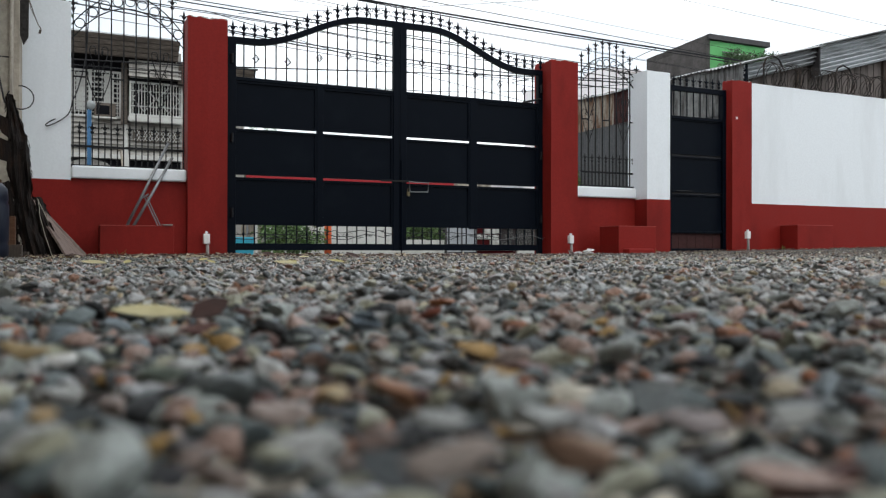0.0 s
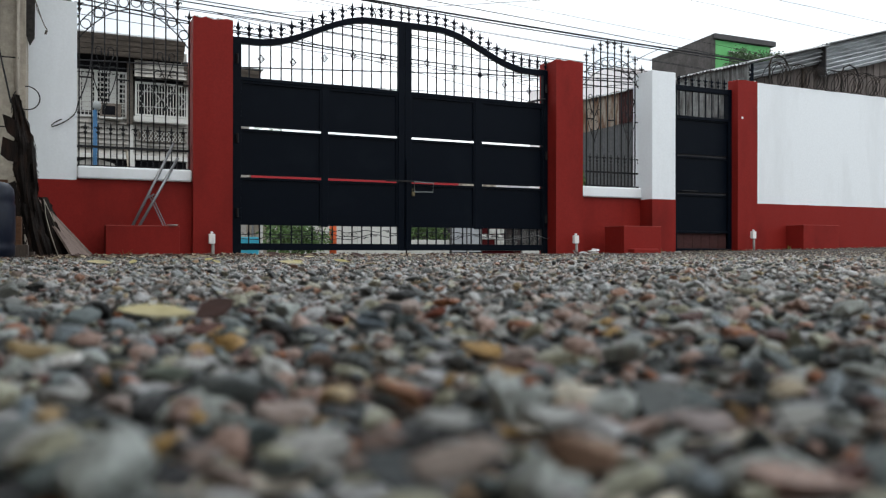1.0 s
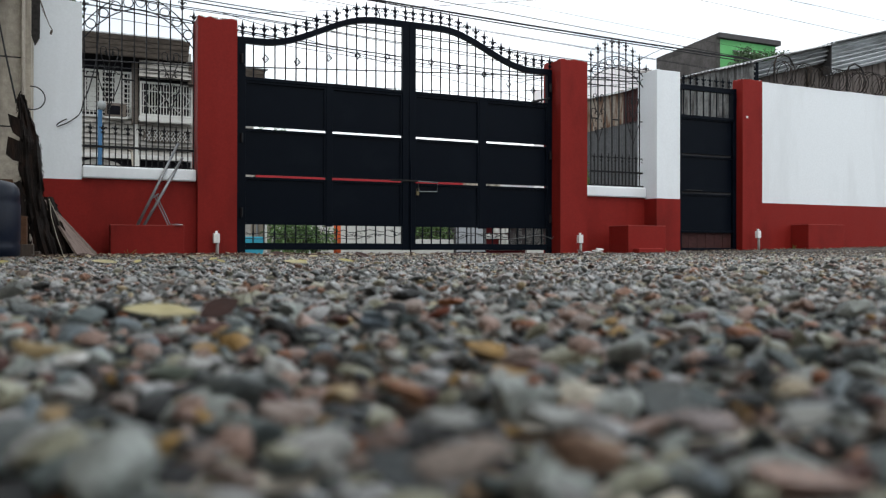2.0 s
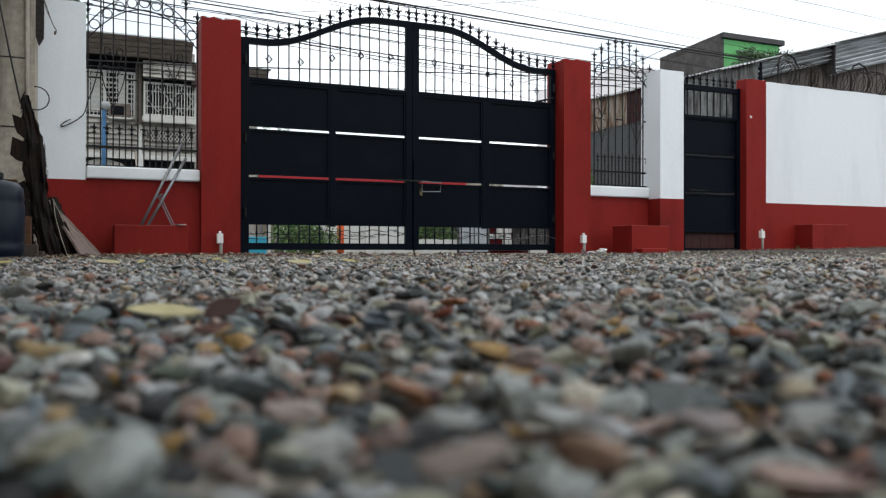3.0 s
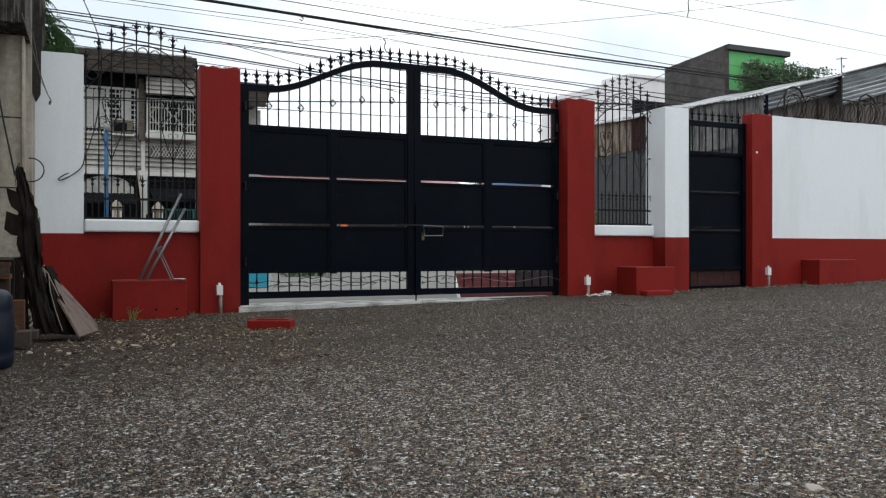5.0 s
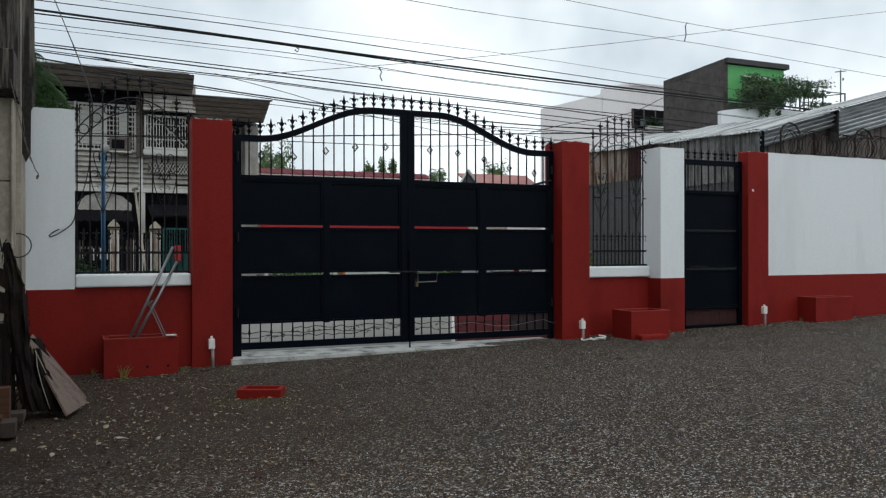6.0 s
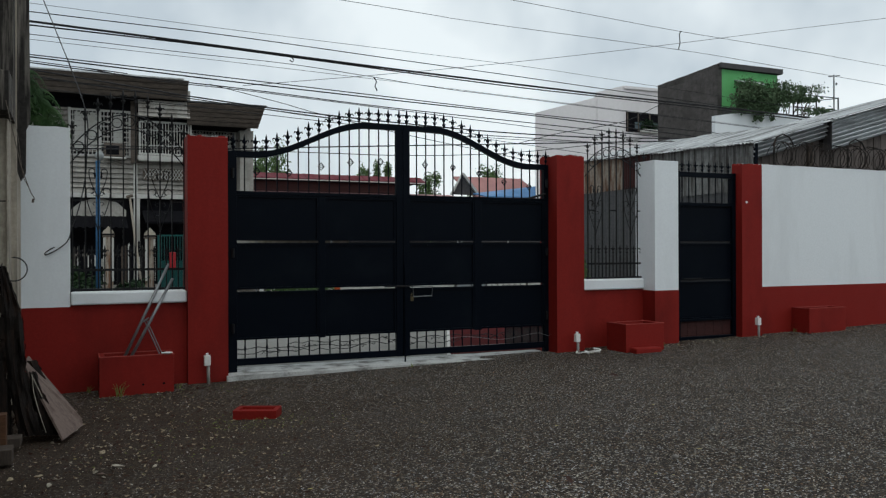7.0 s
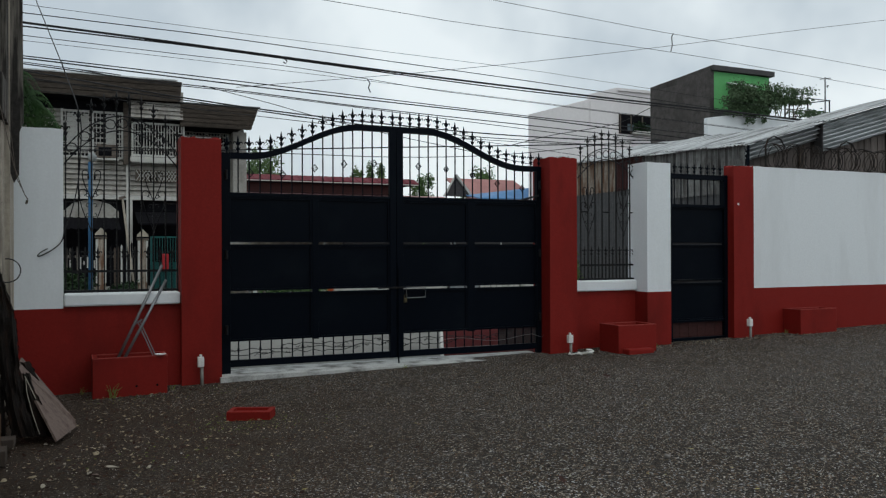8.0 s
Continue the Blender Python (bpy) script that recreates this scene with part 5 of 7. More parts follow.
part("crossbar", tube(bmesh.new(), [(26.50, 22.7, 7.90), (27.08, 22.7, 7.99)], 0.02, 5), "steel", aer)
part("element", tube(bmesh.new(), [(26.80, 22.6, 7.65), (27.02, 22.8, 7.66)], 0.035, 5), "steel", aer)
rng = random.Random(77)
vine = thing("terrace_plant", (24.0, 22.7, 6.2), "sprawling green climbing plant over the terrace parapet", "plant")
bm = bmesh.new()
for i in range(14):
    x = 21.85 + 0.28 * i
    thick = 1.0 if i < 8 else 0.5 if i < 11 else 0.22
    high = 6.88 + 0.06 * math.sin(1.1 + 0.9 * i) + (0.06 if i > 9 else 0)
    leaf_cloud(bm, (x, 22.45, high), (0.30, 0.32, 0.40 * thick), int(430 * thick), 0.115, rng)
    leaf_cloud(bm, (x + 0.1, 22.42, high + 0.36), (0.32, 0.25, 0.20), 80, 0.09, rng)
    if i < 6:
        leaf_cloud(bm, (x, 22.42, 6.42), (0.24, 0.16, 0.24), 300, 0.11, rng)
    if i in (2, 3, 5):
        leaf_cloud(bm, (x + 0.1, 22.45, 6.08), (0.09, 0.05, 0.16), 60, 0.10, rng)
leaf_cloud(bm, (25.7, 22.5, 6.50), (0.75, 0.3, 0.14), 450, 0.11, rng)
leaf_cloud(bm, (24.9, 22.5, 7.2), (0.5, 0.3, 0.22), 260, 0.09, rng)
part("foliage", bm, "leaf_terrace", vine)
bm = bmesh.new()
for i in range(14):
    x = rng.uniform(21.8, 25.2)
    tube(bm, [(x, 22.7, 6.2), (x + rng.uniform(-0.3, 0.3), 22.6, 6.8), (x + rng.uniform(-0.4, 0.8), 22.55, 7.2 + rng.uniform(0, 0.35))], 0.02, 5, taper=0.006)
part("stems", bm, "bark_tree", vine)

# ---- pale gabled building ----
pale = thing("pale_building", (27, 40, 0), "large pale rendered building with stepped roofline", "building")
bm = bmesh.new()
prism(bm, [(22.55, 0), (22.55, 8.62), (26.39, 9.71), (26.41, 9.99), (28.29, 10.52), (33.0, 10.55), (33.0, 0)], "y", 38.0, 46.0)
for v in bm.verts:
    v.co.x += 0.62 * (v.co.y - 38.0)
part("wall", bm, "beige_far", pale)
part("cornice", boxed(28.3, 33.0, 37.9, 38.0, 10.35, 10.50), "beige_far", pale)
win = part("window", boxed(28.45, 30.9, 37.93, 37.997, 7.95, 9.05), "void", pale, "dark glazed window")
for x in (28.45, 29.2, 30.0):
    part("window_bar", boxed(x, x + 0.07, 37.88, 37.928, 7.95, 9.05), "fascia", win)
part("window_blind", boxed(29.0, 30.7, 37.89, 37.925, 8.1, 8.5), "glass", win)
wp = thing("window_plant", (30.0, 37.8, 8.0), "green pot plants at the window of the pale building", "plant")
part("foliage", leaf_cloud(bmesh.new(), (30.0, 37.75, 8.35), (0.6, 0.12, 0.28), 420, 0.16, random.Random(3)), "leaf_dark", wp)
part("pot", boxed(29.3, 30.8, 37.65, 37.87, 7.93, 8.10), "trimw", wp)
part("downpipe", tube(bmesh.new(), [(26.5, 37.94, 4), (26.5, 37.94, 9.6)], 0.05, 6), "beige_far", pale)

# ---- far low houses across the street ----
rr = thing("red_roof_house", (12, 40, 0), "long low house under a dark red sheet roof", "house")
part("wall", boxed(7.6, 16.2, 38.6, 44.0, 0, 4.1), "beige_old", rr)
bm = prism(bmesh.new(), [(38.0, 4.66), (38.0, 4.70), (38.75, 4.99), (45.0, 4.9), (45.0, 4.62), (38.75, 4.70)], "x", 7.45, 16.2)
part("roof", bm, "redroof", rr)
part("gutter", boxed(7.45, 16.15, 37.93, 37.995, 4.615, 4.66), "trimw", rr, "pale gutter")
# soffit and wall below coloured dark for the shadow band under the gutter
part("soffit", prism(bmesh.new(), [(7.5, 38.0), (16.1, 38.0), (15.3, 38.58), (7.5, 38.58)], "z", 4.57, 4.598), "void", rr, "soffit coloured near-black for eave shade")
part("fascia_wall", boxed(7.6, 15.3, 38.3, 38.599, 4.12, 4.565), "maroon", rr, "dark red wall under the eaves, shade put into its colour")
bm = prism(bmesh.new(), [(36.2, 3.55), (36.2, 3.61), (38.595, 4.14), (38.595, 4.08)], "x", 7.5, 17.8)
part("porch_roof", bm, "pinkwall", rr, "faded pink porch roof")
part("porch_wall", boxed(7.6, 19.6, 36.3, 36.42, 1.95, 3.54), "beige_old", rr, "stained porch wall")
for i in range(24):
    x = 7.6 + 0.36 * i
    part("roof_rib", prism(bmesh.new(), [(37.99, 4.702), (37.99, 4.725), (38.72, 5.005), (38.72, 4.98)], "x", x, x + 0.05), "redroof", rr)
gh = thing("gable_house", (22, 44, 0), "small house with dark gable and faded red roof", "house")
part("wall", boxed(19.6, 25.5, 42.3, 48, 0, 4.2), "beige_far", gh)
part("gable", prism(bmesh.new(), [(19.48, 4.45), (20.12, 5.56), (21.05, 4.43)], "y", 42.0, 42.2), "slab", gh, "dark gable end")
part("roof", prism(bmesh.new(), [(42.05, 4.30), (42.05, 4.36), (45.0, 5.75), (45.0, 5.65)], "x", 20.9, 25.6), "pinkroof", gh)
for outline in ([(20.06, 5.60), (20.16, 5.68), (21.16, 4.50), (21.04, 4.43)], [(20.06, 5.60), (20.16, 5.68), (19.44, 4.40), (19.34, 4.44)]):
    part("bargeboard", prism(bmesh.new(), outline, "y", 41.86, 42.0), "trimw", gh, "pale bargeboard")
bt = thing("blue_roof_shed", (23, 41, 0), "low shed under a bright blue sheet roof", "shed")
part("wall", boxed(21.0, 24.7, 40.3, 41.8, 0, 4.15), "beige_far", bt)
bm = bmesh.new()
quad = [Vector((20.7, 40.0, 4.18)), Vector((24.9, 40.0, 4.22)), Vector((24.9, 41.8, 4.98)), Vector((20.7, 41.8, 4.45))]
lo = [bm.verts.new(v) for v in quad]
hi = [bm.verts.new(v + Vector((0, 0, 0.06))) for v in quad]
bm.faces.new(lo[::-1]); bm.faces.new(hi)
for i in range(4):
    bm.faces.new((lo[i], lo[(i + 1) % 4], hi[(i + 1) % 4], hi[i]))
part("roof", bm, "blueroof", bt)
gs = thing("grey_shack", (26.2, 42, 0), "small grey sheet-clad shack", "shed")
part("wall", boxed(25.0, 27.5, 41.0, 43.0, 0, 4.75), "galv_dark", gs)
part("roof", boxed(24.9, 27.6, 40.9, 43.1, 4.751, 4.82), "slab", gs)
for i, (x, y, h, s) in enumerate(((9.9, 50, 7.2, 1.3), (11.5, 52, 7.5, 1.6), (17.6, 52, 6.8, 0.6), (19.0, 52, 6.9, 0.6), (22.2, 52, 6.4, 0.9), (28.5, 56, 7.4, 1.5))):
    tree((x, y, 0), h, s, 1500, 0.20, "distant leafy green tree behind the roofs", 100 + i, "leaf", "far trees")

# ---- house across the street at the left ----
HY = 28.0
house = thing("timber_house", (1.5, 30, 0), "two-storey house with grey-white siding and brown deep eaves", "house")
part("core", boxed(-6.0, 3.62, HY + 0.25, HY + 7, 0, 6.6), "siding", house)
part("core", boxed(3.621, 5.72, HY + 0.9, HY + 7, 0, 5.9), "siding", house)
for i in range(17):
    z = 3.16 + 0.16 * i
    if z < 5.75:
        part("siding_board", prism(bmesh.new(), [(HY + 0.10, z), (HY + 0.20, z + 0.158), (HY + 0.248, z + 0.158), (HY + 0.248, z)], "x", -6.0, 1.84), "siding", house)
        if z < 4.2:
            part("siding_board", prism(bmesh.new(), [(HY + 0.10, z), (HY + 0.20, z + 0.158), (HY + 0.248, z + 0.158), (HY + 0.248, z)], "x", 1.96, 3.62), "siding", house)
part("corner_post", boxed(1.842, 1.958, HY + 0.04, HY + 0.249, 3.0, 4.12), "trimw", house)
part("corner_post", boxed(1.76, 1.94, HY - 0.02, HY + 0.249, 4.121, 6.10), "fascia", house, "dark weathered corner board")
for i in range(4):
    z0 = 6.115 + 0.152 * i
    part("fascia_board", prism(bmesh.new(), [(HY - 0.72 - 0.05 * i, z0), (HY - 0.80 - 0.05 * i, z0 + 0.128), (HY - 0.60, z0 + 0.128), (HY - 0.60, z0)], "x", -6.4, 3.40 + 0.012 * i), "fascia", house)
# near-black backing, soffit and frieze: shade of eaves and board gaps as colour
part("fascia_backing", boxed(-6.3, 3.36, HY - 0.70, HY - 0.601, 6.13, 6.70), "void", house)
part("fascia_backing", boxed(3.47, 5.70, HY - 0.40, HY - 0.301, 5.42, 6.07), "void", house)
part("soffit", boxed(-6.3, 3.36, HY - 0.595, HY + 0.249, 6.11, 6.16), "void", house, "soffit coloured near-black for eave shade")
part("frieze", boxed(-6.0, 3.36, HY + 0.15, HY + 0.249, 5.78, 6.105), "void", house, "frieze coloured near-black for the shade under the eaves")
part("roof", prism(bmesh.new(), [(HY - 0.90, 6.73), (HY - 0.90, 6.77), (HY + 3.0, 7.15), (HY + 3.0, 7.05)], "x", -6.5, 3.3), "galv", house)
for i in range(5):
    z0 = 5.40 + 0.138 * i
    bm = prism(bmesh.new(), [(HY - 0.43 - 0.03 * i, z0), (HY - 0.50 - 0.03 * i, z0 + 0.116), (HY - 0.3, z0 + 0.116), (HY - 0.3, z0)], "x", 3.44, 5.72 + 0.042 * i)
    for v in bm.verts:
        if v.co.x > 5.0:
            v.co.x += 0.15 * (v.co.z - z0)
    part("fascia_board", bm, "fascia", house)
part("soffit", boxed(3.64, 5.4, HY - 0.295, HY + 0.9, 5.40, 5.44), "void", house)
part("roof", prism(bmesh.new(), [(HY - 0.62, 6.10), (HY - 0.62, 6.14), (HY + 3.0, 6.5), (HY + 3.0, 6.45)], "x", 3.42, 5.98), "galv_dark", house)
for i in range(4):
    z0 = 5.57 + 0.132 * i
    part("awning_board", prism(bmesh.new(), [(HY - 0.55, z0), (HY - 0.49, z0 + 0.126), (HY - 0.44, z0 + 0.126), (HY - 0.5, z0)], "x", 1.95, 3.52), "siding", house)
part("end_wall", boxed(5.25, 5.70, HY + 0.3, HY + 0.899, 2.4, 5.4), "siding", house)


def grille_window(x0, x1, z0, z1, y, bars, diamonds, label):
    w = part("window", boxed(x0, x1, y + 0.03, y + 0.08, z0, z1), "void", house, label)
    for a, b, c, d in ((x0 - 0.06, x1 + 0.06, z0 - 0.06, z0), (x0 - 0.06, x1 + 0.06, z1, z1 + 0.06), (x0 - 0.06, x0, z0, z1), (x1, x1 + 0.06, z0, z1)):
        part("frame", boxed(a, b, y - 0.02, y + 0.08, c, d), "trimw", w)
    for i in range(bars):
        x = x0 + (x1 - x0) * (i + 0.5) / bars
        part("grille_bar", boxed(x - 0.012, x + 0.012, y - 0.03, y - 0.008, z0, z1), "trimw", w)
    for z in (z0 + 0.25 * (z1 - z0), z0 + 0.75 * (z1 - z0)):
        part("grille_bar", boxed(x0, x1, y - 0.045, y - 0.031, z - 0.012, z + 0.012), "trimw", w)
    for k in range(diamonds):
        xc = x0 + (x1 - x0) * (k + 0.5) / diamonds
        zc = (z0 + z1) / 2
        rx, rz = (x1 - x0) / diamonds * 0.46, (z1 - z0) * 0.42
        part("grille_diamond", tube(bmesh.new(), [(xc + rx, y - 0.05, zc), (xc, y - 0.05, zc + rz), (xc - rx, y - 0.05, zc), (xc, y - 0.05, zc - rz)], 0.016, 5, closed=True), "trimw", w)
    return w


wl_ = grille_window(0.02, 1.70, 4.36, 5.72, HY + 0.10, 15, 0, "upper window with white grille and pale curtain")
for x in (0.12, 0.45, 1.25):
    part("curtain", boxed(x, x + 0.28, HY + 0.11, HY + 0.128, 4.5, 5.68), "trimw", wl_, "pale curtain")
part("mullion", boxed(0.80, 0.90, HY + 0.06, HY + 0.129, 4.3, 5.75), "trimw", wl_)
part("mullion", boxed(-0.05, 0.02, HY + 0.05, HY + 0.2, 4.3, 5.8), "trimw", wl_)
bay = grille_window(2.05, 3.55, 4.45, 5.42, HY - 0.16, 17, 2, "bay window behind an ornate white grille")
part("bay_side", boxed(2.0, 3.62, HY - 0.07, HY + 0.24, 4.40, 5.6), "void", bay)
part("bay_ledge", boxed(1.95, 3.62, HY - 0.30, HY + 0.09, 4.22, 4.36), "trimw", bay)
for i in range(22):
    part("lace_tooth", prism(bmesh.new(), [(1.98 + 0.074 * i, 4.22), (2.05 + 0.074 * i, 4.22), (2.015 + 0.074 * i, 4.15)], "y", HY - 0.30, HY - 0.27), "trimw", bay)
vent = part("vent", boxed(2.12, 3.55, HY + 0.06, HY + 0.09, 3.60, 3.98), "fascia", house, "shaded vent behind lattice")
for i in range(14):
    x = 2.14 + 0.1 * i
    for d in (-1, 1):
        part("lattice", tube(bmesh.new(), [(x, HY + 0.05, 3.62 if d > 0 else 3.96), (x + 0.2, HY + 0.05, 3.96 if d > 0 else 3.62)], 0.012, 4), "trimw", vent)
grille_window(3.75, 5.15, 4.95, 5.38, HY + 0.84, 14, 3, "upper balcony grille under the lower roof")
ac = part("air_conditioner", boxed(0.96, 1.58, HY - 0.28, HY + 0.05, 4.28, 4.70, 0.02), "fascia", house, "old brown window air conditioner")
part("vent_face", boxed(1.02, 1.40, HY - 0.292, HY - 0.281, 4.34, 4.62), "void", ac)
part("bracket", boxed(0.94, 1.62, HY - 0.30, HY + 0.05, 4.22, 4.27), "trimw", ac)
part("sill_band", boxed(-6.0, 3.62, HY - 0.05, HY + 0.249, 3.00, 3.14), "trimw", house)
# shade of the recessed ground floor put into a near-black front
part("ground_floor", boxed(-6.0, 3.60, HY + 0.20, HY + 0.248, 0, 2.99), "void", house, "recessed ground floor coloured near-black for its shade")
bm = bmesh.new()
prism(bm, [(0.02, 2.42), (1.62, 2.42), (1.62, 2.62), (1.35, 2.86), (0.95, 2.97), (0.62, 2.97), (0.28, 2.86), (0.02, 2.62)], "y", HY + 0.10, HY + 0.19)
part("arch_panel", bm, "siding", house, "white arched panel over the porch")
part("column", boxed(1.84, 2.02, HY - 0.1, HY + 0.19, 0, 2.99), "trimw", house)
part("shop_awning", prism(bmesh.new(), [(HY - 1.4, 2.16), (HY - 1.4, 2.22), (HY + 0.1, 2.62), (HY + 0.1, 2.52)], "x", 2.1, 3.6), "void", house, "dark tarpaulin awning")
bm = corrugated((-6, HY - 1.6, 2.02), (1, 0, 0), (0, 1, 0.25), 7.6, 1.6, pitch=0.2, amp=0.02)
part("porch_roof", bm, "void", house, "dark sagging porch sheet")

# yard fence of the house
yf = thing("yard_fence", (1.5, 24, 0), "old stained paling fence with peeling capped piers", "fence")
for x, top in ((0.84, 1.70), (1.90, 1.66), (-0.25, 1.68)):
    pier = part("pier", boxed(x, x + 0.24, 23.9, 24.14, 0, top), "rust", yf, "rust-stained pier")
    for q0, q1 in ((x - 0.012, x + 0.045), (x + 0.205, x + 0.252)):
        part("paint_remnant", boxed(q0, q1, 23.885, 23.899, 0.5, top - 0.02), "trimw", pier, "peeling white paint")
    part("pier_band", boxed(x - 0.03, x + 0.27, 23.87, 24.17, top + 0.001, top + 0.05), "fascia", pier)
    part("pier_band", boxed(x - 0.01, x + 0.25, 23.88, 24.16, top + 0.051, top + 0.09), "void", pier)
    part("pier_cap", prism(bmesh.new(), [(x - 0.03, top + 0.091), (x + 0.27, top + 0.091), (x + 0.25, top + 0.15), (x + 0.12, top + 0.29), (x - 0.01, top + 0.15)], "y", 23.88, 24.16), "beige_old", pier)
rng = random.Random(29)
for i in range(52):
    x = -2.2 + 0.085 * i
    if x > 2.15 or any(abs(x - q) < 0.16 for q in (0.96, 2.02, -0.13)):
        continue
    h = 1.50 + rng.uniform(-0.14, 0.05) + (0.1 if x > 1.1 else 0)
    part("paling", prism(bmesh.new(), [(x, 0.40), (x + 0.05, 0.40), (x + 0.05, h - 0.05), (x + 0.025, h), (x, h - 0.06)], "y", 24.0, 24.02), rng.choice(("dark_old", "void", "wood", "void", "trimw", "dark_old") if x > 1.0 else ("dark_old", "void", "void", "wood")), yf)
    if rng.random() < 0.35 and x > 0:
        z = rng.uniform(0.5, 1.1)
        part("pale_patch", boxed(x + 0.008, x + 0.042, 23.99, 23.999, z, z + rng.uniform(0.1, 0.35)), "trimw", yf, "flaking white paint")
part("top_rail", boxed(-2.3, 2.1, 24.021, 24.06, 1.18, 1.25), "dark_old", yf)
part("base", boxed(-2.3, 2.2, 23.97, 24.06, 0, 0.399), "raw", yf)
tg = thing("teal_gate", (2.6, 24, 0), "teal painted steel yard gate", "gate")
for x in (2.22, 2.95):
    part("post", boxed(x, x + 0.05, 23.98, 24.03, 0, 1.76), "teal", tg)
for z in (0.2, 1.0, 1.72):
    part("rail", boxed(2.271, 2.949, 23.98, 24.02, z, z + 0.045), "teal", tg)
for i in range(9):
    part("bar", boxed(2.32 + 0.07 * i, 2.335 + 0.07 * i, 23.985, 24.015, 0.2, 1.72), "teal", tg)
part("sheet", boxed(2.271, 2.949, 24.022, 24.03, 0.2, 1.0), "teal", tg)
rb = thing("letter_box", (2.60, 23.9, 0.84), "bright red box hung on the teal gate", "box")
part("body", boxed(2.52, 2.69, 23.84, 23.978, 0.84, 1.28, 0.02), "redbox", rb)
pole = thing("blue_pole", (0.66, 22, 0), "blue painted steel pole with a round white lamp", "lamp post")
part("shaft", tube(bmesh.new(), [(0.66, 22, 0), (0.66, 22, 3.55)], 0.052, 10), "bluepaint", pole, smooth=True)
bm = bmesh.new()
lathe(bm, 0.70, 22, 3.55, [(0.04, 0), (0.09, 0.06), (0.11, 0.14), (0.08, 0.20), (0.03, 0.23)], 12)
part("lamp_head", bm, "galv_mid", pole, smooth=True)
tilt = thing("leaning_pole", (1.7, 23.4, 0), "pale leaning bamboo pole", "pole")
part("shaft", tube(bmesh.new(), [(1.805, 23.4, 0), (1.467, 23.4, 2.79)], 0.032, 6), "beige_old", tilt)
part("cap", tube(bmesh.new(), [(1.39, 23.4, 2.75), (1.55, 23.4, 2.80)], 0.04, 6), "fascia", tilt)
for i, (x, y, r, h) in enumerate(((0.4, 23.2, 0.40, 0.34), (1.5, 23.1, 0.30, 0.26), (-0.6, 23.2, 0.6, 0.5), (0.1, 23.4, 0.30, 0.48))):
    bush("garden_bush", (x, y, 0), (r, 0.4, h), 900, 0.13, "dark leafy bushes in front of the old fence", "bush", "leaf_dark", 40 + i, group="garden bushes")

# ---- across the street, seen under the gate ----
fw = thing("street_wall", (12, 23, 0), "low whitewashed wall along the far side of the street", "wall")
part("wall", boxed(5.2, 9.25, 23.0, 23.2, 0, 1.15), "trimw", fw)
part("low_wall", boxed(9.251, 10.80, 23.02, 23.2, 0, 0.43), "trimw", fw)
part("wall", boxed(13.4, 40, 23.0, 23.2, 0, 1.15), "trimw", fw)
for x in (5.6, 7.8, 14.4, 16.6, 18.8, 21.0, 23.2):
    part("pier", boxed(x, x + 0.3, 22.94, 22.999, 0, 1.25), "trimw", fw)
for i in range(4):
    bush("hedge_bush", (9.5 + 0.42 * i, 23.7, 0), (0.36, 0.34, 0.62), 420, 0.12, "dusty green hedge behind a low white wall", "bush", "leaf", 80 + i, group="street hedge")
gp = thing("grey_sheet_gate", (11.3, 22.95, 0), "pale grey steel sheet gate across the street", "gate")
for x in (10.86, 11.37):
    part("leaf", boxed(x, x + 0.48, 22.93, 22.97, 0.05, 1.2, 0.006), "pale_sheet", gp)
    part("rail", boxed(x, x + 0.48, 22.905, 22.929, 0.26, 0.31), "slab", gp)
for x in (10.81, 11.342, 11.852):
    part("post", boxed(x, x + 0.026, 22.9, 22.99, 0, 1.25), "slab", gp)
# dark sheets added in place of the unlit band below the awning
ds = thing("awning_backdrop", (10.5, 24.2, 0), "dark corrugated sheets added to fill the dark gap under the red awning", "shutter")
for x in (7.8, 9.65, 11.5, 13.35, 15.2):
    part("shutter", corrugated((x, 24.2, 0.0), (0, 0, 1), (1, 0, 0), 1.73, 1.82, pitch=0.1, amp=0.012), "netting", ds)
# red and white hollow block screen
bs = thing("block_screen", (12.6, 23.05, 0), "reddish wall with rows of pale hollow blocks", "wall")
part("backing", boxed(11.89, 13.39, 23.08, 23.2, 0, 1.2), "redroad", bs)
rng = random.Random(17)
for r in range(6):
    for c in range(7):
        x = 11.90 + 0.21 * c + (0.1 if r % 2 else 0)
        if rng.random() < 0.22 or x > 13.2:
            continue
        bm = boxed(x, x + 0.185, 23.02, 23.079, 0.10 + 0.18 * r, 0.25 + 0.18 * r, 0.006)
        box(bm, x + 0.04, x + 0.145, 22.99, 23.021, 0.14 + 0.18 * r, 0.21 + 0.18 * r)
        part("hollow_block", bm, "trimw", bs)
aw = thing("red_awning", (8.0, 24.0, 0), "long dull red tarpaulin screen on steel posts", "awning")
part("screen", boxed(4.9, 11.6, 24.0, 24.03, 1.74, 2.46, 0.004), "redbox", aw)
for x in (4.95, 7.2, 9.4, 11.55):
    part("post", tube(bmesh.new(), [(x, 24.06, 0), (x, 24.06, 2.5)], 0.03, 8), "steel", aw)
op = thing("orange_post", (6.6, 21.5, 0), "orange painted street post", "post")
part("shaft", tube(bmesh.new(), [(6.6, 21.5, 0), (6.6, 21.5, 1.3)], 0.10, 10), "orange", op, smooth=True)
cd = thing("blue_crate", (2.7, 13.5, 0.012), "bright blue plastic crate on the street", "crate")
part("body", boxed(2.53, 2.87, 13.35, 13.65, 0.012, 0.31, 0.01), "cyan", cd)
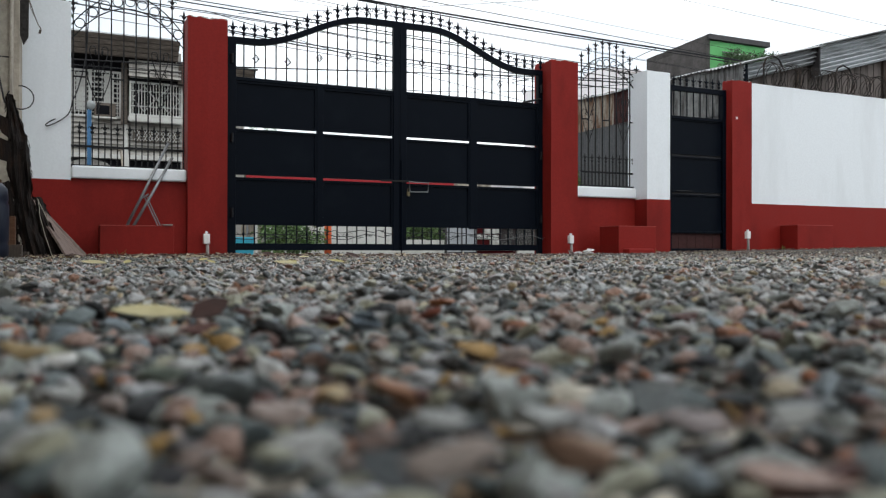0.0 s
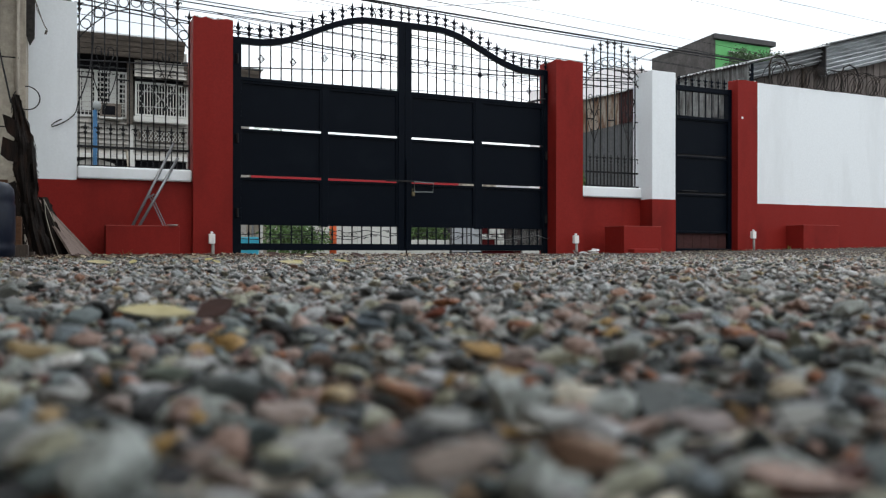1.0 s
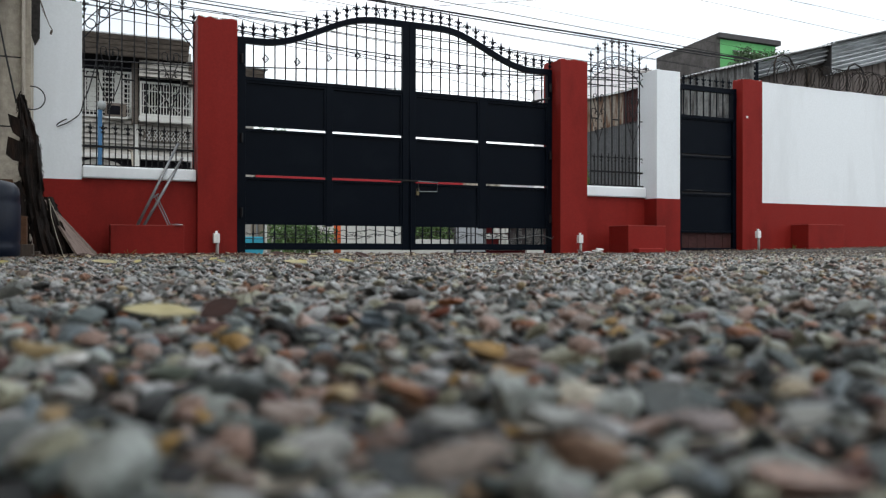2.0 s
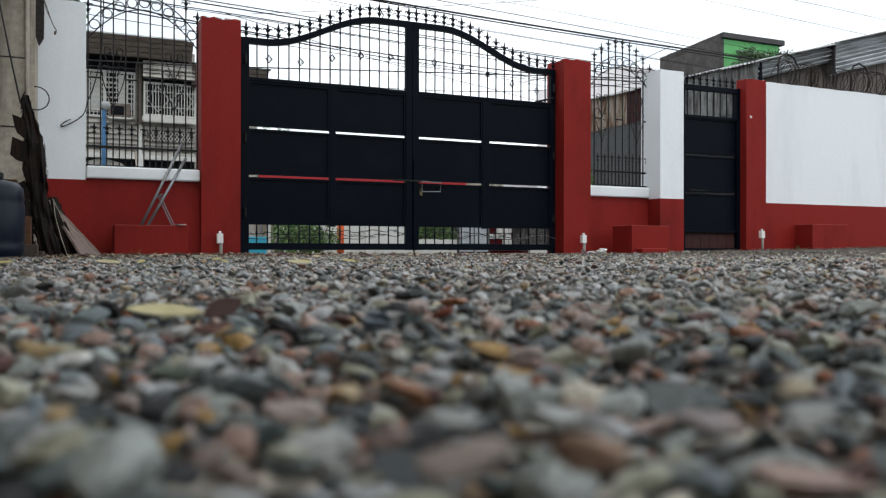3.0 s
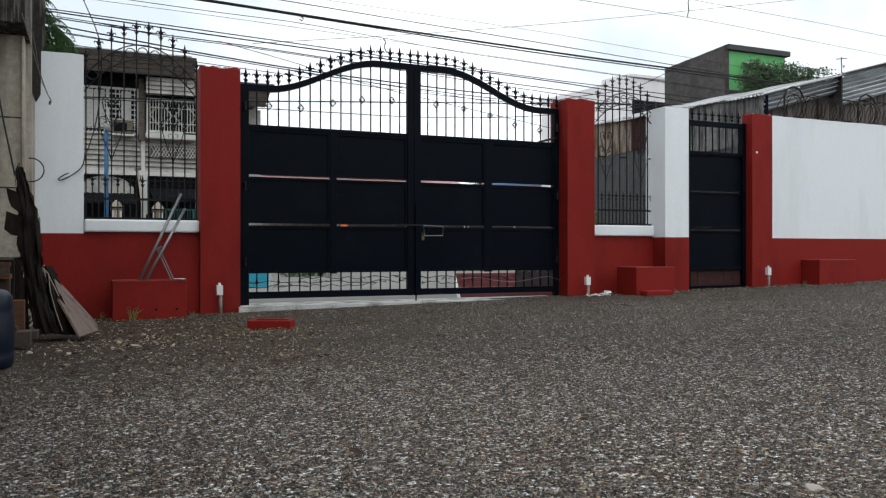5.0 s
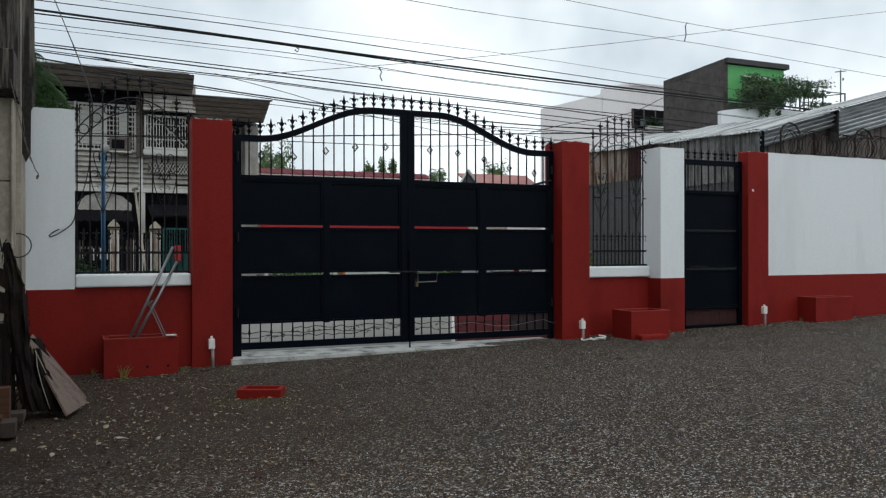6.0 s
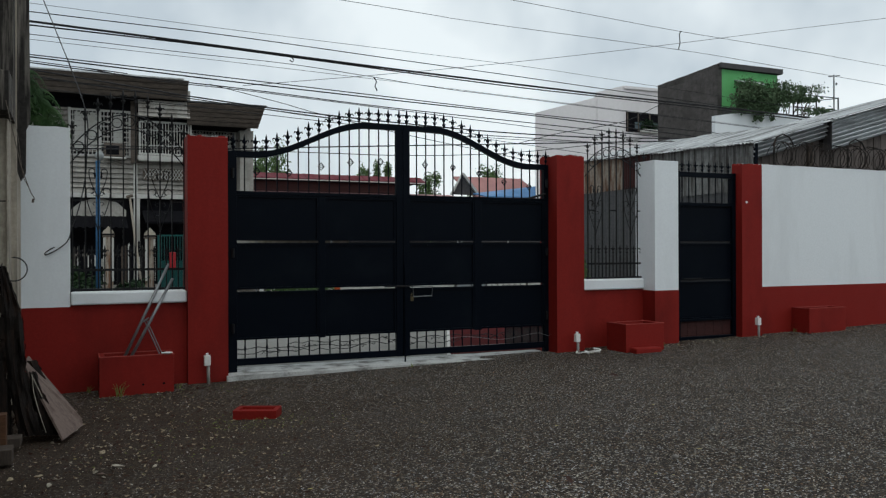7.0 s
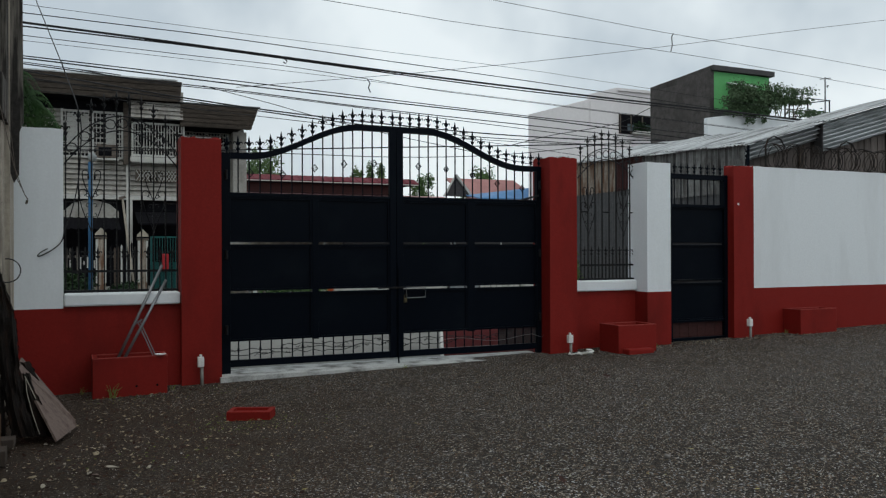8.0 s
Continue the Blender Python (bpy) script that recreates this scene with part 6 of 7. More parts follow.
for z in (0.09, 0.17, 0.25):
    part("rib", boxed(2.525, 2.875, 13.345, 13.655, z, z + 0.02), "cyan", cd)
pp = thing("pale_post", (3.1, 14.0, 0.012), "thin pale street post", "post")
part("shaft", tube(bmesh.new(), [(3.08, 14.2, 0.012), (3.08, 14.2, 0.9)], 0.035, 8), "trimw", pp)
for i, (x, y) in enumerate(((4.5, 18.6), (5.0, 19.0), (5.4, 19.4), (4.9, 20.2))):
    bush("street_bush", (x, y, 0), (0.45, 0.4, 0.5), 500, 0.12, "green potted bushes along the street edge", "bush", "leaf", 60 + i, group="street bushes")

# ---- overhead cables ----
def strand(pts, r, before=16, after=16):
    """A cable through the points, smoothed between them, drawn on past its ends by before and after metres."""
    p = [Vector(q) for q in pts]
    first, last = p[0] + (p[0] - p[1]) * (before / (p[0] - p[1]).length), p[-1] + (p[-1] - p[-2]) * (after / (p[-1] - p[-2]).length)
    p = [first] + p + [last]
    out = []
    for i in range(1, len(p) - 2):
        for k in range(8):
            t = k / 8
            a, b, c, d = p[i - 1], p[i], p[i + 1], p[i + 2]
            out.append(0.5 * (2 * b + (c - a) * t + (2 * a - 5 * b + 4 * c - d) * t * t + (3 * b - 3 * c + d - a) * t ** 3))
    out = [p[0]] + out + [p[-2], p[-1]]
    c = thing("overhead_cable", pts[0], "black overhead power and telephone cable above the street", "cable", "overhead cables")
    part("strand", tube(bmesh.new(), out, r, 5), "cable", c)


WY = 14.0             # the line of poles across the street
CABLES = (
    (0.004, ((-0.45, 5.09), (2.85, 4.998), (5.39, 4.947), (8.45, 4.876), (11.32, 4.747))),
    (0.008, ((-0.45, 4.961), (2.39, 4.905), (5.38, 4.783), (7.70, 4.690), (11.32, 4.533))),
    (0.019, ((-0.45, 4.815), (1.94, 4.730), (5.38, 4.600), (9.49, 4.485), (13.0, 4.421))),
    (0.012, ((-0.45, 4.757), (1.94, 4.706), (4.02, 4.624), (7.70, 4.478), (11.3, 4.400))),
    (0.006, ((-0.45, 4.618), (1.94, 4.550), (3.52, 4.520), (5.06, 4.420), (6.50, 4.318), (8.96, 4.226))),
    (0.004, ((-0.45, 4.540), (2.39, 4.471), (5.38, 4.375), (7.69, 4.290))),
    (0.009, ((-0.45, 4.309), (2.39, 4.205), (5.38, 4.085), (8.44, 3.969), (11.32, 3.893))),
    (0.011, ((-0.45, 4.274), (2.39, 4.148), (5.38, 4.038), (8.44, 3.936), (11.32, 3.798))),
    (0.009, ((-0.45, 4.188), (0.98, 4.101), (2.85, 4.029), (5.38, 3.895), (9.49, 3.753))),
    (0.007, ((-0.45, 4.215), (0.30, 4.170), (1.30, 4.062), (2.85, 4.005), (5.38, 3.870))),
    (0.012, ((-0.45, 4.085), (1.84, 3.850), (4.02, 3.695), (7.09, 3.583), (9.49, 3.582), (11.03, 3.640))),
    (0.008, ((1.84, 3.813), (4.02, 3.646), (7.09, 3.508), (9.49, 3.491))),
    (0.006, ((2.39, 4.031), (3.33, 3.853), (4.02, 3.705), (5.38, 3.466), (7.09, 3.220)), 0.2, 2),
    (0.006, ((3.09, 3.626), (5.38, 3.507), (7.69, 3.454), (11.0, 3.49))),
    (0.005, ((3.10, 3.72), (5.38, 3.56), (7.69, 3.40), (10.0, 3.22)), 4, 0.2),
    (0.007, ((2.75, 3.005), (5.38, 3.036), (7.08, 3.124), (8.44, 3.261), (10.45, 3.545), (11.03, 3.640)), 16, 0.05),
    (0.0048, ((3.33, 4.181), (6.50, 4.697), (10.32, 5.398), (15.0, 6.322), (18.11, 6.926)), 0.6, 16),
    (0.0052, ((4.64, 5.725), (7.04, 5.639), (11.92, 5.575), (15.0, 5.458), (18.1, 5.330))),
    (0.0052, ((8.07, 6.137), (11.92, 5.972), (15.9, 5.877), (18.1, 5.798))),
    (0.007, ((8.32, 3.465), (8.96, 3.633), (10.46, 3.947), (11.32, 4.320)), 0.3, 0.3),
)
for radius, way, *ends in CABLES:
    strand([(x, WY, z) for x, z in way], radius, *ends)
strand([(0.12, 12.5, 2.738), (1.66, 12.5, 2.80), (4.0, 12.5, 2.95)], 0.010)
strand([(-0.155, 11.0, 4.308), (0.115, 9.77, 3.36), (0.283, 9.006, 2.70), (0.288, 9.004, 2.30), (0.262, 9.0, 1.98), (0.20, 8.90, 1.70), (0.15, 8.85, 1.56)], 0.006, 16, 0.02)
CLIPS = (((11.984, 5.979), (11.93, 5.90), (11.95, 5.72), (11.907, 5.574)), ((3.545, 4.645), (3.60, 4.60), (3.574, 4.555), (3.53, 4.585)), ((5.05, 4.42), (5.10, 4.34), (5.07, 4.26), (5.11, 4.18)))
for way in CLIPS:
    d = thing("cable_clip", (way[0][0], WY, way[0][1]), "small drop-wire clip on the cable", "clip", "cable clips")
    part("hook", tube(bmesh.new(), [(x, WY - 0.012, z) for x, z in way], 0.011, 5), "cable", d)


# ---- loose stones: a full bed near the low viewpoint, thinning with distance ----
def ico(level):
    """A ball of 20 or 80 triangles, or at level 0 the upper half of an eight-sided stone, whose lower half is buried."""
    bm = bmesh.new()
    if level:
        bmesh.ops.create_icosphere(bm, subdivisions=level, radius=1.0)
    else:
        vs = [bm.verts.new(p) for p in ((0.95, 0.1, -0.4), (0, 1, -0.4), (-1, 0.15, -0.4), (-0.1, -1, -0.4), (0.1, 0.05, 0.85))]
        for i in range(4):
            bm.faces.new((vs[i], vs[(i + 1) % 4], vs[4]))
        bm.verts.index_update()
    v = np.array([q.co[:] for q in bm.verts])
    f = np.array([[q.index for q in face.verts] for face in bm.faces])
    bm.free()
    return v, f


def pebble_shape(level, seed):
    """A worn stone: a lumpy flattened ball of unit size."""
    v, f = ico(level)
    rng = np.random.RandomState(seed)
    w = np.zeros(len(v))
    for _ in range(6):
        d = rng.normal(size=3)
        d /= np.linalg.norm(d)
        w += rng.uniform(0.04, 0.12) * np.sin(rng.uniform(1.2, 2.6) * (v @ d) + rng.uniform(0, 6))
    for _ in range(16):
        d = rng.normal(size=3)
        d /= np.linalg.norm(d)
        h = rng.uniform(0.34, 0.78)
        over = np.maximum(0, v @ d - h)
        v = v - over[:, None] * d * 0.95
    return v * (1 + w)[:, None] * np.array([1.0, rng.uniform(0.62, 0.95), rng.uniform(0.33, 0.58)]), f


def scatter(xy, size, level, seed, sink):
    """Vertices and triangles of stones at the places xy, of the half-lengths size."""
    rng = np.random.RandomState(seed)
    shapes = [pebble_shape(level, seed * 10 + i) for i in range(7)]
    nv, nf = len(shapes[0][0]), len(shapes[0][1])
    k = len(xy)
    base = np.array([s[0] for s in shapes])[rng.randint(0, 7, k)] * size[:, None, None]
    a, t1, t2 = rng.uniform(0, 2 * np.pi, k), rng.normal(0, 0.25, k), rng.normal(0, 0.25, k)
    def turn(p, ang, i, j):
        c, s = np.cos(ang)[:, None], np.sin(ang)[:, None]
        pi, pj = p[:, :, i].copy(), p[:, :, j].copy()
        p[:, :, i], p[:, :, j] = c * pi - s * pj, s * pi + c * pj
    turn(base, t1, 1, 2)
    turn(base, t2, 0, 2)
    turn(base, a, 0, 1)
    z = np.array([ground_z(x, y) for x, y in xy]) - sink * size + rng.normal(0, 0.36, k) * size
    base[:, :, 0] += xy[:, 0:1]
    base[:, :, 1] += xy[:, 1:2]
    base[:, :, 2] += z[:, None]
    faces = shapes[0][1][None] + (np.arange(k) * nv)[:, None, None]
    return base.reshape(-1, 3), faces.reshape(-1, 3)


def mesh_from(name, v, f, material, smooth=True):
    me = bpy.data.meshes.new(name)
    me.vertices.add(len(v))
    me.vertices.foreach_set("co", v.astype(np.float32).ravel())
    me.loops.add(len(f) * 3)
    me.loops.foreach_set("vertex_index", f.astype(np.int32).ravel())
    me.polygons.add(len(f))
    me.polygons.foreach_set("loop_start", np.arange(0, len(f) * 3, 3, dtype=np.int32))
    me.polygons.foreach_set("loop_total", np.full(len(f), 3, dtype=np.int32))
    me.polygons.foreach_set("use_smooth", np.full(len(f), smooth, dtype=bool) if isinstance(smooth, bool) else smooth)
    me.materials.append(material)
    me.update(calc_edges=True)
    me.validate()
    return me


def jittered(step, r0, r1, a0, a1, seed, soft=6.0):
    """Places on a shaken grid in a sector of the yard: radii r0 to r1 round (0, 0), directions a0 to a1 in degrees from +y, thinning out over soft degrees."""
    rng = np.random.RandomState(seed)
    n = int(2 * r1 / step) + 2
    g = (np.arange(n) - n / 2) * step
    x, y = np.meshgrid(g, g)
    p = np.stack([x.ravel(), y.ravel()], 1) + rng.uniform(-0.55, 0.55, (n * n, 2)) * step
    r = np.hypot(p[:, 0], p[:, 1])
    a = np.degrees(np.arctan2(p[:, 0], p[:, 1]))
    past = np.maximum(np.maximum(a0 - a, a - a1), 0) / soft
    return p[(r > r0) & (r <= r1) & (p[:, 1] < 8.7) & (rng.uniform(size=len(p)) > past)]


def sizes(k, seed, mean):
    return np.random.RandomState(seed).lognormal(math.log(mean), 0.50, k).clip(mean * 0.45, mean * 2.4)


near = jittered(0.0052, 0.115, 0.42, -10, 64, 21)
near = near[np.argsort(np.hypot(near[:, 0], near[:, 1]))]
# stones that stand out: place, half length, colour
STANDOUT = ((0.0592, 0.2165, 0.0034, (0.74, 0.73, 0.70), "small white rounded stone"), (0.0520, 0.2320, 0.0050, (0.25, 0.18, 0.09), "flat tan stone"),
            (0.0950, 0.1660, 0.0056, (0.30, 0.145, 0.08), "rounded orange-brown stone"), (0.097, 0.131, 0.0062, (0.33, 0.215, 0.155), "rounded brown stone"),
            (0.086, 0.133, 0.0054, (0.27, 0.22, 0.19), "rounded purplish brown stone"), 
            
            (0.125, 0.264, 0.0066, (0.13, 0.17, 0.20), "flat blue-grey stone"),
            (0.148, 0.275, 0.0050, (0.17, 0.05, 0.03), "flat brick-red stone"), 
            (0.127, 0.136, 0.0050, (0.30, 0.30, 0.28), "rounded grey stone"),
            
            (0.180, 0.378, 0.0046, (0.46, 0.45, 0.41), "small white flat stone"), (0.354, 0.371, 0.0035, (0.45, 0.44, 0.41), "small white stone"),
            (0.070, 1.319, 0.010, (0.50, 0.48, 0.45), "small white flat stone"), (0.095, 1.299, 0.011, (0.52, 0.50, 0.47), "small white flat stone"), (0.497, 2.079, 0.012, (0.48, 0.46, 0.43), "small pale stone"), (0.306, 1.542, 0.009, (0.48, 0.46, 0.43), "small pale stone"), (0.649, 1.591, 0.010, (0.46, 0.44, 0.41), "small pale stone"), (1.672, 1.528, 0.030, (0.42, 0.37, 0.33), "large flat pale stone"), (1.085, 1.252, 0.012, (0.50, 0.48, 0.45), "small pale stone"), (0.84, 1.734, 0.011, (0.50, 0.48, 0.45), "small white stone"),
            (3.47, 4.04, 0.040, (0.26, 0.25, 0.235), "flat grey stone"), (2.0, 5.65, 0.035, (0.11, 0.105, 0.10), "flat grey stone"),
            (0.0649, 0.1389, 0.0030, (0.022, 0.022, 0.024), "rounded dark stone"), (0.0618, 0.1534, 0.0027, (0.026, 0.026, 0.028), "rounded dark stone"),
            (0.0606, 0.1950, 0.0026, (0.045, 0.042, 0.042), "rounded dark stone"), (0.0954, 0.1901, 0.0023, (0.030, 0.020, 0.016), "dark rust stone"),
            (0.1451, 0.1695, 0.0041, (0.028, 0.030, 0.034), "rounded dark stone"), (0.0893, 0.1297, 0.0022, (0.03, 0.03, 0.03), "rounded dark stone"),
            (0.0824, 0.1534, 0.0026, (0.05, 0.06, 0.075), "dark blue-grey stone"), (0.1367, 0.1465, 0.0033, (0.48, 0.41, 0.30), "rounded cream stone"),
            (0.1122, 0.1557, 0.0037, (0.46, 0.42, 0.34), "rounded cream stone"), (0.0870, 0.1672, 0.0026, (0.42, 0.33, 0.21), "rounded buff stone"),
            (0.0679, 0.1450, 0.0031, (0.30, 0.23, 0.20), "flat beige stone"), (0.0557, 0.1672, 0.0028, (0.36, 0.25, 0.13), "flat tan stone"),
            (0.1122, 0.1649, 0.0024, (0.24, 0.085, 0.04), "small rust-brown stone"), (0.1328, 0.1381, 0.0040, (0.19, 0.215, 0.235), "flat blue-grey stone"),
            (0.1153, 0.1381, 0.0041, (0.34, 0.295, 0.29), "flat mauve stone"), (0.0832, 0.1435, 0.0031, (0.19, 0.135, 0.115), "rounded brown stone"),
            (0.1031, 0.1458, 0.0048, (0.38, 0.385, 0.365), "flat pale grey stone"), (0.0931, 0.1473, 0.0035, (0.33, 0.335, 0.32), "flat pale grey stone"),
            (0.0695, 0.1924, 0.0048, (0.17, 0.20, 0.165), "flat greenish grey stone"), (0.1199, 0.2496, 0.0051, (0.17, 0.21, 0.25), "flat blue-grey stone"))
for cx, cy, half, _, _ in STANDOUT:
    near = near[np.hypot(near[:, 0] - cx, near[:, 1] - cy) > 0.8 * half]
size_near = sizes(len(near), 22, 0.0042).clip(0, 0.0078)
SINGLE = 300
singles, single_size = near[:SINGLE], size_near[:SINGLE]
v1, f1 = scatter(near[SINGLE:], size_near[SINGLE:], 2, 3, 0.5)
tagged(new("gravel", mesh_from("gravel", v1, f1, M["pebble"], np.repeat(np.random.RandomState(61).uniform(size=len(f1) // 80) < 0.22, 80))), "loose bed of small worn grey, tan and brown river stones", "gravel", kind="stuff")
low = jittered(0.0062, 0.42, 1.5, -7, 57, 14, 16.0)
v2, f2 = scatter(low, sizes(len(low), 15, 0.0038), 1, 16, 0.45)
tagged(new("gravel", mesh_from("gravel", v2, f2, M["pebble_mixed"], np.repeat(np.random.RandomState(62).uniform(size=len(f2) // 20) < 0.12, 20))), "loose bed of small worn grey, tan and brown river stones", "gravel", kind="stuff")
mid = jittered(0.0085, 1.5, 4.4, -6, 55, 4, 16.0)
reach = np.hypot(mid[:, 0], mid[:, 1])
fade = np.random.RandomState(44).uniform(size=len(mid))
keep = fade > (reach - 2.2) / 2.2
mid, reach = mid[keep], reach[keep]
size_mid = sizes(len(mid), 5, 0.0045)
v3, f3 = scatter(mid[reach < 2.1], size_mid[reach < 2.1], 1, 6, 0.45)
v4, f4 = scatter(mid[reach >= 2.1], size_mid[reach >= 2.1], 0, 26, 0.4)
tagged(new("gravel", mesh_from("gravel", np.concatenate([v3, v4]), np.concatenate([f3, f4 + len(v3)]), M["pebble_grey"], False)), "loose bed of small grey and purplish brown river stones", "gravel", kind="stuff")
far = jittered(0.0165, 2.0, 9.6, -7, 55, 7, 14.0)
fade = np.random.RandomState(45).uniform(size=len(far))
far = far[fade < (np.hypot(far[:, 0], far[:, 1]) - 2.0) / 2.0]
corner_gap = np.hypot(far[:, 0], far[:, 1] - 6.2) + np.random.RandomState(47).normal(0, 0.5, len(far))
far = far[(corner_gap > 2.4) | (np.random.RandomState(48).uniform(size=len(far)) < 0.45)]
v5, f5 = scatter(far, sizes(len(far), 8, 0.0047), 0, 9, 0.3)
# the rest of the yard, more thinly
spare = jittered(0.030, 0.25, 5.5, -180, 180, 31)
bearing, reach = np.degrees(np.arctan2(spare[:, 0], spare[:, 1])), np.hypot(spare[:, 0], spare[:, 1])
spare = spare[((bearing < -7) | (bearing > 56)) & (spare[:, 0] > -1.1) & (np.random.RandomState(46).uniform(size=len(spare)) > (reach - 1.5) / 4.0)]
v6, f6 = scatter(spare, sizes(len(spare), 32, 0.0058), 0, 33, 0.3)
tagged(new("gravel", mesh_from("gravel", v6, f6, M["pebble_grey"], False)), "loose small grey and brown stones scattered over the yard", "gravel", kind="stuff")
tagged(new("gravel", mesh_from("gravel", v5, f5, M["pebble_far"], False)), "brown-grey gravel with pale specks, soil and crevice shade in its colour", "gravel", kind="stuff")

shapes = [pebble_shape(2, 500 + i) for i in range(10)]
meshes = [mesh_from("pebble", s[0], s[1], M["pebble_single"]) for s in shapes]
rng = np.random.RandomState(12)
for (x, y), s in zip(singles, single_size):
    ob = new("pebble", meshes[rng.randint(10)])
    ob.parent = ground
    ob.matrix_basis = Matrix.LocRotScale((x, y, ground_z(x, y) - 0.55 * s), Euler((rng.normal(0, 0.4), rng.normal(0, 0.4), rng.uniform(0, 6.3))), (s, s, s))

# stones and leaves that stand out
def stone_colour(name, col):
    M[name] = surf(name, col, fine=500, coarse=90, vary=0.3, rough=0.6, bump=0.3, depth=0.0006)
    return M[name]


for i, (x, y, s, col, label) in enumerate(STANDOUT):
    col_mat = stone_colour("stone_%s" % label.replace(" ", "_"), col)
    v_, f_ = pebble_shape(3, 900 + i)
    st = new("loose_stone", mesh_from("loose_stone", v_, f_, col_mat))
    st.matrix_basis = Matrix.LocRotScale((x, y, ground_z(x, y) + (0.0050 - 0.15 * s if s < 0.01 else 0.001 - 0.15 * s)), Euler((0.15, -0.1, 0.9 * i)), (s, s, s * 0.85))
    tagged(st, label + " lying on the gravel", "stone", "standout stones")


def fallen_leaf(x, y, length, turn, mat, label, lift=0.002, tilt=0.0):
    bm = bmesh.new()
    c, s = math.cos(turn), math.sin(turn)
    z = ground_z(x, y) + lift
    rim = []
    for i in range(9):
        t = i / 8
        w = length * 0.22 * math.sin(math.pi * t) ** 0.8
        rim.append((t, w))
    def at(t, w, dz=0.0):
        a = (t - 0.5) * length
        return (x + a * c - w * s, y + a * s + w * c, z + 0.10 * length * (0.5 - t) ** 2 + 0.18 * abs(w) + tilt * (a * s + w * c) + dz)
    for dz in (0.0, -0.0004):
        ring = [[bm.verts.new(at(t, q * w, dz)) for q in (-1, 0, 1)] for t, w in rim]
        for a, b in zip(ring, ring[1:]):
            for j in range(2):
                try:
                    bm.faces.new((a[j], a[j + 1], b[j + 1], b[j]))
                except ValueError:
                    pass
    lf = thing("fallen_leaf", (x, y, z), label, "leaf", "fallen leaves")
    part("blade", bm, mat, lf)


fallen_leaf(0.080, 0.309, 0.021, -0.25, "paleleaf", "pale yellow dry leaf lying on the gravel", 0.0045, 0.28)
fallen_leaf(0.0955, 0.309, 0.013, 0.4, "brownleaf", "curled dark brown leaf on the gravel", 0.005, 0.8)
for x, y, L in ((1.04, 1.46, 0.024), (0.775, 1.42, 0.030), (0.303, 1.54, 0.028), (0.063, 1.735, 0.026), (0.60, 1.95, 0.024)):
    fallen_leaf(x, y, L, 5 * x, "dryleaf", "yellow dry leaf lying on the gravel", 0.012)
for x, y, L, turn in ((0.087, 0.967, 0.026, -0.3), (0.235, 1.236, 0.018, 0.7), (0.545, 1.848, 0.024, 0.1), (0.121, 1.002, 0.015, 1.1), (0.325, 0.917, 0.019, -0.6), (0.247, 0.824, 0.024, -0.35), (-0.011, 1.027, 0.020, 0.4),
                      (0.272, 0.902, 0.016, 0.2), (0.202, 0.966, 0.013, -1.0)):
    fallen_leaf(x, y, L, turn, "dryleaf" if L < 0.022 else "paleleaf", "yellow-green dry leaf lying on the gravel", 0.009, 0.25)
for x, y, L in ((5.13, 6.95, 0.10), (2.62, 3.885, 0.065), (0.99, 4.127, 0.07), (0.798, 2.26, 0.045)):
    fallen_leaf(x, y, L, 3 * x, "brownleaf", "curled dark dead leaf on the gravel", 0.010, 0.5)
rng2 = random.Random(33)
for i in range(44):
    y = rng2.uniform(1.0, 8.2)
    x = y * math.tan(radians(rng2.uniform(0, 52)))
    fallen_leaf(x, y, rng2.uniform(0.018, 0.036), rng2.uniform(0, 6.3), rng2.choice(("dryleaf", "brownleaf", "dryleaf")), "small dry fallen leaf on the gravel", 0.004)
# pale broken chips and shells that lie singly in the corner
CHIPS = ((0.0, 5.34, 0.040), (0.286, 5.25, 0.034), (0.343, 5.87, 0.040), (0.42, 5.35, 0.042), (0.292, 6.09, 0.026), (0.611, 5.23, 0.026), (0.237, 7.18, 0.036), (0.90, 6.10, 0.022), (-0.154, 5.34, 0.036),
         (0.10, 5.20, 0.030), (0.21, 5.40, 0.032), (0.33, 5.10, 0.026), (0.52, 5.95, 0.022), (0.72, 7.10, 0.024), (0.45, 7.60, 0.028), (0.16, 5.62, 0.024), (0.55, 5.60, 0.020), (0.05, 5.05, 0.028))
for i, (x, y, half) in enumerate(CHIPS):
    v_, f_ = pebble_shape(2, 1500 + i)
    st = new("pale_chip", mesh_from("pale_chip", v_, f_, M[("tanleaf", "chip_pale")[i % 2]], False))
    st.matrix_basis = Matrix.LocRotScale((x, y, ground_z(x, y) + 0.002), Euler((0.25 * math.sin(i), 0.2 * math.cos(2 * i), 9 * x + 4 * y)), (half, half * 0.8, half * 0.45))
    tagged(st, "pale broken chip lying on the trodden soil", "rubble", "pale chips")


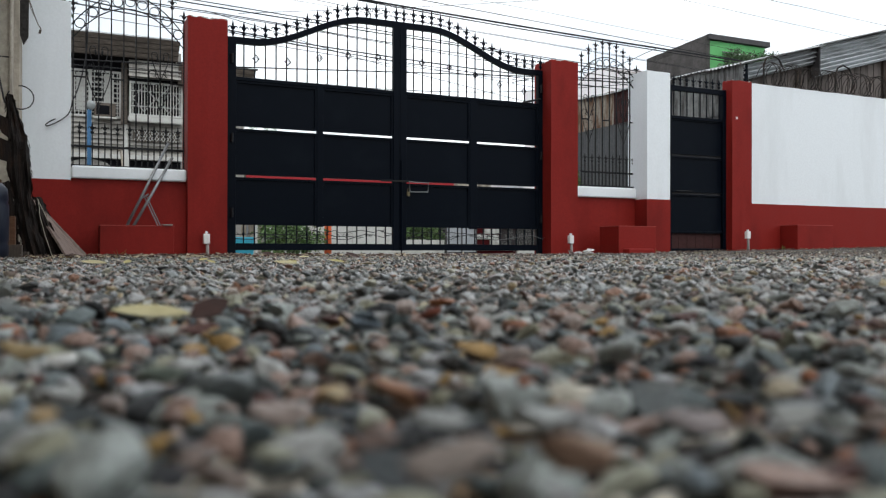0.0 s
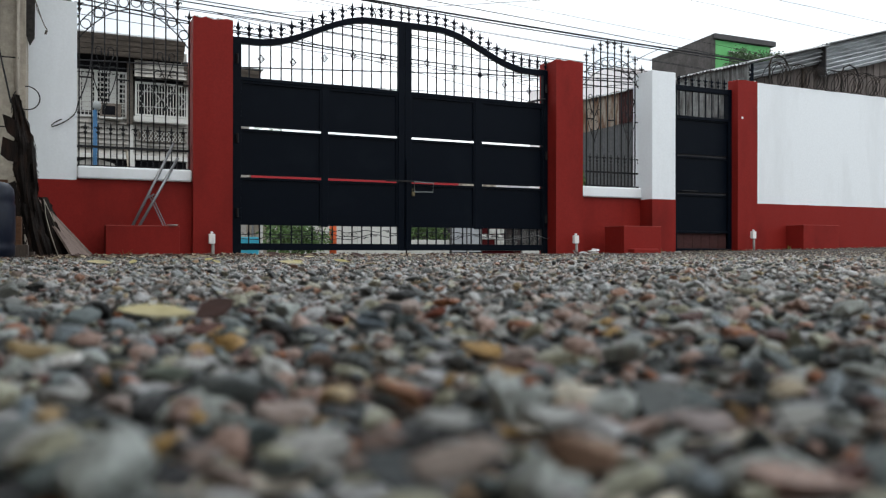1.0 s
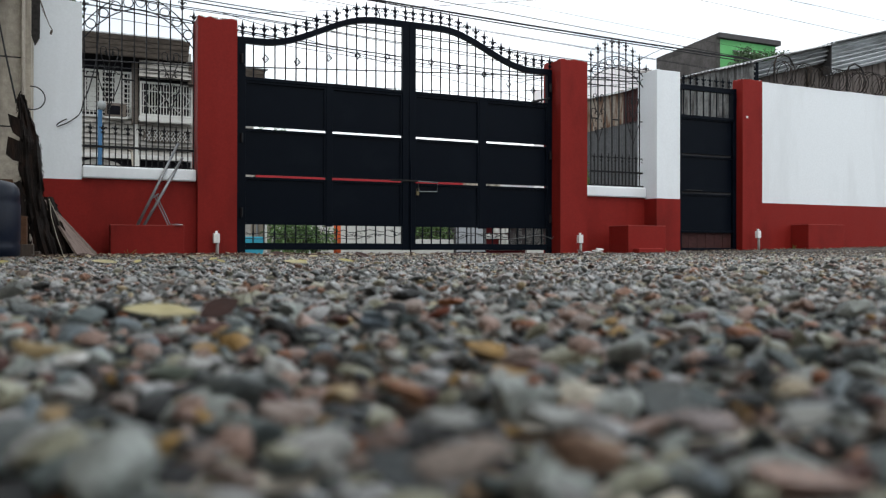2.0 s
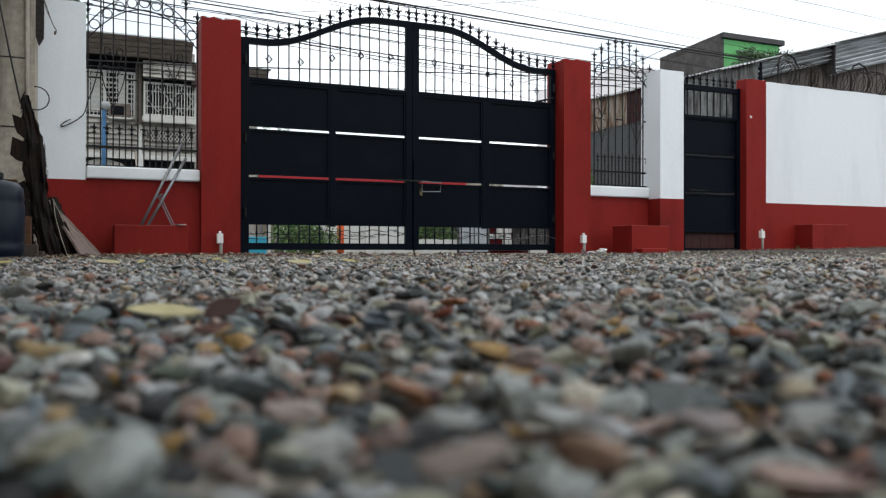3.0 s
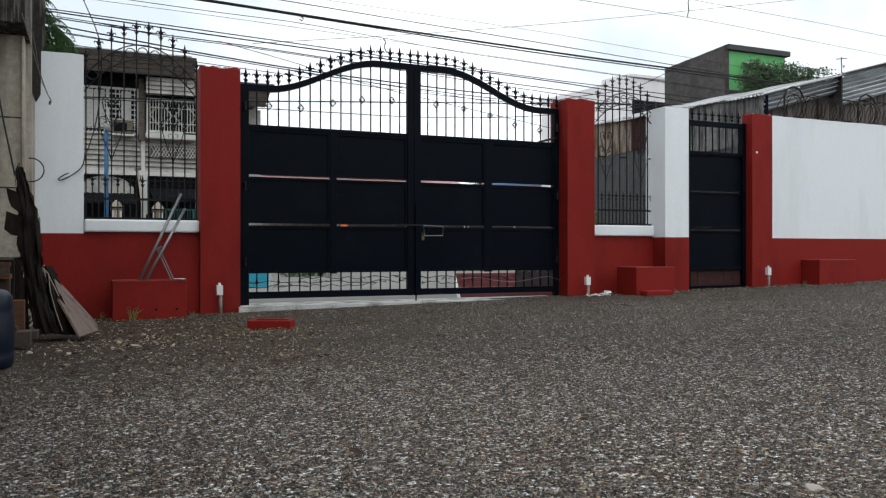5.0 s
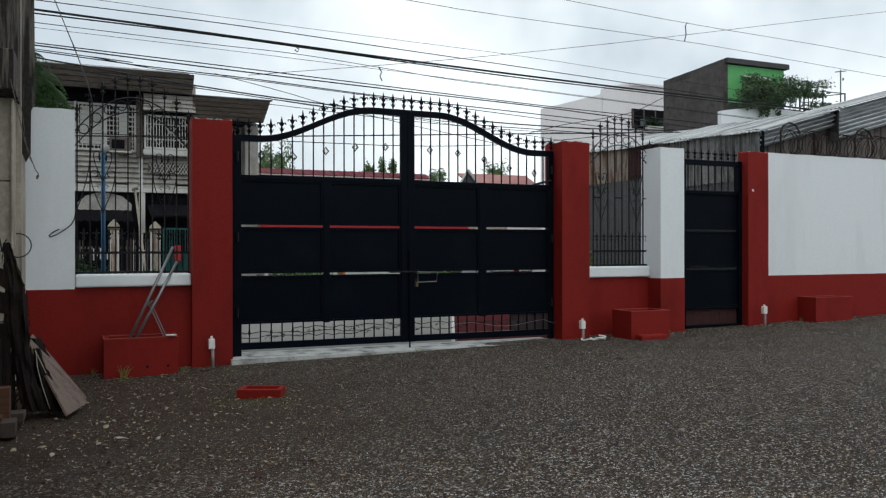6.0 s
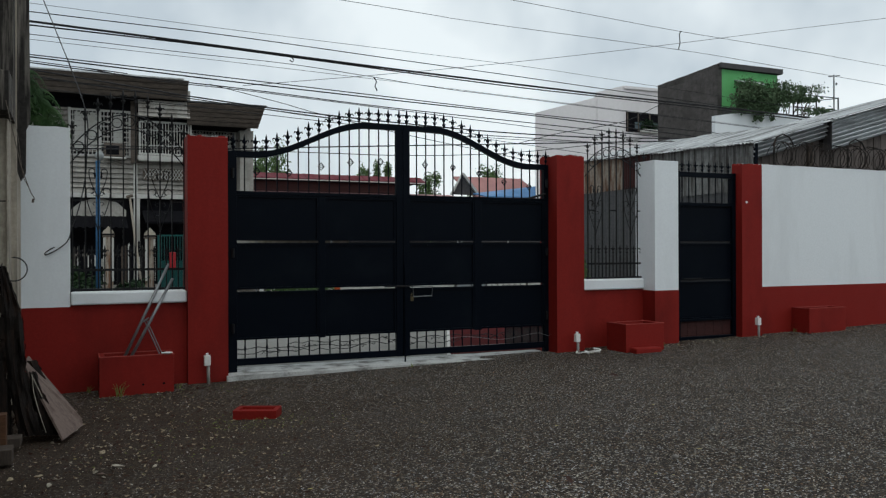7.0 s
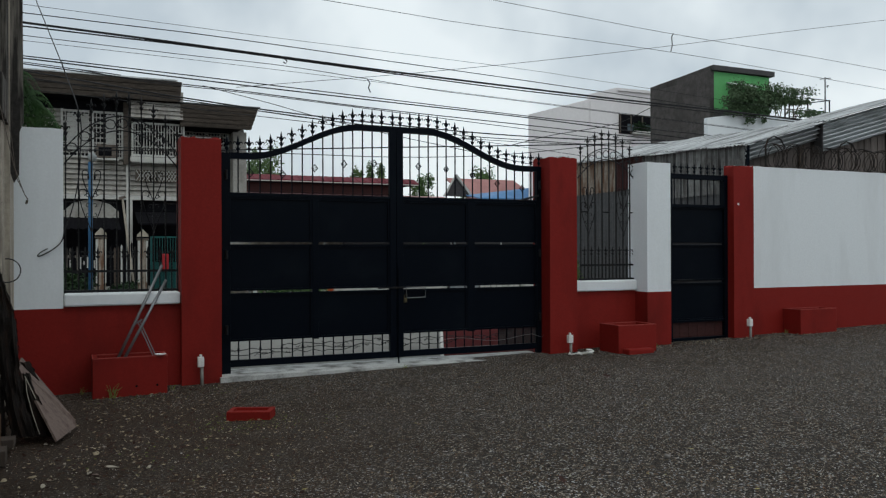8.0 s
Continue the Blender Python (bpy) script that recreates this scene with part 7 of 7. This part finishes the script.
def litter(name, places, seed, size, mat, label, category):
    """Many small curled flakes lying about as one loose scatter."""
    rng = random.Random(seed)
    bm = bmesh.new()
    for x, y in places:
        L, a = size * rng.uniform(0.5, 1.5), rng.uniform(0, 6.3)
        z = ground_z(x, y) + rng.uniform(0.001, 0.006)
        d, s_ = Vector((math.cos(a), math.sin(a), rng.uniform(-0.2, 0.3))) * L, Vector((-math.sin(a), math.cos(a), rng.uniform(-0.3, 0.3))) * L * rng.uniform(0.2, 0.5)
        p = Vector((x, y, z))
        up = Vector((0, 0, 0.22 * L))
        ring = [bm.verts.new(q) for q in (p - d * 0.5 + up, p - s_ * 0.5, p + d * 0.5 + up, p + s_ * 0.5)]
        bm.faces.new((ring[0], ring[1], ring[2]))
        bm.faces.new((ring[0], ring[2], ring[3]))
    tagged(new(name, mesh_of(name, bm, mat)), label, category, kind="stuff")


rng3 = random.Random(77)
corner = []
while len(corner) < 700:
    x, y = rng3.gauss(0.35, 0.75), rng3.uniform(4.2, 8.4)
    if -0.1 < x < 3.2 and not (x < 0.3 and y > 6.3):
        corner.append((x, y))
foot_line = [(rng3.uniform(0.2, 1.5), rng3.uniform(8.1, 8.72)) for _ in range(120)] + [(rng3.uniform(5.7, 13.0), rng3.uniform(8.42, 8.82)) for _ in range(700)]
extra = []
while len(extra) < 1100:
    x, y = rng3.gauss(0.5, 0.9), rng3.uniform(3.2, 8.35)
    if -0.1 < x < 3.6 and not (x < 0.3 and y > 6.3):
        extra.append((x, y))
litter("leaf_litter", extra[:450], 15, 0.024, "tanleaf", "pale tan leaf flakes scattered on trodden soil", "leaf litter")
litter("leaf_litter", extra[450:], 16, 0.028, "rustleaf", "red-brown leaf litter scattered on trodden soil", "leaf litter")
litter("leaf_litter", corner[:380] + foot_line[:520], 5, 0.030, "brownleaf", "dark brown leaf litter scattered on trodden soil", "leaf litter")
litter("leaf_litter", corner[380:520] + foot_line[520:], 6, 0.024, "tanleaf", "pale tan leaf flakes scattered on trodden soil", "leaf litter")
green = [(1.45 + rng3.gauss(0, 0.28), 6.5 + rng3.gauss(0, 0.22)) for _ in range(220)] + [(rng3.uniform(0.3, 1.7), rng3.uniform(8.0, 8.5)) for _ in range(110)] + [(rng3.gauss(0.7, 0.3), rng3.gauss(5.5, 0.3)) for _ in range(60)]
litter("weed_sprouts", green, 8, 0.016, "grass", "tiny yellow-green weed sprouts between the stones", "weeds")
# rubble near the corner
for i in range(110):
    y = rng2.uniform(4.4, 8.3)
    x = 0.35 + rng2.gauss(0, 0.45) + 0.06 * (y - 6)
    if x < 0.02 and y > 5.4:
        x = 0.25 + rng2.uniform(0, 0.4)
    s = rng2.uniform(0.006, 0.018) if i % 9 else rng2.uniform(0.020, 0.032)
    v_, f_ = pebble_shape(1 if i % 9 else 2, 1200 + i)
    st = new("rubble_stone", mesh_from("rubble_stone", v_, f_, M[("wood", "wood_pale", "beige_old", "dark_old")[i % 4]]))
    st.matrix_basis = Matrix.LocRotScale((x, y, ground_z(x, y) + 0.001), Euler((rng2.uniform(-0.3, 0.3), rng2.uniform(-0.3, 0.3), rng2.uniform(0, 6))), (s, s, s * 0.7))
    tagged(st, "small broken chunk of rubble on the trodden soil", "rubble", "rubble stones")
# stones and crumbs thrown up against the foot of the long wall and the pier
for i in range(90):
    x = rng2.uniform(6.9, 12.6)
    y = 8.86 - abs(rng2.gauss(0, 0.13)) if x > 8.95 else 8.68 - abs(rng2.gauss(0, 0.12))
    if 9.6 < x < 10.4:
        y -= 0.30
    half = rng2.uniform(0.008, 0.020)
    v_, f_ = pebble_shape(1, 1700 + i)
    st = new("rubble_stone", mesh_from("rubble_stone", v_, f_, M[("dark_old", "chip_pale", "wood", "beige_old")[i % 4]]))
    st.matrix_basis = Matrix.LocRotScale((x, y, ground_z(x, y) + 0.003), Euler((rng2.uniform(-0.3, 0.3), rng2.uniform(-0.3, 0.3), rng2.uniform(0, 6))), (half, half, half * 0.7))
    tagged(st, "small stone lying at the foot of the red wall", "rubble", "rubble stones")
